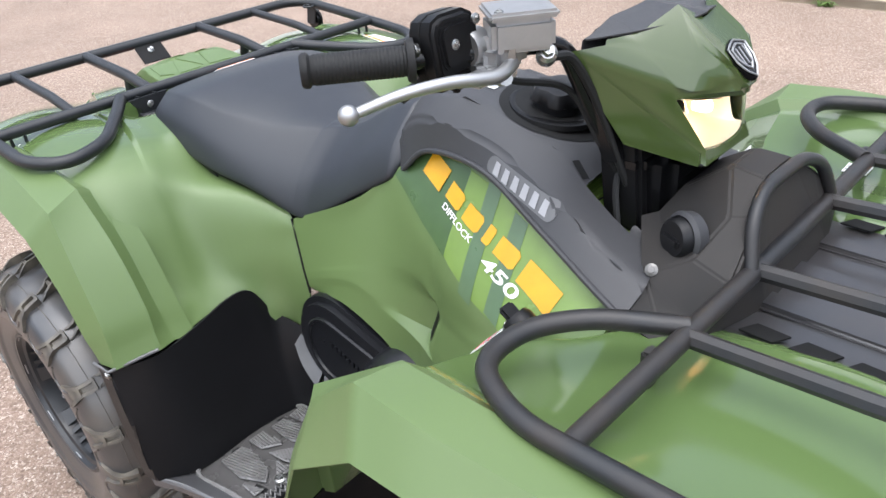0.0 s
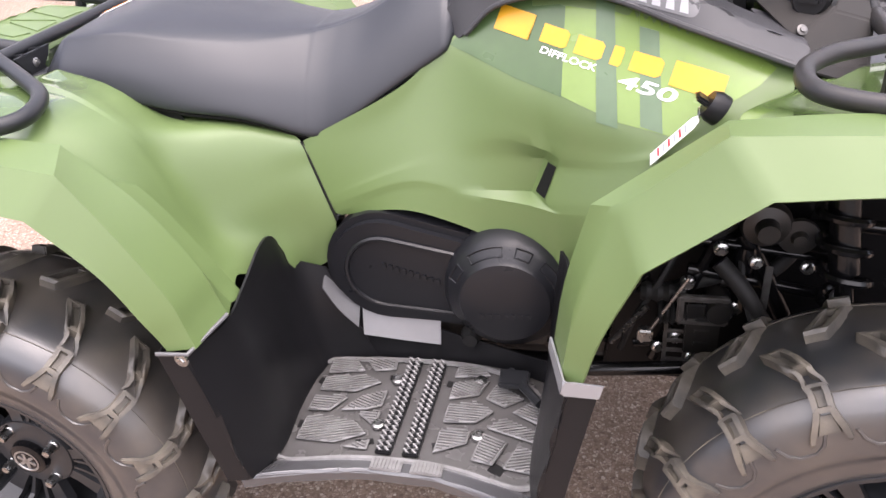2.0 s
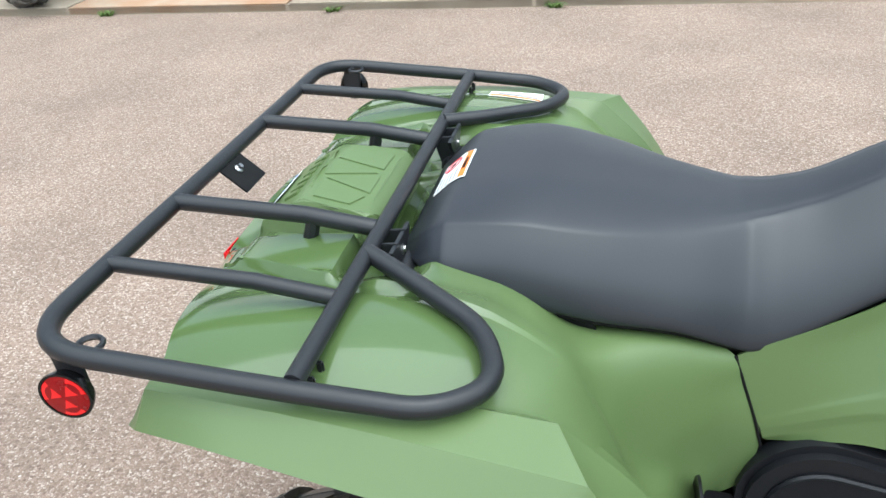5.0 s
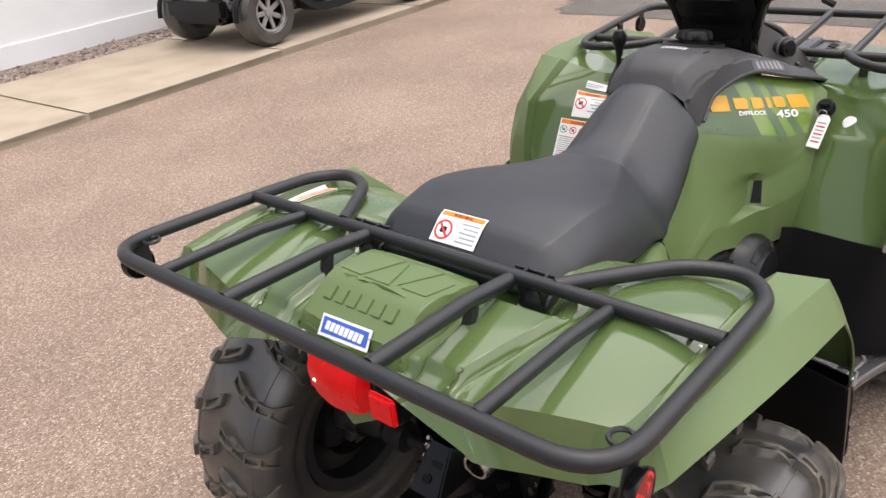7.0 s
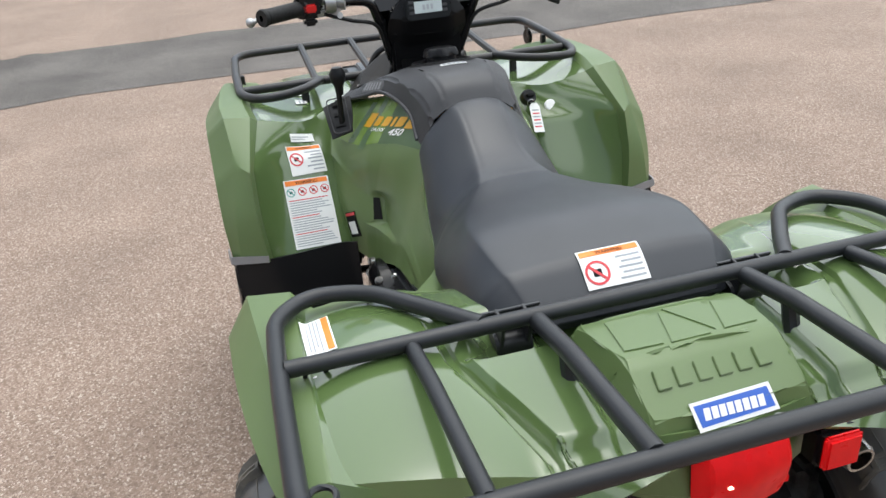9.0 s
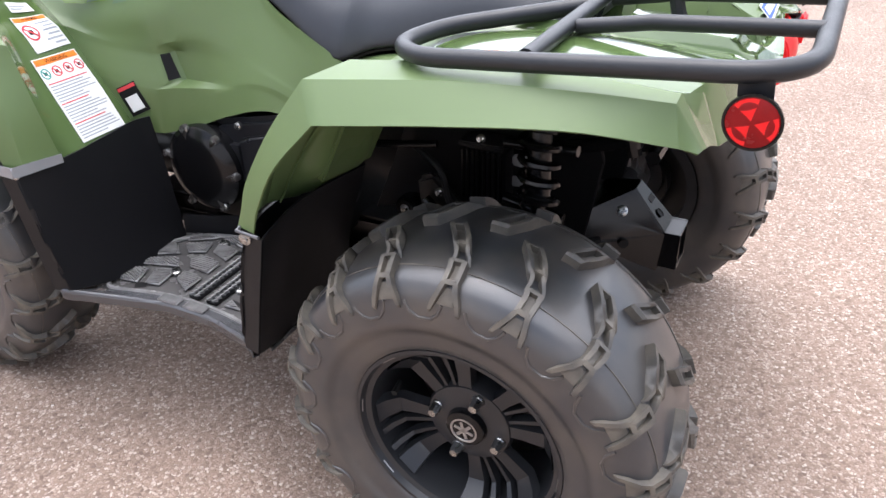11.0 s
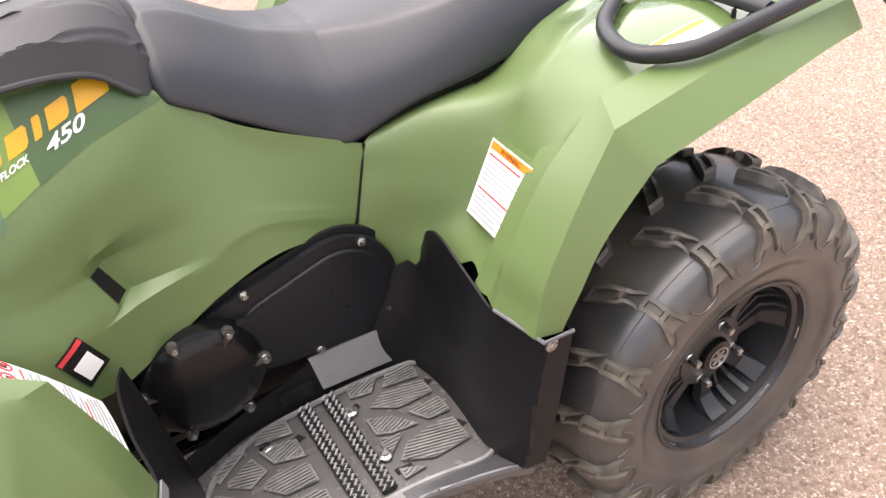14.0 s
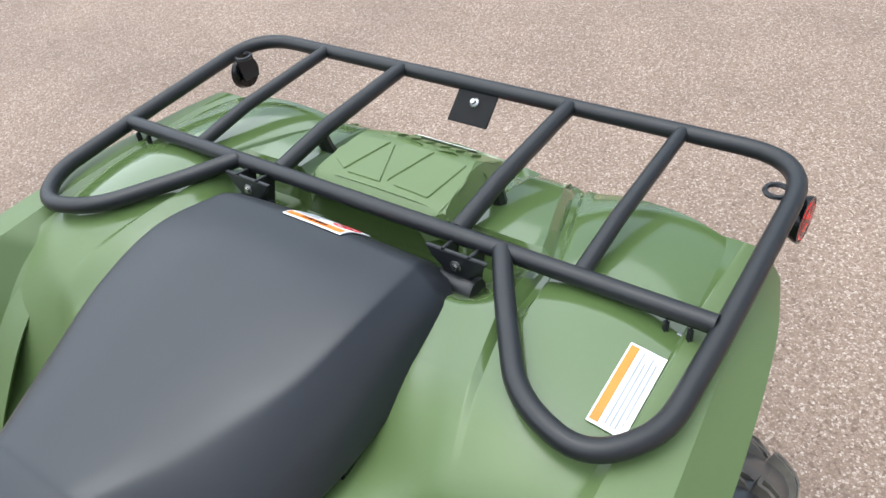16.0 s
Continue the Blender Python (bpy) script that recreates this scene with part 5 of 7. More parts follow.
def tyre_mesh(R, W):
    """The balloon of the tyre with a bead ring; the wheel lies in x and z, its outer face towards +y."""
    w = W / 2
    prof = [(.166, w * .78), (.172, w * .86), (.182, w * .88), (.20, w * .93), (.212, w * .945), (.214, w * .965)] + [(r, a) for t, r, a in reversed(tread_path(R, w))]
    prof = prof + [(r, -a) for r, a in reversed(prof[:-1])]
    return lathe(prof, 72)


def tread_lug_mesh(R, W, s, turn=1):
    """One lug of the chevron tread on side s: a bar at the crown, two rails with eyes over the shoulder, a forked foot on the side wall."""
    w, path = W / 2, tread_path(R, W / 2)

    def at(ang, t, h):
        for (t0, r0, a0), (t1, r1, a1) in zip(path, path[1:]):
            if t <= t1:
                k = (t - t0) / (t1 - t0)
                r, a = r0 + (r1 - r0) * k, a0 + (a1 - a0) * k
                nr, na = (a1 - a0), -(r1 - r0)
                q = math.hypot(nr, na)
                return (r + nr / q * h) * math.cos(ang), (a + na / q * h) * s, (r + nr / q * h) * math.sin(ang)

    def bend(t):
        pts = [(0, 0), (.3, .07), (.6, .115), (.8, .125), (1.0, .12), (1.4, .10)]
        for (a, p), (b, q) in zip(pts, pts[1:]):
            if t <= b:
                return turn * (p + (q - p) * (t - a) / (b - a)) * 1.15

    bm = bmesh.new()

    def strip(steps):
        prev = None
        for t, off, wid, h in steps:
            base = bend(t) + off / R
            ring = [bm.verts.new(at(base + dw * wid / R, t, dh)) for dw, dh in ((-.56, -.004), (-.42, h), (.42, h), (.56, -.004))]
            if prev:
                for j in range(3):
                    bm.faces.new((prev[j], prev[j + 1], ring[j + 1], ring[j]))
            else:
                bm.faces.new(ring)
            prev = ring
        bm.faces.new(prev[::-1])

    # long ring over the crown, its tails, a short ring on the shoulder, a forked foot
    for d in (-.0105, .0105):
        strip([(.05, d * .9, .007, .012), (.08, d, .0085, .016), (.25, d, .0085, .0165), (.44, d * .9, .0085, .0155)])
        strip([(.44, d * .9, .0085, .0155), (.52, d * .75, .0075, .011), (.60, d * 1.0, .006, .006), (.66, d * 1.3, .004, .001)])
        strip([(.68, d * .9, .0085, .014), (.78, d * .85, .0085, .013), (.90, d * .85, .0085, .011)])
        strip([(.90, d * .85, .009, .011), (1.0, d * 1.3, .010, .009), (1.10, d * 1.9, .010, .007), (1.22, d * 2.4, .008, .005), (1.30, d * 2.5, .004, .001)])
    strip([(.05, 0, .026, .012), (.085, 0, .026, .016), (.11, 0, .025, .016)])
    strip([(.40, 0, .024, .0155), (.455, 0, .024, .0155)])
    strip([(.67, 0, .024, .014), (.71, 0, .024, .014)])
    strip([(.87, 0, .022, .0115), (.92, 0, .022, .0105)])
    strip([(.10, 0, .020, .006), (.41, 0, .018, .006)])
    strip([(.70, 0, .018, .005), (.88, 0, .016, .005)])
    strip([(.95, 0, .016, .003), (1.05, 0, .026, .003), (1.15, 0, .034, .002)])
    return bm


def spoke(a, w0, w1, y0, lip):
    """A flat spoke that runs out from the hub and turns up along the barrel."""
    bm, prev = bmesh.new(), None
    for r, w, y, t in ((.04, w0, y0, .008), (.085, w0, y0 - .003, .008), (.122, (w0 + w1) / 2, y0 - .002, .008), (.138, w1, y0 + .016, .007), (.146, w1 * 1.1, lip - .018, .006)):
        ring = [bm.verts.new((r + (.006 if dy < 0 and r > .13 else 0), y + dy, dx)) for dx, dy in ((-w, -t), (-w * .78, t), (w * .78, t), (w, -t))]
        if prev:
            for j in range(4):
                bm.faces.new((prev[j], prev[(j + 1) % 4], ring[(j + 1) % 4], ring[j]))
        prev = ring
    return moved(bm, Matrix.Rotation(a, 4, "Y"))


def make_wheel(name, R, W, lugs, place, label):
    w = W / 2
    hub = part("wheel", lathe([(.0, -w * .3), (.07, -w * .3), (.072, w * .40), (.068, w * .46), (.045, w * .50), (0, w * .50)], 30), rim_black, atv, label, place=place)
    part("tyre", tyre_mesh(R, W), rubber, hub, "black rubber tyre", split=60)
    side = skin(tyre_mesh(R, W))
    for a, r in ((w * .70, R * .9475), (-w * .70, R * .9475)):
        part("mould_line", tube([(r * math.cos(k * math.tau / 72), a, r * math.sin(k * math.tau / 72)) for k in range(72)], .0009, 5, closed=True), lug_rubber, hub)
    pts = []
    for t, r in ((-.11, .262), (-.085, .247), (-.04, .238), (.04, .238), (.085, .247), (.11, .262)):
        x, z = r * math.cos(t), r * math.sin(t)
        pts.append(side.ray_cast(Vector((x, .5, z)), Vector((0, -1, 0)))[0])
    rib = part("sidewall_rib", tube(pts, .0026, 6), rubber, hub)
    for k in range(1, lugs):
        o = new("sidewall_rib", rib.data)
        o.parent = hub
        o.matrix_basis = Matrix.Rotation(k * math.tau / lugs, 4, "Y")
    for s in (1, -1):
        first = part("tread_lug", tread_lug_mesh(R, W, s), lug_rubber, hub, split=25)
        first.matrix_basis = Matrix.Rotation((0.5 if s < 0 else 0) * math.tau / lugs, 4, "Y")
        for k in range(1, lugs):
            o = new("tread_lug", first.data)
            o.parent = hub
            o.matrix_basis = Matrix.Rotation((k + (0.5 if s < 0 else 0)) * math.tau / lugs, 4, "Y")
    lip = w * .80
    rim = [(.172, lip + .002), (.170, lip + .008), (.164, lip + .008), (.160, lip - .002), (.152, lip - .006), (.1505, lip - .014), (.147, lip - .05), (.140, -w * .2), (.140, -w * .75), (.165, -w * .8)]
    part("rim", lathe(rim, 60), rim_black, hub, "satin black alloy rim")
    for k in range(4):
        a = k * math.pi / 2 + .16
        for d in (-.37, .37):
            part("spoke", spoke(a + d, .0135, .021, w * .40, lip), rim_black, hub)
        for d in (-.115, .115):
            part("thin_spoke", spoke(a + d, .0035, .006, w * .39, lip), rim_black, hub)
    part("spoke_ring", lathe([(.03, w * .36), (.064, w * .36), (.068, w * .40), (.066, w * .45), (.058, w * .47), (.03, w * .47)], 8), rim_black, hub)
    for k in range(8):  # bright-edged notches cut in the lip
        a0 = k * math.tau / 8 + .3
        notch = tube([(.1625 * math.cos(a0 + t * .16), lip + .0035, .1625 * math.sin(a0 + t * .16)) for t in (0, .25, .5, .75, 1)], .0014, 5)
        part("rim_notch", notch, alloy, hub)
    # added dark disc; keeps bright ground from showing between the spokes
    part("dark_inner_disc", lathe([(.06, -w * .10), (.10, -w * .14), (.125, -w * .22), (.141, -w * .30), (.141, -w * .36), (.06, -w * .2)], 36), dark_iron, hub)
    part("brake_drum", lathe([(.0, -w * .1), (.085, -w * .1), (.09, -w * .25), (.09, -w * .6)], 28), dark_iron, hub)
    capd = part("hub_cap", lathe([(0, w * .60), (.024, w * .60), (.031, w * .58), (.034, w * .5), (.034, w * .3)], 28), gloss_black, hub)
    part("cap_ring", lathe([(.022, w * .60 + .0004), (.0225, w * .60 + .0015), (.0195, w * .60 + .0015), (.019, w * .60 + .0004)], 28), alloy, capd)
    for k in range(3):
        part("cap_bar", moved(box(0, w * .60 + .0008, 0, .032, .0012, .005, 0), Matrix.Rotation(k * math.pi / 3 + .5, 4, "Y")), alloy, capd)
    for k in range(4):
        a = k * math.pi / 2 + .62
        nut = join(lathe([(0, .018), (.0068, .018), (.0085, .013), (.0085, -.01)], 6), lathe([(.0085, .0), (.0108, -.003), (.0108, -.01)], 16))
        part("wheel_nut", nut, steel, hub, place=Matrix.Translation((.055 * math.cos(a), w * .5, .055 * math.sin(a))))
    part("valve", tube([(.115, w * .36, .06), (.113, w * .55, .058)], .005, 8), black_rubber, hub)
    return hub


RW, FW = .262, .215
rear_l = make_wheel("rear", .315, RW, 18, Matrix.Translation((-.628, .462, .314)), "rear wheel with a knobbly mud tyre")
rear_r = copy_thing(rear_l, Matrix.Translation((-.628, -.462, .314)) @ Matrix.Rotation(math.pi, 4, "Z"))
front_l = make_wheel("front", .313, FW, 18, Matrix.Translation((.655, .452, .312)), "front wheel with a knobbly mud tyre")
front_r = copy_thing(front_l, Matrix.Translation((.655, -.452, .312)) @ Matrix.Rotation(math.pi, 4, "Z"))
for w_ob, ang in ((rear_l, .3), (rear_r, 1.1), (front_l, 2.0), (front_r, .75)):
    w_ob.matrix_basis = w_ob.matrix_basis @ Matrix.Rotation(ang, 4, "Y")

# ---- chassis and suspension ----
chassis = part("chassis", join(*[tube(rounded([(-.80, s * .12, .70), (-.74, s * .12, .64), (-.4, s * .13, .56), (-.3, s * .13, .30), (.35, s * .13, .30), (.5, s * .13, .42), (.85, s * .13, .46), (.9, s * .13, .78)], .05), .015, 8) for s in (1, -1)],
    *[tube([(x, -.13, z), (x, .13, z)], .013, 8) for x, z in ((-.78, .62), (-.3, .32), (.3, .30), (.85, .46), (.55, .43))],
    *[tube(rounded([(.55, s * .13, .42), (.5, s * .13, .78), (.9, s * .13, .80)], .05), .013, 8) for s in (1, -1)],
    *[tube(rounded([(-.75, s * .13, .62), (-.7, s * .13, .80), (-.3, s * .13, .74)], .05), .013, 8) for s in (1, -1)]), gloss_black, atv, "black tubular steel frame")
part("gear_case", box(-.60, 0, .39, .16, .2, .15, .03), dark_iron, chassis)
part("gear_case", box(.65, 0, .36, .2, .18, .16, .03), dark_iron, chassis)
part("shaft_housing", moved(lathe([(.05, -.2), (.055, .2)], 20, "X"), Matrix.Translation((.35, 0, .36))), dark_iron, chassis)
part("under_tray", box(.02, 0, .27, 1.0, .3, .012, .004), plastic, chassis)


def shock(top, foot, coils=7):
    t, b = Vector(top), Vector(foot)
    d, L = (b - t).normalized(), (b - t).length
    q = Vector((0, 0, -1)).rotation_difference(d).to_matrix().to_4x4()
    m = Matrix.Translation(t) @ q
    sh = part("shock_absorber", join(lathe([(.012, 0), (.012, -L)], 12, "Z"), lathe([(.0, -.03), (.03, -.03), (.03, -.04), (.02, -.05), (.02, -L * .5)], 16, "Z"), lathe([(.033, -L + .05), (.035, -L + .035), (.0, -L + .03)], 16, "Z")),
              gloss_black, chassis, "black coil spring shock absorber", place=m)
    N = coils * 14
    part("spring", tube([(.03 * math.cos(k / 14 * math.tau), .03 * math.sin(k / 14 * math.tau), -.045 - (L - .1) * k / N) for k in range(N + 1)], .0062, 7), gloss_black, sh)
    part("spring_cup", lathe([(.012, -L + .062), (.036, -L + .062), (.038, -L + .056), (.036, -L + .046), (.018, -L + .036)], 24, "Z"), alloy if top[0] > 0 else gloss_black, sh)
    part("lower_clevis", join(box(0, .016, -L + .015, .022, .008, .05, .002), box(0, -.016, -L + .015, .022, .008, .05, .002)), alloy, sh)


for s in (1, -1):
    shock((.572, s * .27, .80), (.612, s * .37, .43))
    shock((-.622, s * .235, .75), (-.642, s * .285, .42), 8)
    for z, x0 in ((.30, .655), (.42, .655), (.36, -.60), (.45, -.60)):
        behind = [(x0 - .14, s * .13, z + .05), (x0 - .02, s * .36, z)] if x0 > 0 else []
        arm = part("suspension_arm", tube(behind + [(x0 + .02, s * .36, z), (x0 + .12, s * .13, z + .05)], .012, 8), gloss_black, chassis)
        part("ball_joint", box(x0, s * .37, z, .06, .03, .05, .008), gloss_black, arm)
    for x0 in (.655, -.628):
        cv = lathe([(.012, .12), (.014, .2), (.034, .205), (.036, .225), (.026, .232), (.034, .24), (.024, .248), (.032, .256), (.026, .27), (.034, .29), (.034, .34)], 18)
        part("drive_shaft", moved(cv, Matrix.Translation((x0, 0, .34)) @ (Matrix.Identity(4) if s > 0 else Matrix.Scale(-1, 4, (0, 1, 0)))), black_rubber, chassis)
        part("hub_carrier", join(box(x0, s * .375, .34, .07, .05, .16, .015), moved(lathe([(.04, .33), (.045, .40)], 18), Matrix.Translation((x0, 0, .33)) @ (Matrix.Identity(4) if s > 0 else Matrix.Scale(-1, 4, (0, 1, 0))))), dark_alloy, chassis, "grimy cast alloy hub carrier")
    # odds and ends seen through the wheel arches
    part("cable", tube(line([(.42, s * .2, .72), (.38, s * .27, .60), (.33, s * .29, .5), (.31, s * .27, .42)], 6), .005, 6), black_rubber, chassis)
    part("linkage", join(tube([(.34, s * .3, .46), (.40, s * .3, .58)], .003, 6), box(.345, s * .3, .475, .022, .016, .022, .003)), steel, chassis)
    part("hose_clamp", moved(lathe([(.014, -.012), (.016, 0), (.014, .012)], 14, "X"), Matrix.Translation((.46, s * .26, .56))), steel, chassis)
    part("radiator_hose", tube(line([(.36, s * .25, .52), (.45, s * .26, .56), (.52, s * .24, .56), (.58, s * .2, .62)], 6), .011, 10), black_rubber, chassis)
    part("bracket", join(box(.425, s * .30, .49, .05, .004, .09, .002), *[box(.425, s * .303, .465 + k * .022, .022, .003, .008, .001) for k in range(3)]), dark_iron, chassis)
    part("washer", moved(lathe([(0, .024), (.012, .024), (.014, .012), (.016, .010), (.036, .008), (.038, 0), (.014, -.004)], 26), Matrix.Translation((.535, s * .29, .651)) @ Matrix.Scale(.72, 4) @ (Matrix.Identity(4) if s > 0 else Matrix.Scale(-1, 4, (0, 1, 0)))), dark_iron, chassis, "stained steel washer and stud")
    clev = join(box(.425, s * .30, .545, .07, .012, .010, .003), box(.425, s * .30, .505, .07, .012, .010, .003), box(.392, s * .30, .525, .010, .012, .05, .003))
    part("clevis", clev, dark_alloy, chassis, "grey cast clevis")
    part("pivot_boss", moved(lathe([(0, .03), (.017, .03), (.02, .024), (.02, -.02)], 20), Matrix.Translation((.445, s * .28, .525)) @ (Matrix.Identity(4) if s > 0 else Matrix.Scale(-1, 4, (0, 1, 0)))), dark_iron, chassis)
    part("bellows", moved(lathe([(.012 + .004 * (k % 2), k * .008) for k in range(9)], 14, "X"), Matrix.Translation((.335, s * .28, .54))), black_rubber, chassis)
    part("frame_plate", moved(slab([(0, 0), (.08, .01), (.10, .09), (.03, .10)], -.003, .003, .002), Matrix.Translation((.46, s * .26, .60)) @ SIDE), gloss_black, chassis)
    part("cross_tube", tube([(.38, s * .25, .615), (.60, s * .25, .615)], .012, 10), gloss_black, chassis)
    # added black sheet; stands for the shade inside the wheel house
    part("dark_backing", moved(slab([(.62, .36), (.90, .40), (.92, .70), (.64, .74)], -.003, .003, .002), Matrix.Translation((0, s * .16, 0)) @ SIDE), pod_black, chassis)
    part("spring_seat", moved(lathe([(0, .03), (.014, .03), (.016, .012), (.030, .008), (.034, 0), (.034, -.006), (.02, -.012)], 28), Matrix.Translation((.492, s * .292, .668)) @ (Matrix.Identity(4) if s > 0 else Matrix.Scale(-1, 4, (0, 1, 0)))), dark_iron, chassis, "grimy steel pivot washer")
    part("knuckle", join(box(.705, s * .33, .50, .05, .06, .13, .016), tube([(.70, s * .33, .55), (.66, s * .30, .60)], .016, 10), moved(lathe([(0, .04), (.03, .04), (.05, .03), (.055, .012), (.055, -.02)], 26), Matrix.Translation((.705, s * .335, .47)) @ (Matrix.Identity(4) if s > 0 else Matrix.Scale(-1, 4, (0, 1, 0))))), dark_alloy, chassis, "grimy cast steering knuckle")
    for k in range(5):
        part("bellows_ring", moved(lathe([(.016, -.004), (.020, 0), (.016, .004)], 16, "X"), Matrix.Translation((.365 + k * .009, s * .285, .508))), black_rubber, chassis)
    for p, q, r in (((.30, .50), (.345, .565), .005), ((.36, .63), (.62, .60), .006), ((.40, .575), (.62, .54), .009), ((.50, .44), (.66, .50), .011), ((.47, .64), (.56, .46), .014), ((.33, .43), (.37, .44), .007), ((.58, .66), (.80, .64), .010)):
        part("rod", tube([(p[0], s * .265, p[1]), (q[0], s * .272, q[1])], r, 10), gloss_black, chassis)
    part("rod", tube([(.295, s * .30, .455), (.345, s * .30, .525)], .0045, 8), steel, chassis)
    part("ladder_plate", join(box(.405, s * .292, .455, .006, .004, .075, .001), box(.375, s * .292, .455, .006, .004, .075, .001), *[box(.39, s * .293, .425 + k * .018, .026, .004, .007, .001) for k in range(4)]), dark_alloy, chassis)
    part("clamp_strap", box(.475, s * .288, .55, .006, .004, .06, .001), rust_steel, chassis)
    # added black sheet, blocks the bright ground behind the front suspension
    part("dark_backing", moved(slab([(.28, .30), (.62, .34), (.64, .66), (.50, .76), (.34, .70)], -.003, .003, .002), Matrix.Translation((0, s * .185, 0)) @ SIDE), pod_black, chassis)
    part("lower_rail", tube([(.25, s * .31, .405), (.50, s * .30, .425)], .011, 10), gloss_black, chassis)
    part("rail_band", moved(lathe([(.0125, -.006), (.0135, 0), (.0125, .006)], 14, "X"), Matrix.Translation((.486, s * .30, .424))), steel, chassis)
    part("air_hose", tube(line([(.44, s * .285, .60), (.475, s * .305, .565), (.51, s * .315, .51), (.54, s * .30, .47)], 6), .013, 10), black_rubber, chassis)
    part("clip_strap", box(.505, s * .295, .56, .010, .004, .085, .001), dark_alloy, chassis)
    for x, z in ((.488, .605), (.555, .60), (.60, .555), (.365, .445), (.415, .43)):
        bolt((x, s * .292, z), (.2, s, .2), .007, .007, steel, chassis)
    part("cross_tube", tube([(.40, s * .26, .66), (.58, s * .26, .652)], .007, 8), gloss_black, chassis)
    part("spacer", moved(lathe([(.014, -.02), (.016, 0), (.014, .02)], 16, "Z"), Matrix.Translation((.476, s * .27, .60))), gloss_black, chassis)
    part("tie_rod", tube([(.50, s * .12, .44), (.585, s * .37, .40)], .008, 8), gloss_black, chassis)
    part("rod_end", moved(lathe([(0, .014), (.013, .012), (.016, 0), (.013, -.012), (0, -.014)], 14, "Z"), Matrix.Translation((.585, s * .372, .40))), steel, chassis)
    part("brake_caliper", box(.56, s * .36, .36, .05, .06, .09, .012), dark_alloy, chassis, "cast alloy brake caliper")
    part("brake_line", tube(line([(.56, s * .36, .41), (.50, s * .34, .50), (.47, s * .28, .60), (.5, s * .2, .74)], 6), .005, 6), black_rubber, chassis)
    for x, z in ((.40, .56), (.44, .62), (.39, .46), (.47, .52)):
        bolt((x, s * .285, z), (0, s, 0), .008, .008, steel, chassis)
    part("frame_strut", tube([(.35, s * .24, .68), (.50, s * .24, .72), (.62, s * .24, .78)], .010, 8), gloss_black, chassis)
    part("frame_strut", tube([(.36, s * .26, .40), (.46, s * .27, .70)], .009, 8), gloss_black, chassis)
    part("wiring_loom", tube(line([(.36, s * .25, .66), (.42, s * .28, .64), (.48, s * .25, .66), (.56, s * .23, .70)], 6), .007, 6), black_rubber, chassis)
    part("frame_gusset", box(.36, s * .16, .34, .36, .02, .03, .004), gloss_black, chassis)
    # inner fender liners close the wheel houses
    liner = [[(.46, s * .20, .80), (.6, s * .20, .82), (.9, s * .20, .82)], [(.36, s * .24, .68), (.6, s * .16, .66), (.92, s * .16, .66)], [(.30, s * .24, .5), (.6, s * .12, .5), (.92, s * .12, .5)]]
    part("fender_liner", sheet(liner, 3, 3, (), (), .003), plastic, chassis)
    liner = [[(-.40, s * .2, .78), (-.6, s * .2, .81), (-.80, s * .2, .81)], [(-.34, s * .18, .62), (-.58, s * .14, .68), (-.78, s * .15, .74)], [(-.28, s * .2, .46), (-.5, s * .1, .5), (-.62, s * .13, .62)]]
    part("fender_liner", sheet(liner, 3, 3, (), (), .003), plastic, chassis)
    legl = [[(-.302, s * .548, .58), (-.305, s * .45, .60), (-.33, s * .30, .60)], [(-.275, s * .552, .45), (-.26, s * .45, .45), (-.27, s * .28, .45)], [(-.25, s * .552, .34), (-.23, s * .45, .31), (-.23, s * .25, .31)]]
    part("leg_liner", sheet(legl, 3, 3, (), (), .003), plastic, chassis)
for s in (1, -1):
    # added black blockers for the shade behind the rear suspension
    part("dark_backing", moved(slab([(-.30, .32), (-.66, .36), (-.70, .60), (-.66, .72), (-.36, .70)], -.003, .003, .002), Matrix.Translation((0, s * .125, 0)) @ SIDE), pod_black, chassis)
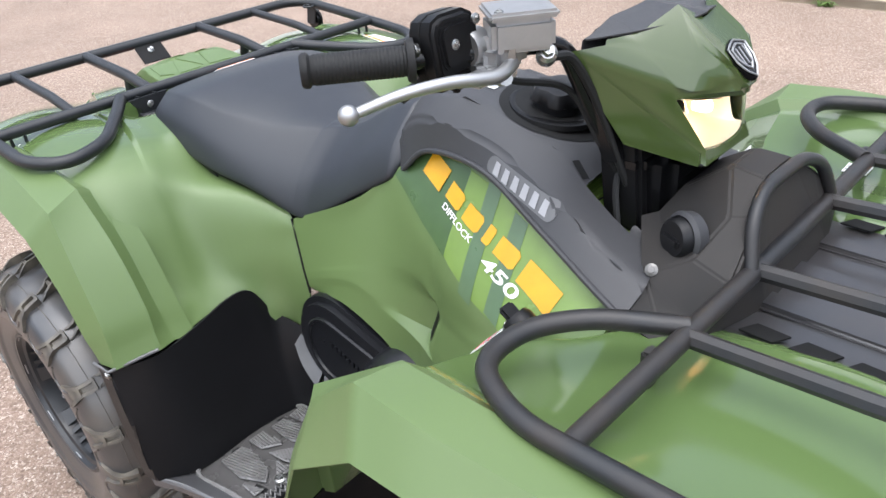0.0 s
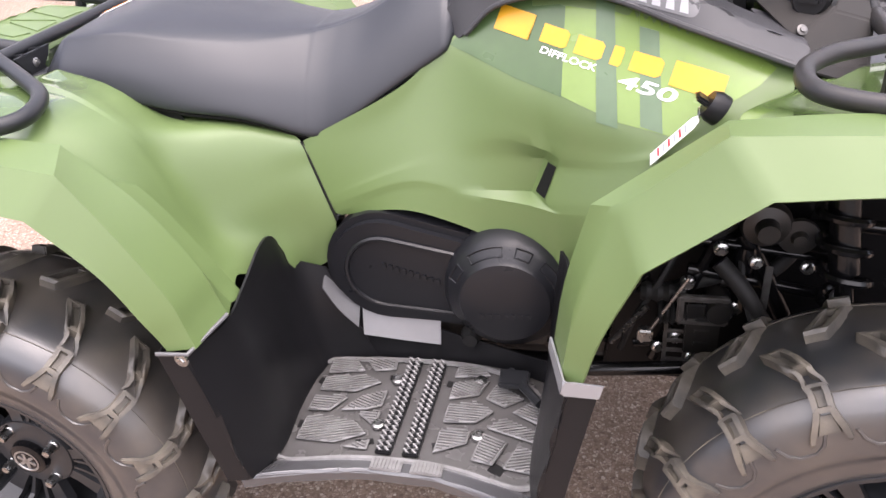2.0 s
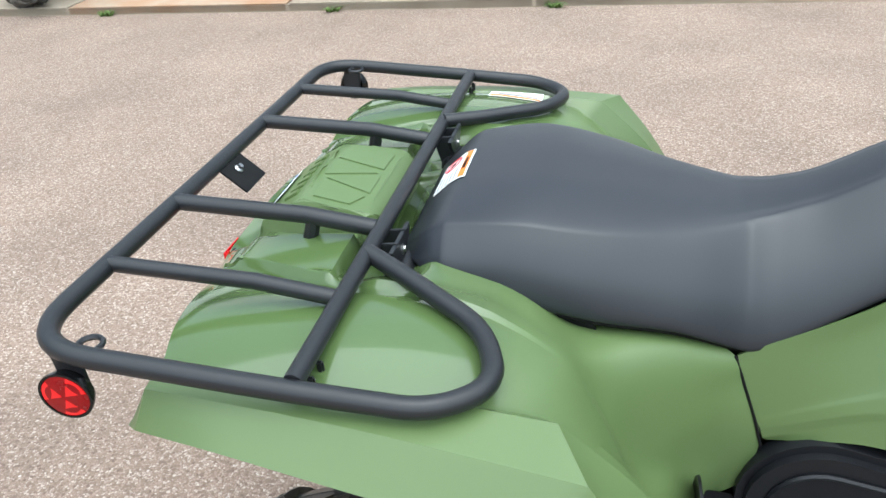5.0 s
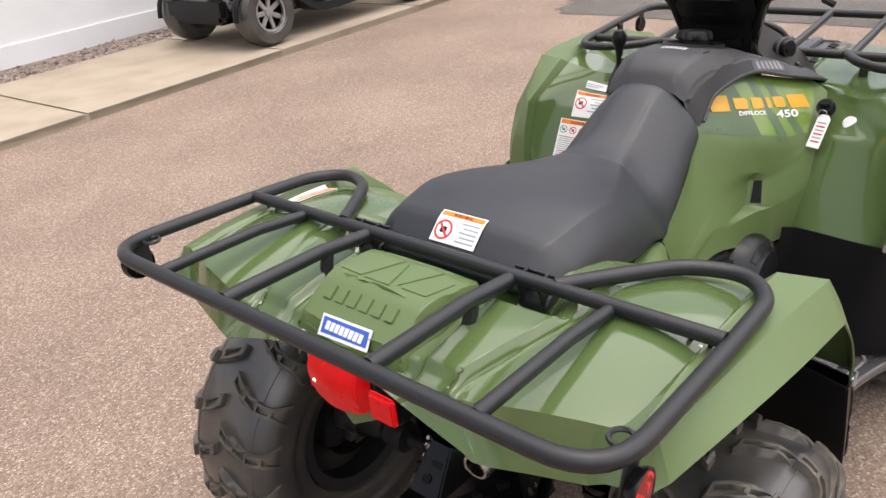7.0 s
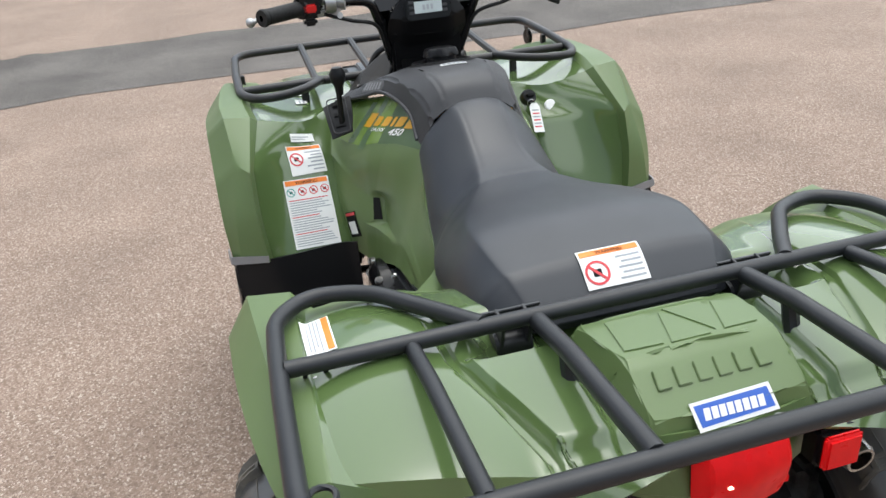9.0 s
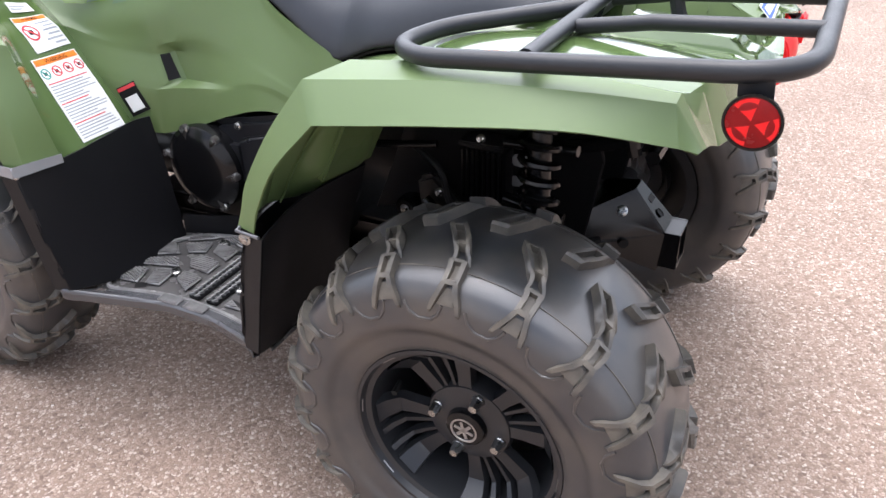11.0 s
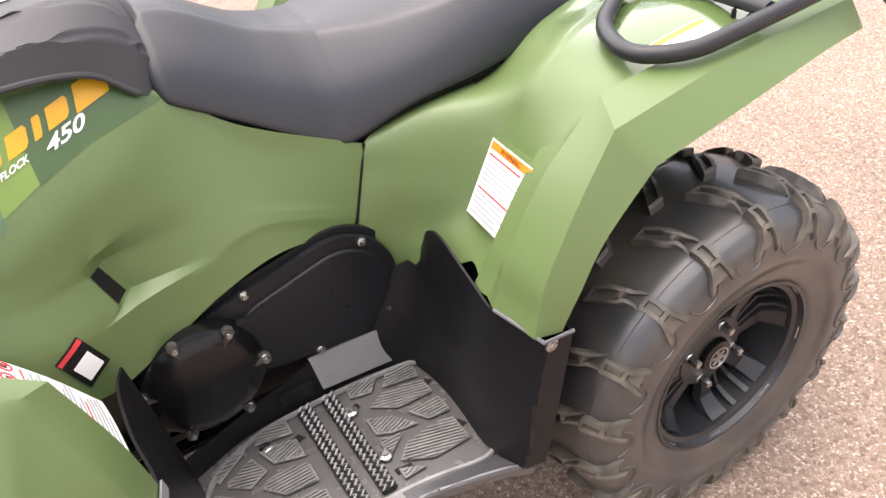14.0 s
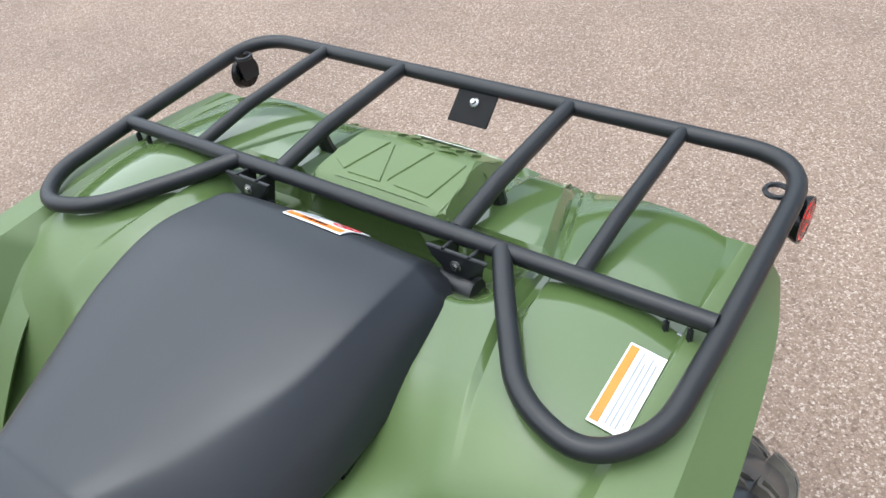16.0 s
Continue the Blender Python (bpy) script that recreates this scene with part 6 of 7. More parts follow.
# rear wheel houses: finned box, castings, brackets and rods between the frame and the wheel
for s in (1, -1):
    fins = part("finned_box", box(-.505, s * .175, .568, .082, .05, .104, .008), pod_black, chassis, "black finned box")
    for k in range(8):
        part("fin", box(-.5405 + k * .0102, s * .203, .568, .004, .008, .094, .001), gloss_black, fins)
    part("box_cap", box(-.505, s * .178, .624, .088, .056, .010, .003), plastic, fins)
    part("casting", moved(slab([(-.365, .53), (-.40, .545), (-.475, .47), (-.47, .40), (-.40, .39), (-.37, .44)], .165, .19, .008), Matrix.Scale(s, 4, (0, 1, 0)) @ SIDE), dark_iron, chassis)
    part("bracket", moved(slab([(-.556, .552), (-.605, .556), (-.605, .574), (-.556, .572)], .185, .19, .002), Matrix.Scale(s, 4, (0, 1, 0)) @ SIDE), alloy, chassis, "pale cast bracket")
    part("bracket", moved(slab([(-.555, .592), (-.575, .590), (-.588, .602), (-.58, .616), (-.556, .610)], .18, .19, .003), Matrix.Scale(s, 4, (0, 1, 0)) @ SIDE), alloy, chassis)
    part("guard_plate", moved(slab([(-.315, .398), (-.372, .386), (-.372, .402), (-.318, .418)], .20, .204, .001), Matrix.Scale(s, 4, (0, 1, 0)) @ SIDE), alloy, chassis, "pale alloy plate")
    for x, z, r, L in ((-.345, .47, .022, .05), (-.355, .425, .018, .04), (-.60, .635, .014, .05), (-.33, .365, .02, .06)):
        part("boss", moved(lathe([(0, L), (r * .8, L), (r, L - .006), (r, 0)], 20), Matrix.Translation((x, s * .155, z)) @ Matrix.Scale(s, 4, (0, 1, 0))), gloss_black, chassis)
        bolt((x, s * (.156 + L), z), (0, s, 0), .007, .006, steel, chassis)
    for p, q, r in (((-.39, .50), (-.47, .43), .011), ((-.42, .615), (-.30, .60), .007), ((-.55, .64), (-.68, .65), .009), ((-.31, .345), (-.47, .355), .010), ((-.55, .535), (-.66, .52), .012), ((-.47, .50), (-.56, .49), .006), ((-.47, .485), (-.56, .472), .006)):
        part("rod", tube([(p[0], s * .205, p[1]), (q[0], s * .215, q[1])], r, 10), gloss_black, chassis)
    part("hose", tube(line([(-.36, s * .19, .60), (-.43, s * .215, .57), (-.45, s * .21, .50), (-.52, s * .20, .49), (-.58, s * .2, .53)], 6), .006, 8), black_rubber, chassis)
    for x, z in ((-.50, .635), (-.60, .60), (-.415, .515), (-.40, .405), (-.62, .565)):
        bolt((x, s * .198, z), (0, s, .2), .006, .006, steel, chassis)
# tow hitch
TOW = {"a": (-.60, .13, .41), "b": (-.80, .034, .43), "c": (-.79, .034, .345), "d": (-.66, .13, .325), "e": (-.735, .022, .505), "g": (-.57, .13, .33), "h": (-.66, .075, .47), "n": (-.71, .078, .39)}
tow = part("tow_hitch", facets(TOW, ["a b n", "a n d", "b c n", "a d g", "a h b", "h e b", "b e e' b'", "d n n' d'", "n c c' n'"], .003, .005), gloss_black, chassis, "black pressed steel tow hitch bracket")
part("receiver", moved(join(box(0, .031, 0, .05, .006, .075, .001), box(0, -.031, 0, .05, .006, .075, .001), box(0, 0, .034, .05, .06, .006, .001), box(0, 0, -.034, .05, .06, .006, .001)), Matrix.Translation((-.802, 0, .395))), gloss_black, tow)
face = frame3((-.768, 0, .4755), (0, 1, 0), (.065, 0, .065))
part("hole", moved(slab([(-.018, .002), (.006, .002), (.006, .014), (-.018, .014)], .004, .006, 0), face), print_black, tow)
part("hole", moved(lathe([(0, .006), (.008, .006), (.009, .004)], 18, "Z"), face @ Matrix.Translation((.004, -.022, 0))), print_black, tow)
for s in (1, -1):
    flank_m = frame3((-.70, s * .084, .412), (-.2, -s * .096, .02), (0, 0, 1))
    part("hole", moved(slab([(-.03, .0), (-.006, .0), (-.006, .014), (-.03, .012)], -.007, .007, 0), flank_m), print_black, tow)
    part("hole", moved(lathe([(0, .007), (.009, .007), (.009, -.007), (0, -.007)], 18, "Z"), flank_m @ Matrix.Translation((.035, 0, 0))), print_black, tow)
    bolt((-.645, s * .128, .395), (-.2, s, .3), .011, .008, steel, tow)
    bolt((-.65, s * .133, .345), (-.2, s, .3), .009, .008, steel, tow)
    bolt((-.72, s * .05, .47), (-.3, s, .7), .008, .006, steel, tow)
# silencer low on the right under the tail
part("silencer", moved(join(lathe([(.0, -.09), (.05, -.09), (.062, -.07), (.062, .15), (.05, .17), (0, .17)], 24, "X")), Matrix.Translation((-.74, -.215, .70)) @ Matrix.Rotation(radians(-6), 4, "Y")), rust_steel, chassis, "heat-stained steel silencer")
part("tail_pipe", moved(lathe([(.016, -.15), (.02, -.15), (.022, -.145), (.022, -.08)], 20, "X"), Matrix.Translation((-.74, -.215, .70)) @ Matrix.Rotation(radians(-6), 4, "Y")), steel, chassis, "bright tail pipe")
for x in (-.78, -.66):
    part("silencer_band", moved(lathe([(.064, -.008), (.066, 0), (.064, .008)], 24, "X"), Matrix.Translation((x, -.215, .70 + (x + .74) * .10))), steel, chassis)

# ---- handlebars ----
bars = part("handlebar", tube(rounded([(.225, .392, 1.143), (.30, .30, 1.142), (.362, .17, 1.135), (.372, .132, 1.125), (.412, .088, .99), (.415, .05, .965), (.415, -.05, .965), (.412, -.088, .99), (.372, -.132, 1.125), (.362, -.17, 1.135), (.30, -.30, 1.142), (.225, -.392, 1.143)], .04), .011, 12), gloss_black, atv, "black bent steel handlebar")
part("steering_stem", join(tube([(.415, 0, .975), (.48, 0, .80), (.56, 0, .5)], .018, 12), box(.415, 0, .968, .05, .16, .04, .01)), gloss_black, bars)
for s in (1, -1):
    a, b = Vector((.222, s * .396, 1.143)), Vector((.292, s * .31, 1.142))
    m = Matrix.Translation(a) @ Vector((0, 0, 1)).rotation_difference(b - a).to_matrix().to_4x4()
    L = .118
    prof = [(.006, 0), (.017, 0), (.019, .003), (.019, .008), (.0155, .011)]
    for k in range(24):
        z = .014 + k * .004
        prof += [(.0162, z), (.0169, z + .0009), (.0169, z + .0026), (.0162, z + .0035)]
    prof += [(.0165, .112), (.022, .113), (.024, .117), (.024, .121), (.013, .122)]
    part("grip", lathe(prof, 24, "Z"), black_rubber, bars, "black ribbed rubber grip", place=m)
    d = (b - a).normalized()
    mm = Matrix.Translation(a) @ Matrix((d, Vector((d.y, -d.x, 0)) * s, Vector((0, 0, 1)))).transposed().to_4x4()
    # lever: bracket, blade and ball
    pv = Vector((.368, s * .222, 1.128))
    blade = line([pv + Vector((.0, 0, 0)), (.378, s * .262, 1.126), (.363, s * .318, 1.133), (.343, s * .366, 1.131), (.322, s * .412, 1.121)], 6)
    lv = part("lever", tube(blade, .0085, 10, taper=.65), alloy, bars, "bright alloy lever with a ball end")
    part("ball", lathe([(.0001, .0108)] + [(.0108 * math.sin(k * math.pi / 10), .0108 * math.cos(k * math.pi / 10)) for k in range(1, 10)] + [(.0001, -.0108)], 18, "Z"), alloy, lv, place=Matrix.Translation((.320, s * .417, 1.121)))
    part("lever_bracket", join(box(.352, s * .215, 1.135, .034, .05, .03, .008), tube([(.345, s * .235, 1.142), (.335, s * .20, 1.14)], .0155, 12)), alloy, lv)
    perch = join(box(.338, s * .232, 1.124, .044, .034, .026, .009, Matrix.Rotation(radians(s * 24), 4, "Z")), moved(lathe([(.011, -.012), (.021, -.012), (.022, -.008), (.022, .008), (.021, .012), (.011, .012)], 24), Matrix.Translation((.322, s * .236, 1.143))),
                 box(.352, s * .248, 1.118, .026, .05, .016, .006), tube([(.33, s * .215, 1.112), (.352, s * .225, 1.108), (.372, s * .238, 1.116)], .008, 8))
    part("perch", perch, alloy, lv, "cast alloy lever perch")
    part("pivot_bolt", moved(lathe([(0, .012), (.008, .012), (.0085, .008), (.0085, -.02)], 6, "Z"), Matrix.Translation((.366, s * .224, 1.135))), steel, lv)
# right: throttle case, brake reservoir
CASE = [(-.041, -.02), (-.034, -.03), (.030, -.03), (.041, -.018), (.043, .022), (.036, .042), (.02, .05), (-.022, .05), (-.037, .044), (-.043, .03)]
cm0 = frame3((.308, -.262, 1.143), (0, 1, 0), (-.12, 0, 1)) @ Matrix.Scale(.86, 4)
thr = part("throttle_case", moved(slab(CASE, -.024, .024, .007, 3), cm0), pod_black, bars, "rounded black throttle case with screws")
part("case_face", moved(slab([(x * .78, .004 + y * .7) for x, y in CASE], .02, .030, .004), cm0), pod_black, thr)
for bx, by, bz, bw, bh, bd in ((-.026, -.034, .006, .018, .022, .022), (.004, -.04, .004, .014, .03, .016), (.024, -.033, .008, .012, .018, .02)):
    part("case_lug", moved(box(bx, by, bz, bw, bh, bd, .004), cm0), pod_black, thr)
part("case_joint", moved(slab([(x * 1.012, y * 1.012) for x, y in CASE], -.002, .001, 0), cm0), print_black, thr)
for cx, cy in ((-.012, .012), (.03, .034), (.026, -.018)):
    bolt((cm0 @ Vector((cx, cy, .031))), cm0.col[2].to_3d(), .0045, .003, steel, thr, "screw")
part("red_switch", box(.283, -.262, 1.15, .012, .016, .014, .003), red_button, thr)
bolt((.305, -.31, 1.155), (0, -1, .1), .006, .005, steel, thr)
part("thumb_lever", tube([(.288, -.275, 1.118), (.272, -.278, 1.10), (.268, -.30, 1.092)], .007, 8), black_rubber, thr)
res = part("brake_reservoir", box(.36, -.20, 1.158, .058, .07, .036, .006, Matrix.Rotation(radians(-38), 4, "Z")), alloy, bars, "cast alloy brake fluid reservoir")
part("reservoir_lid", box(.36, -.20, 1.180, .064, .076, .009, .003, Matrix.Rotation(radians(-38), 4, "Z")), alloy, res)
for cx, cy in ((.022, -.026), (-.022, .026)):
    a0 = Matrix.Rotation(radians(-38), 4, "Z") @ Vector((cx, cy, 0))
    bolt((.36 + a0.x, -.20 + a0.y, 1.186), (0, 0, 1), .004, .002, steel, res, "screw")
bolt((.386, -.183, 1.132), (.5, -.5, .5), .009, .014, steel, res, "hose_bolt")
part("brake_hose", tube(line([(.39, -.178, 1.128), (.395, -.145, 1.115), (.41, -.112, 1.05), (.43, -.09, .97), (.45, -.07, .9)], 8), .0055, 8), black_rubber, res)
# left: switch block and clamp
sw = part("switch_block", join(box(.302, .288, 1.148, .042, .05, .058, .008), box(.296, .288, 1.112, .03, .03, .016, .005)), plastic, bars, "black switch block with coloured buttons")
part("red_switch", box(.279, .285, 1.142, .008, .026, .018, .003), red_button, sw)
part("green_switch", box(.283, .278, 1.168, .008, .018, .013, .003), green_button, sw)
part("button", box(.283, .303, 1.168, .008, .012, .012, .003), gloss_black, sw)
part("clamp", join(box(.325, .255, 1.148, .03, .022, .042, .006), tube([(.31, .262, 1.155), (.33, .235, 1.15)], .014, 10)), alloy, sw)
for s in (1, -1):
    part("control_cable", tube(line([(.32, s * .25, 1.12), (.345, s * .19, 1.095), (.375, s * .125, 1.07), (.405, s * .10, 1.0), (.44, s * .07, .92)], 8), .0045, 8), black_rubber, bars)

# meter pod
POD = [
    [(.41, .068, 1.112), (.41, .035, 1.120), (.41, 0, 1.120)],
    [(.374, .074, 1.112), (.372, .054, 1.130), (.372, 0, 1.132)],
    [(.366, .094, 1.085), (.355, .060, 1.078), (.355, 0, 1.078)],
    [(.380, .100, 1.05), (.368, .062, 1.040), (.368, 0, 1.040)],
    [(.415, .082, .985), (.412, .055, .975), (.412, 0, .975)],
    [(.46, .06, .955), (.46, .035, .95), (.46, 0, .95)],
]
pod = part("meter_pod", sheet(both(POD), 4, 4, (1, 2, 3, 4), (1, 3), .003, .006), pod_black, bars, "black instrument pod")
pm = frame3((.3565, 0, 1.100), (0, -1, 0), (.16, 0, 1))
part("meter_face", moved(slab([(-.056, -.020), (-.048, -.026), (.048, -.026), (.056, -.020), (.054, .018), (.048, .024), (-.048, .024), (-.054, .018)], -.004, .003, .003), pm), gloss_black, pod)
part("display", moved(slab([(-.034, -.011), (.034, -.011), (.034, .016), (-.034, .016)], .003, .004, .0), pm), screen_grey, pod, "pale grey display panel")
for k in range(3):
    part("bar", moved(slab([(-.014 + k * .01, -.004), (-.008 + k * .01, -.004), (-.008 + k * .01, .008), (-.014 + k * .01, .008)], .004, .0045, 0), pm), print_grey, pod)
for s in (1, -1):
    for k in range(3):
        part("tell_tale", moved(slab([(s * .041 - .006, -.012 + k * .012), (s * .041 + .006, -.012 + k * .012), (s * .041 + .006, -.005 + k * .012), (s * .041 - .006, -.005 + k * .012)], .003, .0042, .001), pm), plastic_grey, pod)
    part("pod_arm", box(.405, s * .100, 1.03, .03, .02, .12, .006, Matrix.Rotation(radians(-16), 4, "Y") @ Matrix.Rotation(radians(-s * 12), 4, "X")), gloss_black, pod)

# headlight nacelle: faceted green shell, black visor, lit lens
SHELL = {"a": (.402, .122, 1.130), "b": (.402, .127, 1.106), "c": (.437, .098, 1.005), "d": (.525, .065, .984), "e": (.483, .097, 1.088), "g": (.502, .086, 1.072),
         "h": (.519, .054, 1.002), "k": (.487, .095, 1.045), "m": (.452, .094, 1.124), "n": (.503, .062, 1.103), "r": (.510, .046, 1.122), "p": (.528, .034, 1.104), "q": (.541, .022, 1.076),
         "v": (.438, .088, 1.137), "w": (.474, .04, 1.148), "x": (.478, 0, 1.140), "s": (.507, 0, 1.119), "u": (.530, 0, 1.090), "t": (.548, 0, 1.060), "o": (.512, 0, 1.05)}
nac = part("headlight_nacelle", facets(SHELL, ["b g h", "b h d c", "h d d' h'", "a b g m", "m g n", "g q n", "g t q", "v a m", "v m n w", "w n r", "w r s x", "n q p r", "r p u s", "p q t u", "g o t"], .006, .003),
           green_gloss, bars, "olive green faceted headlight shell", split=42)
VISOR = {"a": (.392, .122, 1.132), "v": (.438, .090, 1.140), "w": (.474, .036, 1.145), "x": (.481, 0, 1.148), "p": (.396, .075, 1.150), "z": (.40, 0, 1.152), "y": (.386, .118, 1.10)}
part("visor", facets(VISOR, ["a v p", "v w x z p", "a p z a'", "y a a' y'"], .002, .002), plastic_grey, nac, "charcoal visor", split=25)
LENS = [[(.503, .083, 1.070), (.512, .045, 1.060), (.516, 0, 1.052)], [(.508, .072, 1.040), (.522, .035, 1.034), (.526, 0, 1.030)], [(.518, .053, 1.002), (.524, .03, .999), (.526, 0, .998)]]
lens_ob = part("headlight_lens", sheet(both(LENS), 5, 5, (), (), .002), lamp_lens, nac, "clear lens of the lit headlight")
lens_ob.visible_shadow = False
BOWL = [[tuple(Vector(p) + Vector((-.004, 0, 0))) for p in LENS[0]], [(.492, .062, 1.062), (.478, .03, 1.056), (.474, 0, 1.052)], [(.492, .056, 1.036), (.462, .03, 1.034), (.456, 0, 1.032)], [(.505, .046, 1.008), (.484, .028, 1.010), (.478, 0, 1.012)], [tuple(Vector(p) + Vector((-.004, 0, 0))) for p in LENS[2]]]
part("lamp_bowl", sheet(both(BOWL), 5, 5, (), (), .0015), lamp_bowl, nac, "silvered lamp reflector")
part("lamp_bulb", moved(lathe([(.0001, .014), (.005, .013), (.008, .009), (.009, 0), (.008, -.01)], 16, "X"), Matrix.Translation((.484, 0, 1.034))), lamp_bulb, nac, "lit bulb")
BACK = {"b": (.404, .124, 1.104), "c": (.438, .095, 1.006), "d": (.522, .063, .986)}
part("nacelle_back", facets(BACK, ["b c c' b'", "c d d' c'"], 0, .002), pod_black, nac)
bm_ = frame3((.525, 0, 1.0995), (0, 1, 0), (-.70, 0, .72)) @ Matrix.Scale(1.45, 4)
SHIELD = [(-.016, .011), (-.008, .0145), (0, .017), (.008, .0145), (.016, .011), (.0155, -.003), (.010, -.013), (0, -.021), (-.010, -.013), (-.0155, -.003)]
badge = part("badge", moved(slab(SHIELD, -.004, .003, .001), bm_), gloss_black, nac, "dark shield badge with a silver edge")
part("badge_edge", moved(tube([(x * .9, y * .9, .0032) for x, y in SHIELD], .0009, 6, closed=True), bm_), alloy, badge)
part("badge_edge", moved(tube([(x * .62, y * .62 + .001, .0032) for x, y in SHIELD], .0011, 6, closed=True), bm_), alloy, badge)
for k in range(3):
    part("badge_bar", moved(slab([(-.0065 + k * .0055, -.007), (-.0045 + k * .0055, -.008), (-.0045 + k * .0055, .008), (-.0065 + k * .0055, .008)], .002, .0042, 0), bm_), alloy, badge)
# black core below the bars: stem shroud, wiring, clamps
part("column_cover", moved(slab([(.372, 1.10), (.402, 1.118), (.452, 1.0), (.462, .88), (.405, .88), (.394, .985)], -.088, .088, .006), SIDE), pod_black, bars, "black steering column cover")
part("stem_shroud", join(box(.455, 0, .94, .07, .14, .10, .015), box(.43, 0, .975, .06, .18, .03, .01)), gloss_black, bars)
for k in range(7):
    y = -.09 + k * .03
    part("wire", tube(line([(.43, y * .7, 1.0), (.425 + .012 * (k % 3), y, .95), (.44 + .01 * (k % 2), y * 1.2, .90)], 6), .0045, 6), black_rubber, bars)

# ---- shift gate, key, stickers ----
gate = part("shift_gate", sheet([[(.402, .278, .884), (.40, .208, .906)], [(.365, .276, .856), (.36, .212, .874)], [(.335, .272, .822), (.33, .222, .836)]], 5, 4, (), (), .006), plastic, atv, "black shift gate with zigzag slot")
part("shift_lever", join(tube([(.352, .242, .83), (.348, .240, .94)], .007, 10), moved(lathe([(0, .028), (.012, .026), (.02, .012), (.018, -.004), (.011, -.02), (.009, -.04)], 20, "Z"), Matrix.Translation((.347, .238, .965)))), plastic, gate, "black shift lever knob")
gm = frame3((.367, .244, .8715), (.6, 0, .58), (0, 1, -.24)) @ Matrix.Scale(.82, 4)
part("gate_slot", moved(join(box(0, -.008, 0, .085, .010, .004, 0), *[box(k * .036, .004, 0, .011, .026, .0042, 0) for k in (-1, 0, 1)]), gm), print_black, gate)
part("gate_edge", moved(tube(rounded([(-.062, -.024, 0), (-.062, .026, 0), (.055, .030, 0), (.055, -.028, 0)], .012, 4, True), .002, 6, closed=True), gm), plastic_grey, gate)
kb = frame3((.412, -.272, .826), (0, -1, 0), (.55, 0, .8))
key = part("ignition_lock", moved(join(lathe([(0, .012), (.017, .012), (.021, .004), (.021, -.01)], 24, "Z"), box(0, 0, .02, .024, .008, .02, .003)), kb), plastic, atv, "black key in the ignition lock")
part("key_ring", tube([(Vector((.393, -.272, .815)) + Vector((0, .010 * math.cos(a), .010 * math.sin(a)))) for a in [k * math.tau / 14 for k in range(14)]], .0012, 5, closed=True), steel, key)
tagm = frame3((.364, -.276, .782), (0, -1, -.1), (.049, .007, .056)) @ Matrix.Scale(1.2, 4)
tg = part("key_tag", moved(slab([(-.012, -.035), (.012, -.035), (.012, .028), (.006, .036), (-.006, .036), (-.012, .028)], -.0006, .0006, .0003), tagm), white, key, "white paper key tag with bars")
for k in range(6):
    part("bar", moved(box(0, .018 - k * .008, .001, .016, .003, .0006, 0), tagm), print_red if k % 2 else print_grey, tg)
cm = frame3((.402, -.332, .797), (0, -1, 0), (.5, 0, .8))
part("round_plug", moved(lathe([(0, .004), (.014, .004), (.017, .001), (.017, -.004)], 28, "Z"), cm), white, front_fenders[-1], "round pale plug")


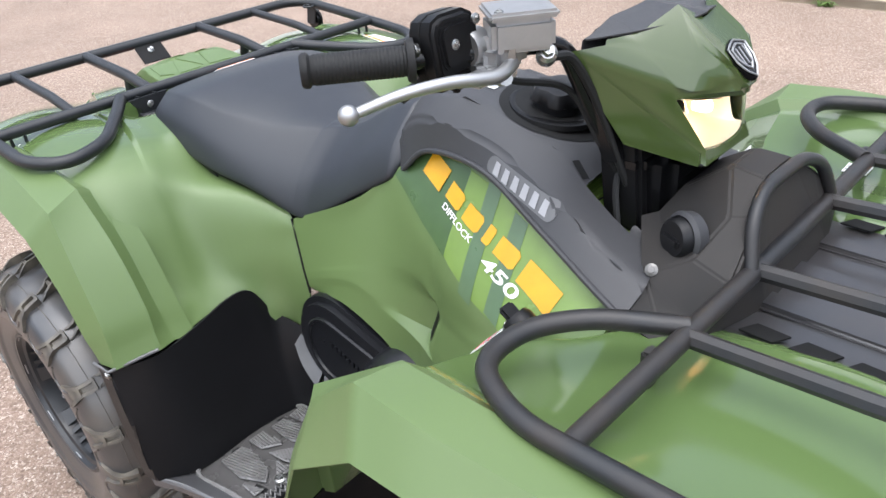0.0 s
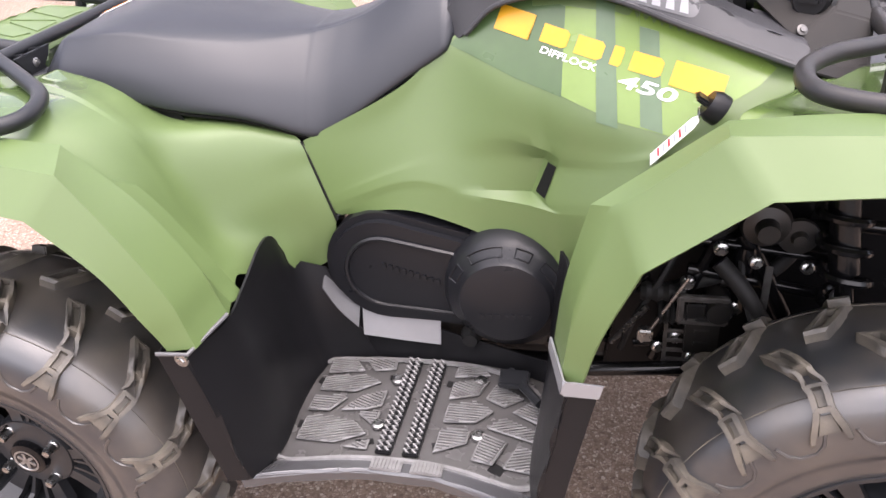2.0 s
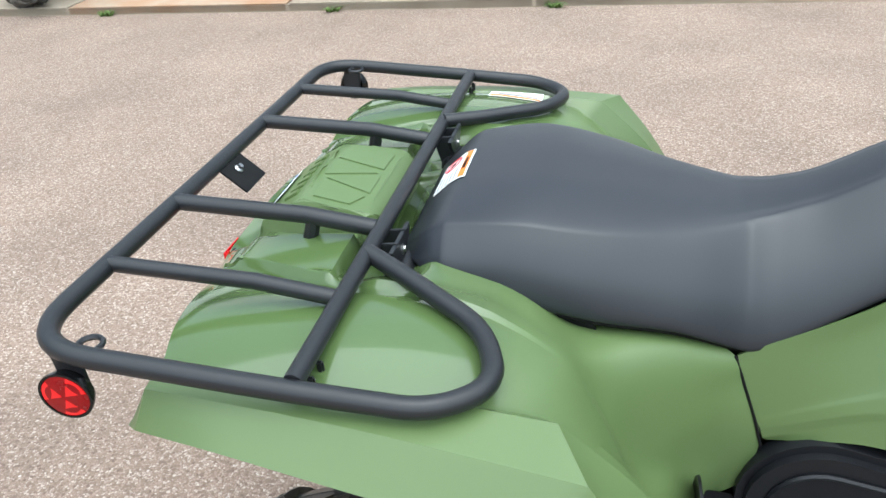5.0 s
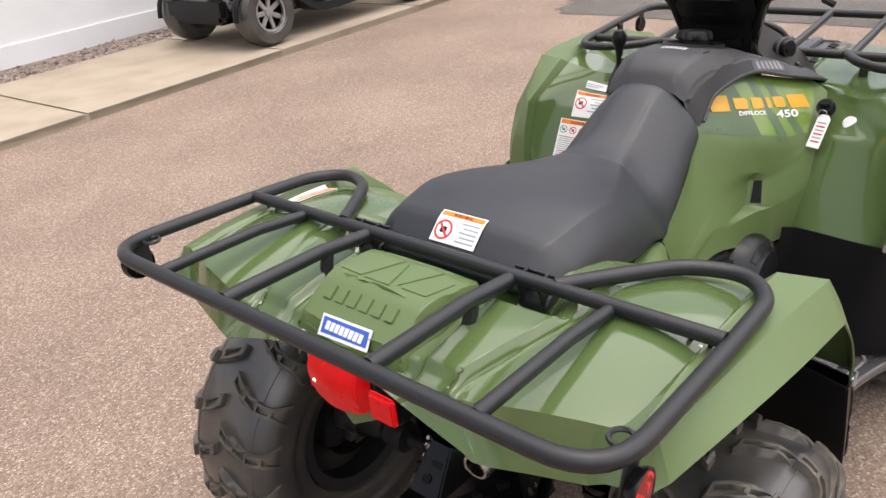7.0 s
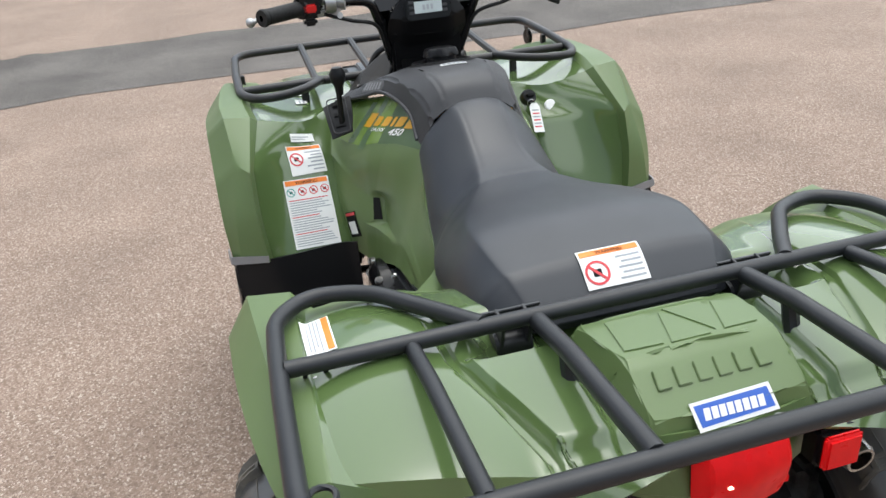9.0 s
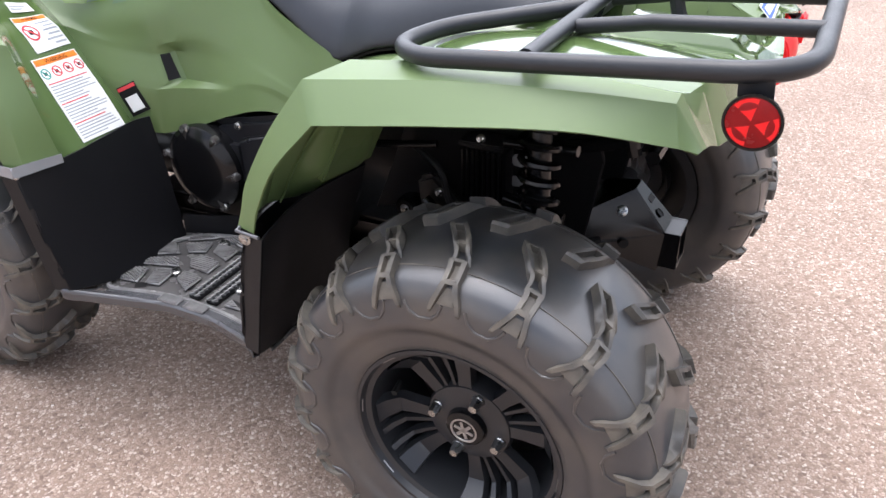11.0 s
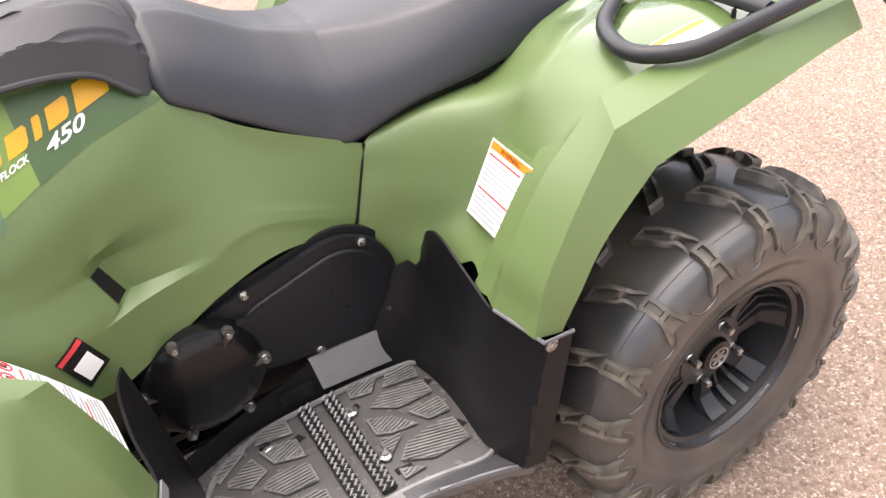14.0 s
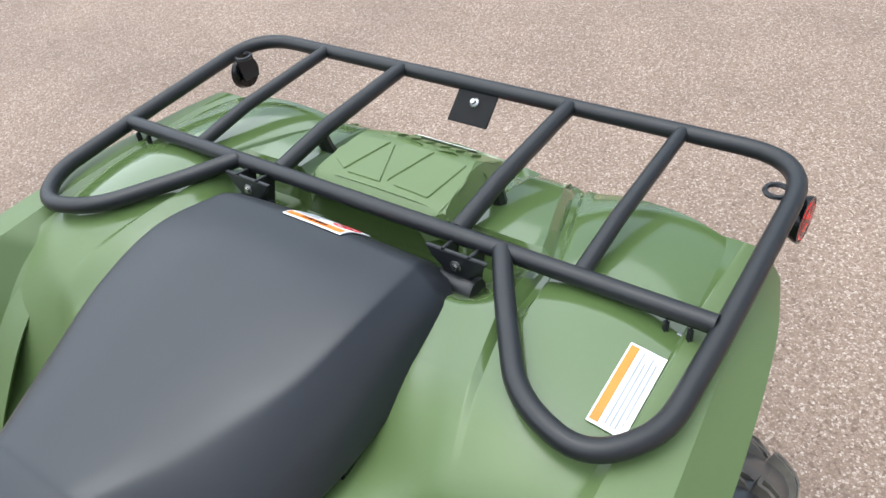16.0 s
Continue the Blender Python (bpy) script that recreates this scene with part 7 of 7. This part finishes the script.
def sticker(name, p, u, v, w, h, parent, label, heading=None, head_h=0.0, rows=8, icons=(), text="", tree=None, lift=.0015, base=None):
    """A thin label with its coloured heading and bars for the small print; p is its middle, set down on the panel of the tree."""
    m = frame3(p, u, v)
    if tree is not None:
        at, n = tree.find_nearest(Vector(p))[:2]
        n = n if n.dot(m.col[2].to_3d()) > 0 else -n
        v = Vector(v) - n * n.dot(Vector(v))
        m = frame3(at + n * lift, v.cross(n), v)

    def laid(bm):
        """Bends a flat piece over the panel below it."""
        bm = moved(bm, m)
        if tree is not None and lift <= .004:
            bmesh.ops.subdivide_edges(bm, edges=[e for e in bm.edges if e.calc_length() > w * .2], cuts=6)
            for q in bm.verts:
                hit = tree.ray_cast(q.co + n * .03, -n, .06)[0]
                if hit is not None:
                    q.co += n * (hit - at).dot(n)
        return bm
    if lift > .004:
        part("sticker_panel", moved(slab([(-w * .56, -h * .56), (w * .56, -h * .56), (w * .56, h * .56), (-w * .56, h * .56)], -lift * 2.5, -.0002, .003), m), green, parent)
    film = bmesh.new()
    bmesh.ops.create_grid(film, x_segments=8, y_segments=8, size=.5)
    for q in film.verts:
        q.co = (q.co.x * w, q.co.y * h, 0)
    top = bmesh.ops.extrude_face_region(film, geom=film.faces[:])
    bmesh.ops.translate(film, vec=(0, 0, .0012), verts=[q for q in top["geom"] if isinstance(q, bmesh.types.BMVert)])
    o = part(name, laid(film), base or white, parent, label)
    if heading:
        part("heading", laid(box(0, h / 2 - head_h / 2 - .002, .0016, w * .94, head_h, .0006, 0)), heading, o)
    if text:
        t = letters(text, head_h * .95, .0002, 0, 0)
        tw = max(q.co.x for q in t.verts)
        part("lettering", laid(moved(t, Matrix.Translation((-tw / 2, h / 2 - head_h * .92 - .001, .0022)))), print_black, o)
    y = h / 2 - head_h - .006
    for k, ic in enumerate(icons):
        r = w / (2.6 * max(len(icons), 2))
        cx = -w / 2 + w * (k + .5) / len(icons) if len(icons) > 1 else -w * .28
        cy = y - r * 1.2
        part("ring", laid(moved(lathe([(r, 0), (r, .0008), (r * .8, .0008), (r * .8, 0)], 24, "Z"), Matrix.Translation((cx, cy, .0012)))), ic, o)
        part("slash", laid(moved(box(0, 0, 0, r * 1.7, r * .22, .0008, 0), Matrix.Translation((cx, cy, .0016)) @ Matrix.Rotation(-.8, 4, "Z"))), ic, o)
        part("blot", laid(moved(box(0, 0, 0, r * .7, r * .6, .0006, 0), Matrix.Translation((cx, cy, .0015)))), print_black, o)
    if len(icons) > 1:
        y -= w / (2.6 * len(icons)) * 2.8
    rnd = random.Random(int(w * 9999))
    step = max((y + h / 2 - .004) / max(rows, 1), .001)
    for k in range(rows):
        L = w * rnd.uniform(.55, .9) * (.55 if len(icons) == 1 else 1)
        part("bar", laid(box((w * .9 - L) * (.5 if len(icons) == 1 else -.5), y - (k + .5) * step, .0015, L, step * .38, .0005, 0)), print_red if k % 7 == 0 and rows > 8 else print_grey, o)
    return o


sticker("seat_sticker", (-.6185, .008, .884), (0, -1, 0), (.81, 0, .58), .096, .06, seat, "white warning sticker with an orange heading", orange, .009, 5, (print_red,), "WARNING", seat_tree)
sticker("warning_sticker", (.283, .352, .663), (.16, -.98, -.04), (.42, 0, .9), .113, .172, front_fenders[1], "tall white warning sticker with red rings", orange, .012, 20, (print_teal, print_red, print_red, print_red), "WARNING", front_trees[1])
sticker("age_sticker", (.352, .338, .783), (.1, -.98, 0), (.55, .05, .8), .09, .074, front_fenders[1], "white warning sticker with one ring", orange, .009, 6, (print_red, ), "WARNING", front_trees[1])
sticker("small_sticker", (.392, .332, .828), (.1, -.98, 0), (.6, 0, .8), .062, .022, front_fenders[1], "small pale sticker", None, 0, 2, tree=front_trees[1])
at, n = flank_trees[1].find_nearest(Vector((.25, .266, .623)))[:2]
n = n if n.y > 0 else -n
up = Vector((.35, .1, .9)) - n * n.dot(Vector((.35, .1, .9)))
cs_at = frame3(at + n * .0022, up.cross(n), up)
cs = sticker("code_sticker", (.25, .266, .623), (.3, -.95, 0), (.35, .1, .9), .042, .064, flanks[1], "small black-edged sticker with a red heading and a white field", print_red, .007, 0, tree=flank_trees[1], base=print_black)
part("white_field", moved(slab([(-.014, -.024), (.014, -.024), (.014, .008), (-.014, .008)], .0012, .0022, 0), cs_at), white, cs)
leg_plane = frame3((-.338, .342, .672), (.0125, .117, .0055), (-.0545, .008, .1075))
part("sticker_panel", moved(slab([(-.064, -.066), (.064, -.066), (.064, .066), (-.064, .066)], -.016, -.0003, .003), leg_plane), green, rear_fender)
sticker("tyre_sticker", (-.338, .342, .672), (.0125, .117, .0055), (-.0545, .008, .1075), .118, .12, rear_fender, "white warning sticker with an orange heading", orange, .012, 13, (), "WARNING")
sticker("load_sticker", (-.59, .427, .848), (-1, 0, 0), (0, -1, 0), .105, .04, rear_fender, "white load sticker with an orange edge", orange, .009, 4, tree=rear_tree)
sticker("deck_sticker", (-.58, -.40, .842), (.1, .99, 0), (.99, -.1, -.05), .04, .1, rear_fender, "pale sticker on the fender deck", None, 0, 4, tree=rear_tree)
sticker("rack_sticker", (.695, .305, .865), (1, 0, 0), (0, 1, .1), .1, .04, front_fenders[1], "white load sticker under the front rack", orange, .008, 3, tree=front_trees[1])
sticker("rack_sticker", (.592, .315, .855), (1, 0, 0), (0, 1, .1), .035, .03, front_fenders[1], "small white sticker under the front rack", None, 0, 2, tree=front_trees[1])

# ---- parked vehicles along the wall ----
def road_wheel(parent, x, y, r, w, face):
    """A small road wheel with a bright spoked cover; face is the side that looks out."""
    h = w / 2
    prof = [(r * .55, -h * .8), (r * .62, -h), (r * .9, -h), (r, -h * .55), (r, h * .55), (r * .9, h), (r * .62, h), (r * .55, h * .8)]
    place = Matrix.Translation((x, y, r)) @ (Matrix.Identity(4) if face > 0 else Matrix.Rotation(math.pi, 4, "Z"))
    wh = part("wheel", lathe(prof, 40), rubber, parent, "black tyre on a bright spoked rim", place=place)
    part("rim", lathe([(0, h * .3), (r * .5, h * .2), (r * .55, h * .8), (r * .58, h * .85), (r * .58, h * .7)], 32), gloss_black, wh)
    for k in range(7):
        part("spoke", moved(box(r * .3, h * .55, 0, r * .5, .02, r * .15, .006), Matrix.Rotation(k * math.tau / 7, 4, "Y")), alloy, wh)
    part("hub", lathe([(0, h * .8), (r * .14, h * .75), (r * .16, h * .4)], 20), alloy, wh)
    part("rim_ring", lathe([(r * .57, h * .82), (r * .57, h * .92), (r * .51, h * .9), (r * .5, h * .7)], 36), alloy, wh)


def golf_cart(x, y, paint, label):
    """A four-seat golf cart, nose towards -x: body, skirts, seats, canopy posts and roof."""
    cart = tagged(new("golf_cart"), label, "golf cart", "golf carts on the apron")
    cart.matrix_basis = KERB @ Matrix.Translation((x, y, .06))
    W = .56
    NOSE = [[(-.62, W * .7, .36), (-.62, W * .4, .33), (-.62, 0, .33)], [(-.66, W * .8, .52), (-.68, W * .4, .50), (-.70, 0, .50)], [(-.55, W * .85, .66), (-.55, W * .4, .72), (-.55, 0, .74)],
            [(-.25, W * .92, .74), (-.2, W * .4, .86), (-.2, 0, .88)], [(.1, W * .95, .78), (.12, W * .4, .96), (.12, 0, .97)], [(.16, W * .95, .40), (.18, W * .4, .40), (.18, 0, .40)]]
    body = part("front_cowl", sheet(both(NOSE), 5, 5, (), (), .006), paint, cart, "glossy moulded nose panel")
    part("bumper", join(box(-.67, 0, .36, .10, W * 1.5, .22, .05), box(-.60, 0, .27, .2, W * 1.2, .1, .03)), plastic, cart)
    for s in (1, -1):
        arch = tube(line([(-.38 + .33 * math.cos(a), s * (W + .0), .26 + .31 * math.sin(a)) for a in [math.pi * k / 8 for k in range(9)]], 2), .022, 8)
        part("wheel_arch", arch, plastic, cart)
        sill = sheet([[(-.06, s * (W + .02), .42), (.3, s * (W + .03), .24), (1.2, s * (W + .03), .28)], [(-.04, s * (W + .03), .34), (.3, s * (W + .04), .17), (1.2, s * (W + .04), .20)], [(0, s * W * .8, .3), (.3, s * W * .8, .16), (1.2, s * W * .8, .18)]], 4, 4, (1,), (), .006)
        part("sill", sill, plastic, cart)
        quarter = sheet([[(.62, s * W, .30), (.95, s * (W + .02), .32), (1.32, s * (W + .02), .36)], [(.60, s * W, .62), (.95, s * (W + .02), .64), (1.98, s * (W + .01), .62)], [(.66, s * W * .9, .72), (.95, s * W * .92, .74), (2.0, s * W * .9, .72)]], 4, 4, (1,), (), .006)
        part("rear_quarter", quarter, paint, cart)
        part("dash_side", box(.36, s * W * .95, .52, .46, .03, .36, .03), plastic, cart)
        for wx in (-.38, 1.62):
            road_wheel(cart, wx, s * (W - .03), .285, .22, s)
        for px, pz in ((.08, .95), (1.05, .75)):
            part("canopy_post", tube([(px, s * W * .85, pz), (px + .1, s * W * .8, 1.85)], .016, 8), plastic, cart)
    part("floor_pan", box(.5, 0, .24, 1.5, W * 1.7, .04, .01), plastic, cart)
    for sx in (.75, 1.35):
        part("seat", join(box(sx, 0, .76, .46, W * 1.6, .12, .04), box(sx + .26, 0, .98, .10, W * 1.6, .40, .04)), vinyl, cart)
    part("canopy", box(.62, 0, 1.88, 1.6, W * 2.05, .06, .03), cart_white, cart)
    part("steering_wheel", tube([(.36 + .05 * math.cos(a), -.25 + .17 * math.cos(a), .98 + .17 * math.sin(a)) for a in [k * math.tau / 20 for k in range(20)]], .013, 8, closed=True), plastic, cart)
    part("windscreen_frame", tube([(.1, W * .8, .95), (.2, W * .78, 1.8), (.2, -W * .78, 1.8), (.1, -W * .8, .95)], .012, 8), plastic, cart)
    return cart


golf_cart(3.13, .82, cart_white, "white golf cart with bright rims parked on the apron")
golf_cart(6.05, .85, cart_red, "maroon golf cart with bright rims parked on the apron")


far_lugs = {}


def parked_quad(x, y, turn, paint, label, strap=False):
    """A plainer quad bike seen only from below the rack: wheels, arms, bash plate, fenders and seat."""
    q = tagged(new("parked_quad_bike"), label, "quad bike", "quad bikes on the apron")
    q.matrix_basis = KERB @ Matrix.Translation((x, y, .055)) @ Matrix.Rotation(turn, 4, "Z") @ Matrix.Scale(1.1, 4)
    b = part("body", join(box(0, 0, .52, 1.1, .26, .34, .08), box(0, 0, .34, 1.3, .24, .06, .02)), dark_iron, q)
    for sx in (.64, -.64):
        for s in (1, -1):
            R = .325
            body = tyre_mesh(R, .24)
            place = Matrix.Translation((sx, s * .44, R)) @ (Matrix.Identity(4) if s > 0 else Matrix.Rotation(math.pi, 4, "Z"))
            w = part("wheel", lathe([(0, .06), (.05, .06), (.07, .03), (.07, -.1)], 20), rim_black, q, "wheel with a knobbly tyre", place=place)
            part("tyre", body, rubber, w, split=60)
            for side in (1, -1):
                first = side not in far_lugs
                if first:
                    far_lugs[side] = part("tread_lug", tread_lug_mesh(R, .24, side), lug_rubber, w, place=Matrix.Rotation(.5 * (side < 0) * math.tau / 14, 4, "Y"), split=25).data
                for k in range(14):
                    if first and k == 0:
                        continue
                    lug = new("tread_lug", far_lugs[side])
                    lug.parent = w
                    lug.matrix_basis = Matrix.Rotation((k + .5 * (side < 0)) * math.tau / 14, 4, "Y")
            part("rim", lathe([(.172, .1), (.16, .1), (.15, .06), (.145, -.1)], 32), rim_black, w)
            for k in range(8):
                part("spoke", spoke(k * math.tau / 8, .014, .02, .05, .09), rim_black, w)
            part("arm", join(tube([(sx + .1, s * .1, .42), (sx, s * .36, .34)], .016, 8), tube([(sx - .1, s * .1, .36), (sx, s * .36, .30)], .016, 8), tube([(sx, s * .16, .75), (sx, s * .32, .36)], .028, 10)), dark_iron, q)
            fen = sheet([[(sx - .36, s * .5, .66), (sx - .36, s * .2, .74)], [(sx - .15, s * .56, .80), (sx - .15, s * .2, .88)], [(sx + .15, s * .56, .82), (sx + .15, s * .2, .88)], [(sx + .38, s * .48, .74), (sx + .38, s * .2, .80)]], 4, 3, (), (), .004)
            part("fender", fen, paint, q)
    part("seat", box(-.15, 0, .86, .75, .30, .12, .05), vinyl, q)
    part("handlebar", tube(rounded([(.28, .38, 1.14), (.38, .15, 1.13), (.42, .08, .95), (.42, -.08, .95), (.38, -.15, 1.13), (.28, -.38, 1.14)], .04), .012, 10), gloss_black, q)
    for sx in (.75, -.75):
        part("rack", join(tube(rounded([(sx - .22, -.4, .94), (sx - .22, .4, .94), (sx + .22, .4, .94), (sx + .22, -.4, .94)], .06, 5, True), .012, 8, closed=True), *[tube([(sx - .22, y, .94), (sx + .22, y, .94)], .009, 8) for y in (-.2, 0, .2)]), powder, q)
    if strap:
        part("winch_strap", join(box(.84, 0, .40, .06, .16, .09, .015), box(.89, 0, .30, .004, .03, .2, .001), box(.89, 0, .19, .01, .022, .04, .003)), print_red, q, "red winch strap")
    return q


parked_quad(-5.48, .90, radians(-33), gloss_black, "black quad bike with a red winch strap on the apron", True)
parked_quad(-2.79, 1.0, radians(-25), gloss_black, "black quad bike with knobbly tyres on the apron")
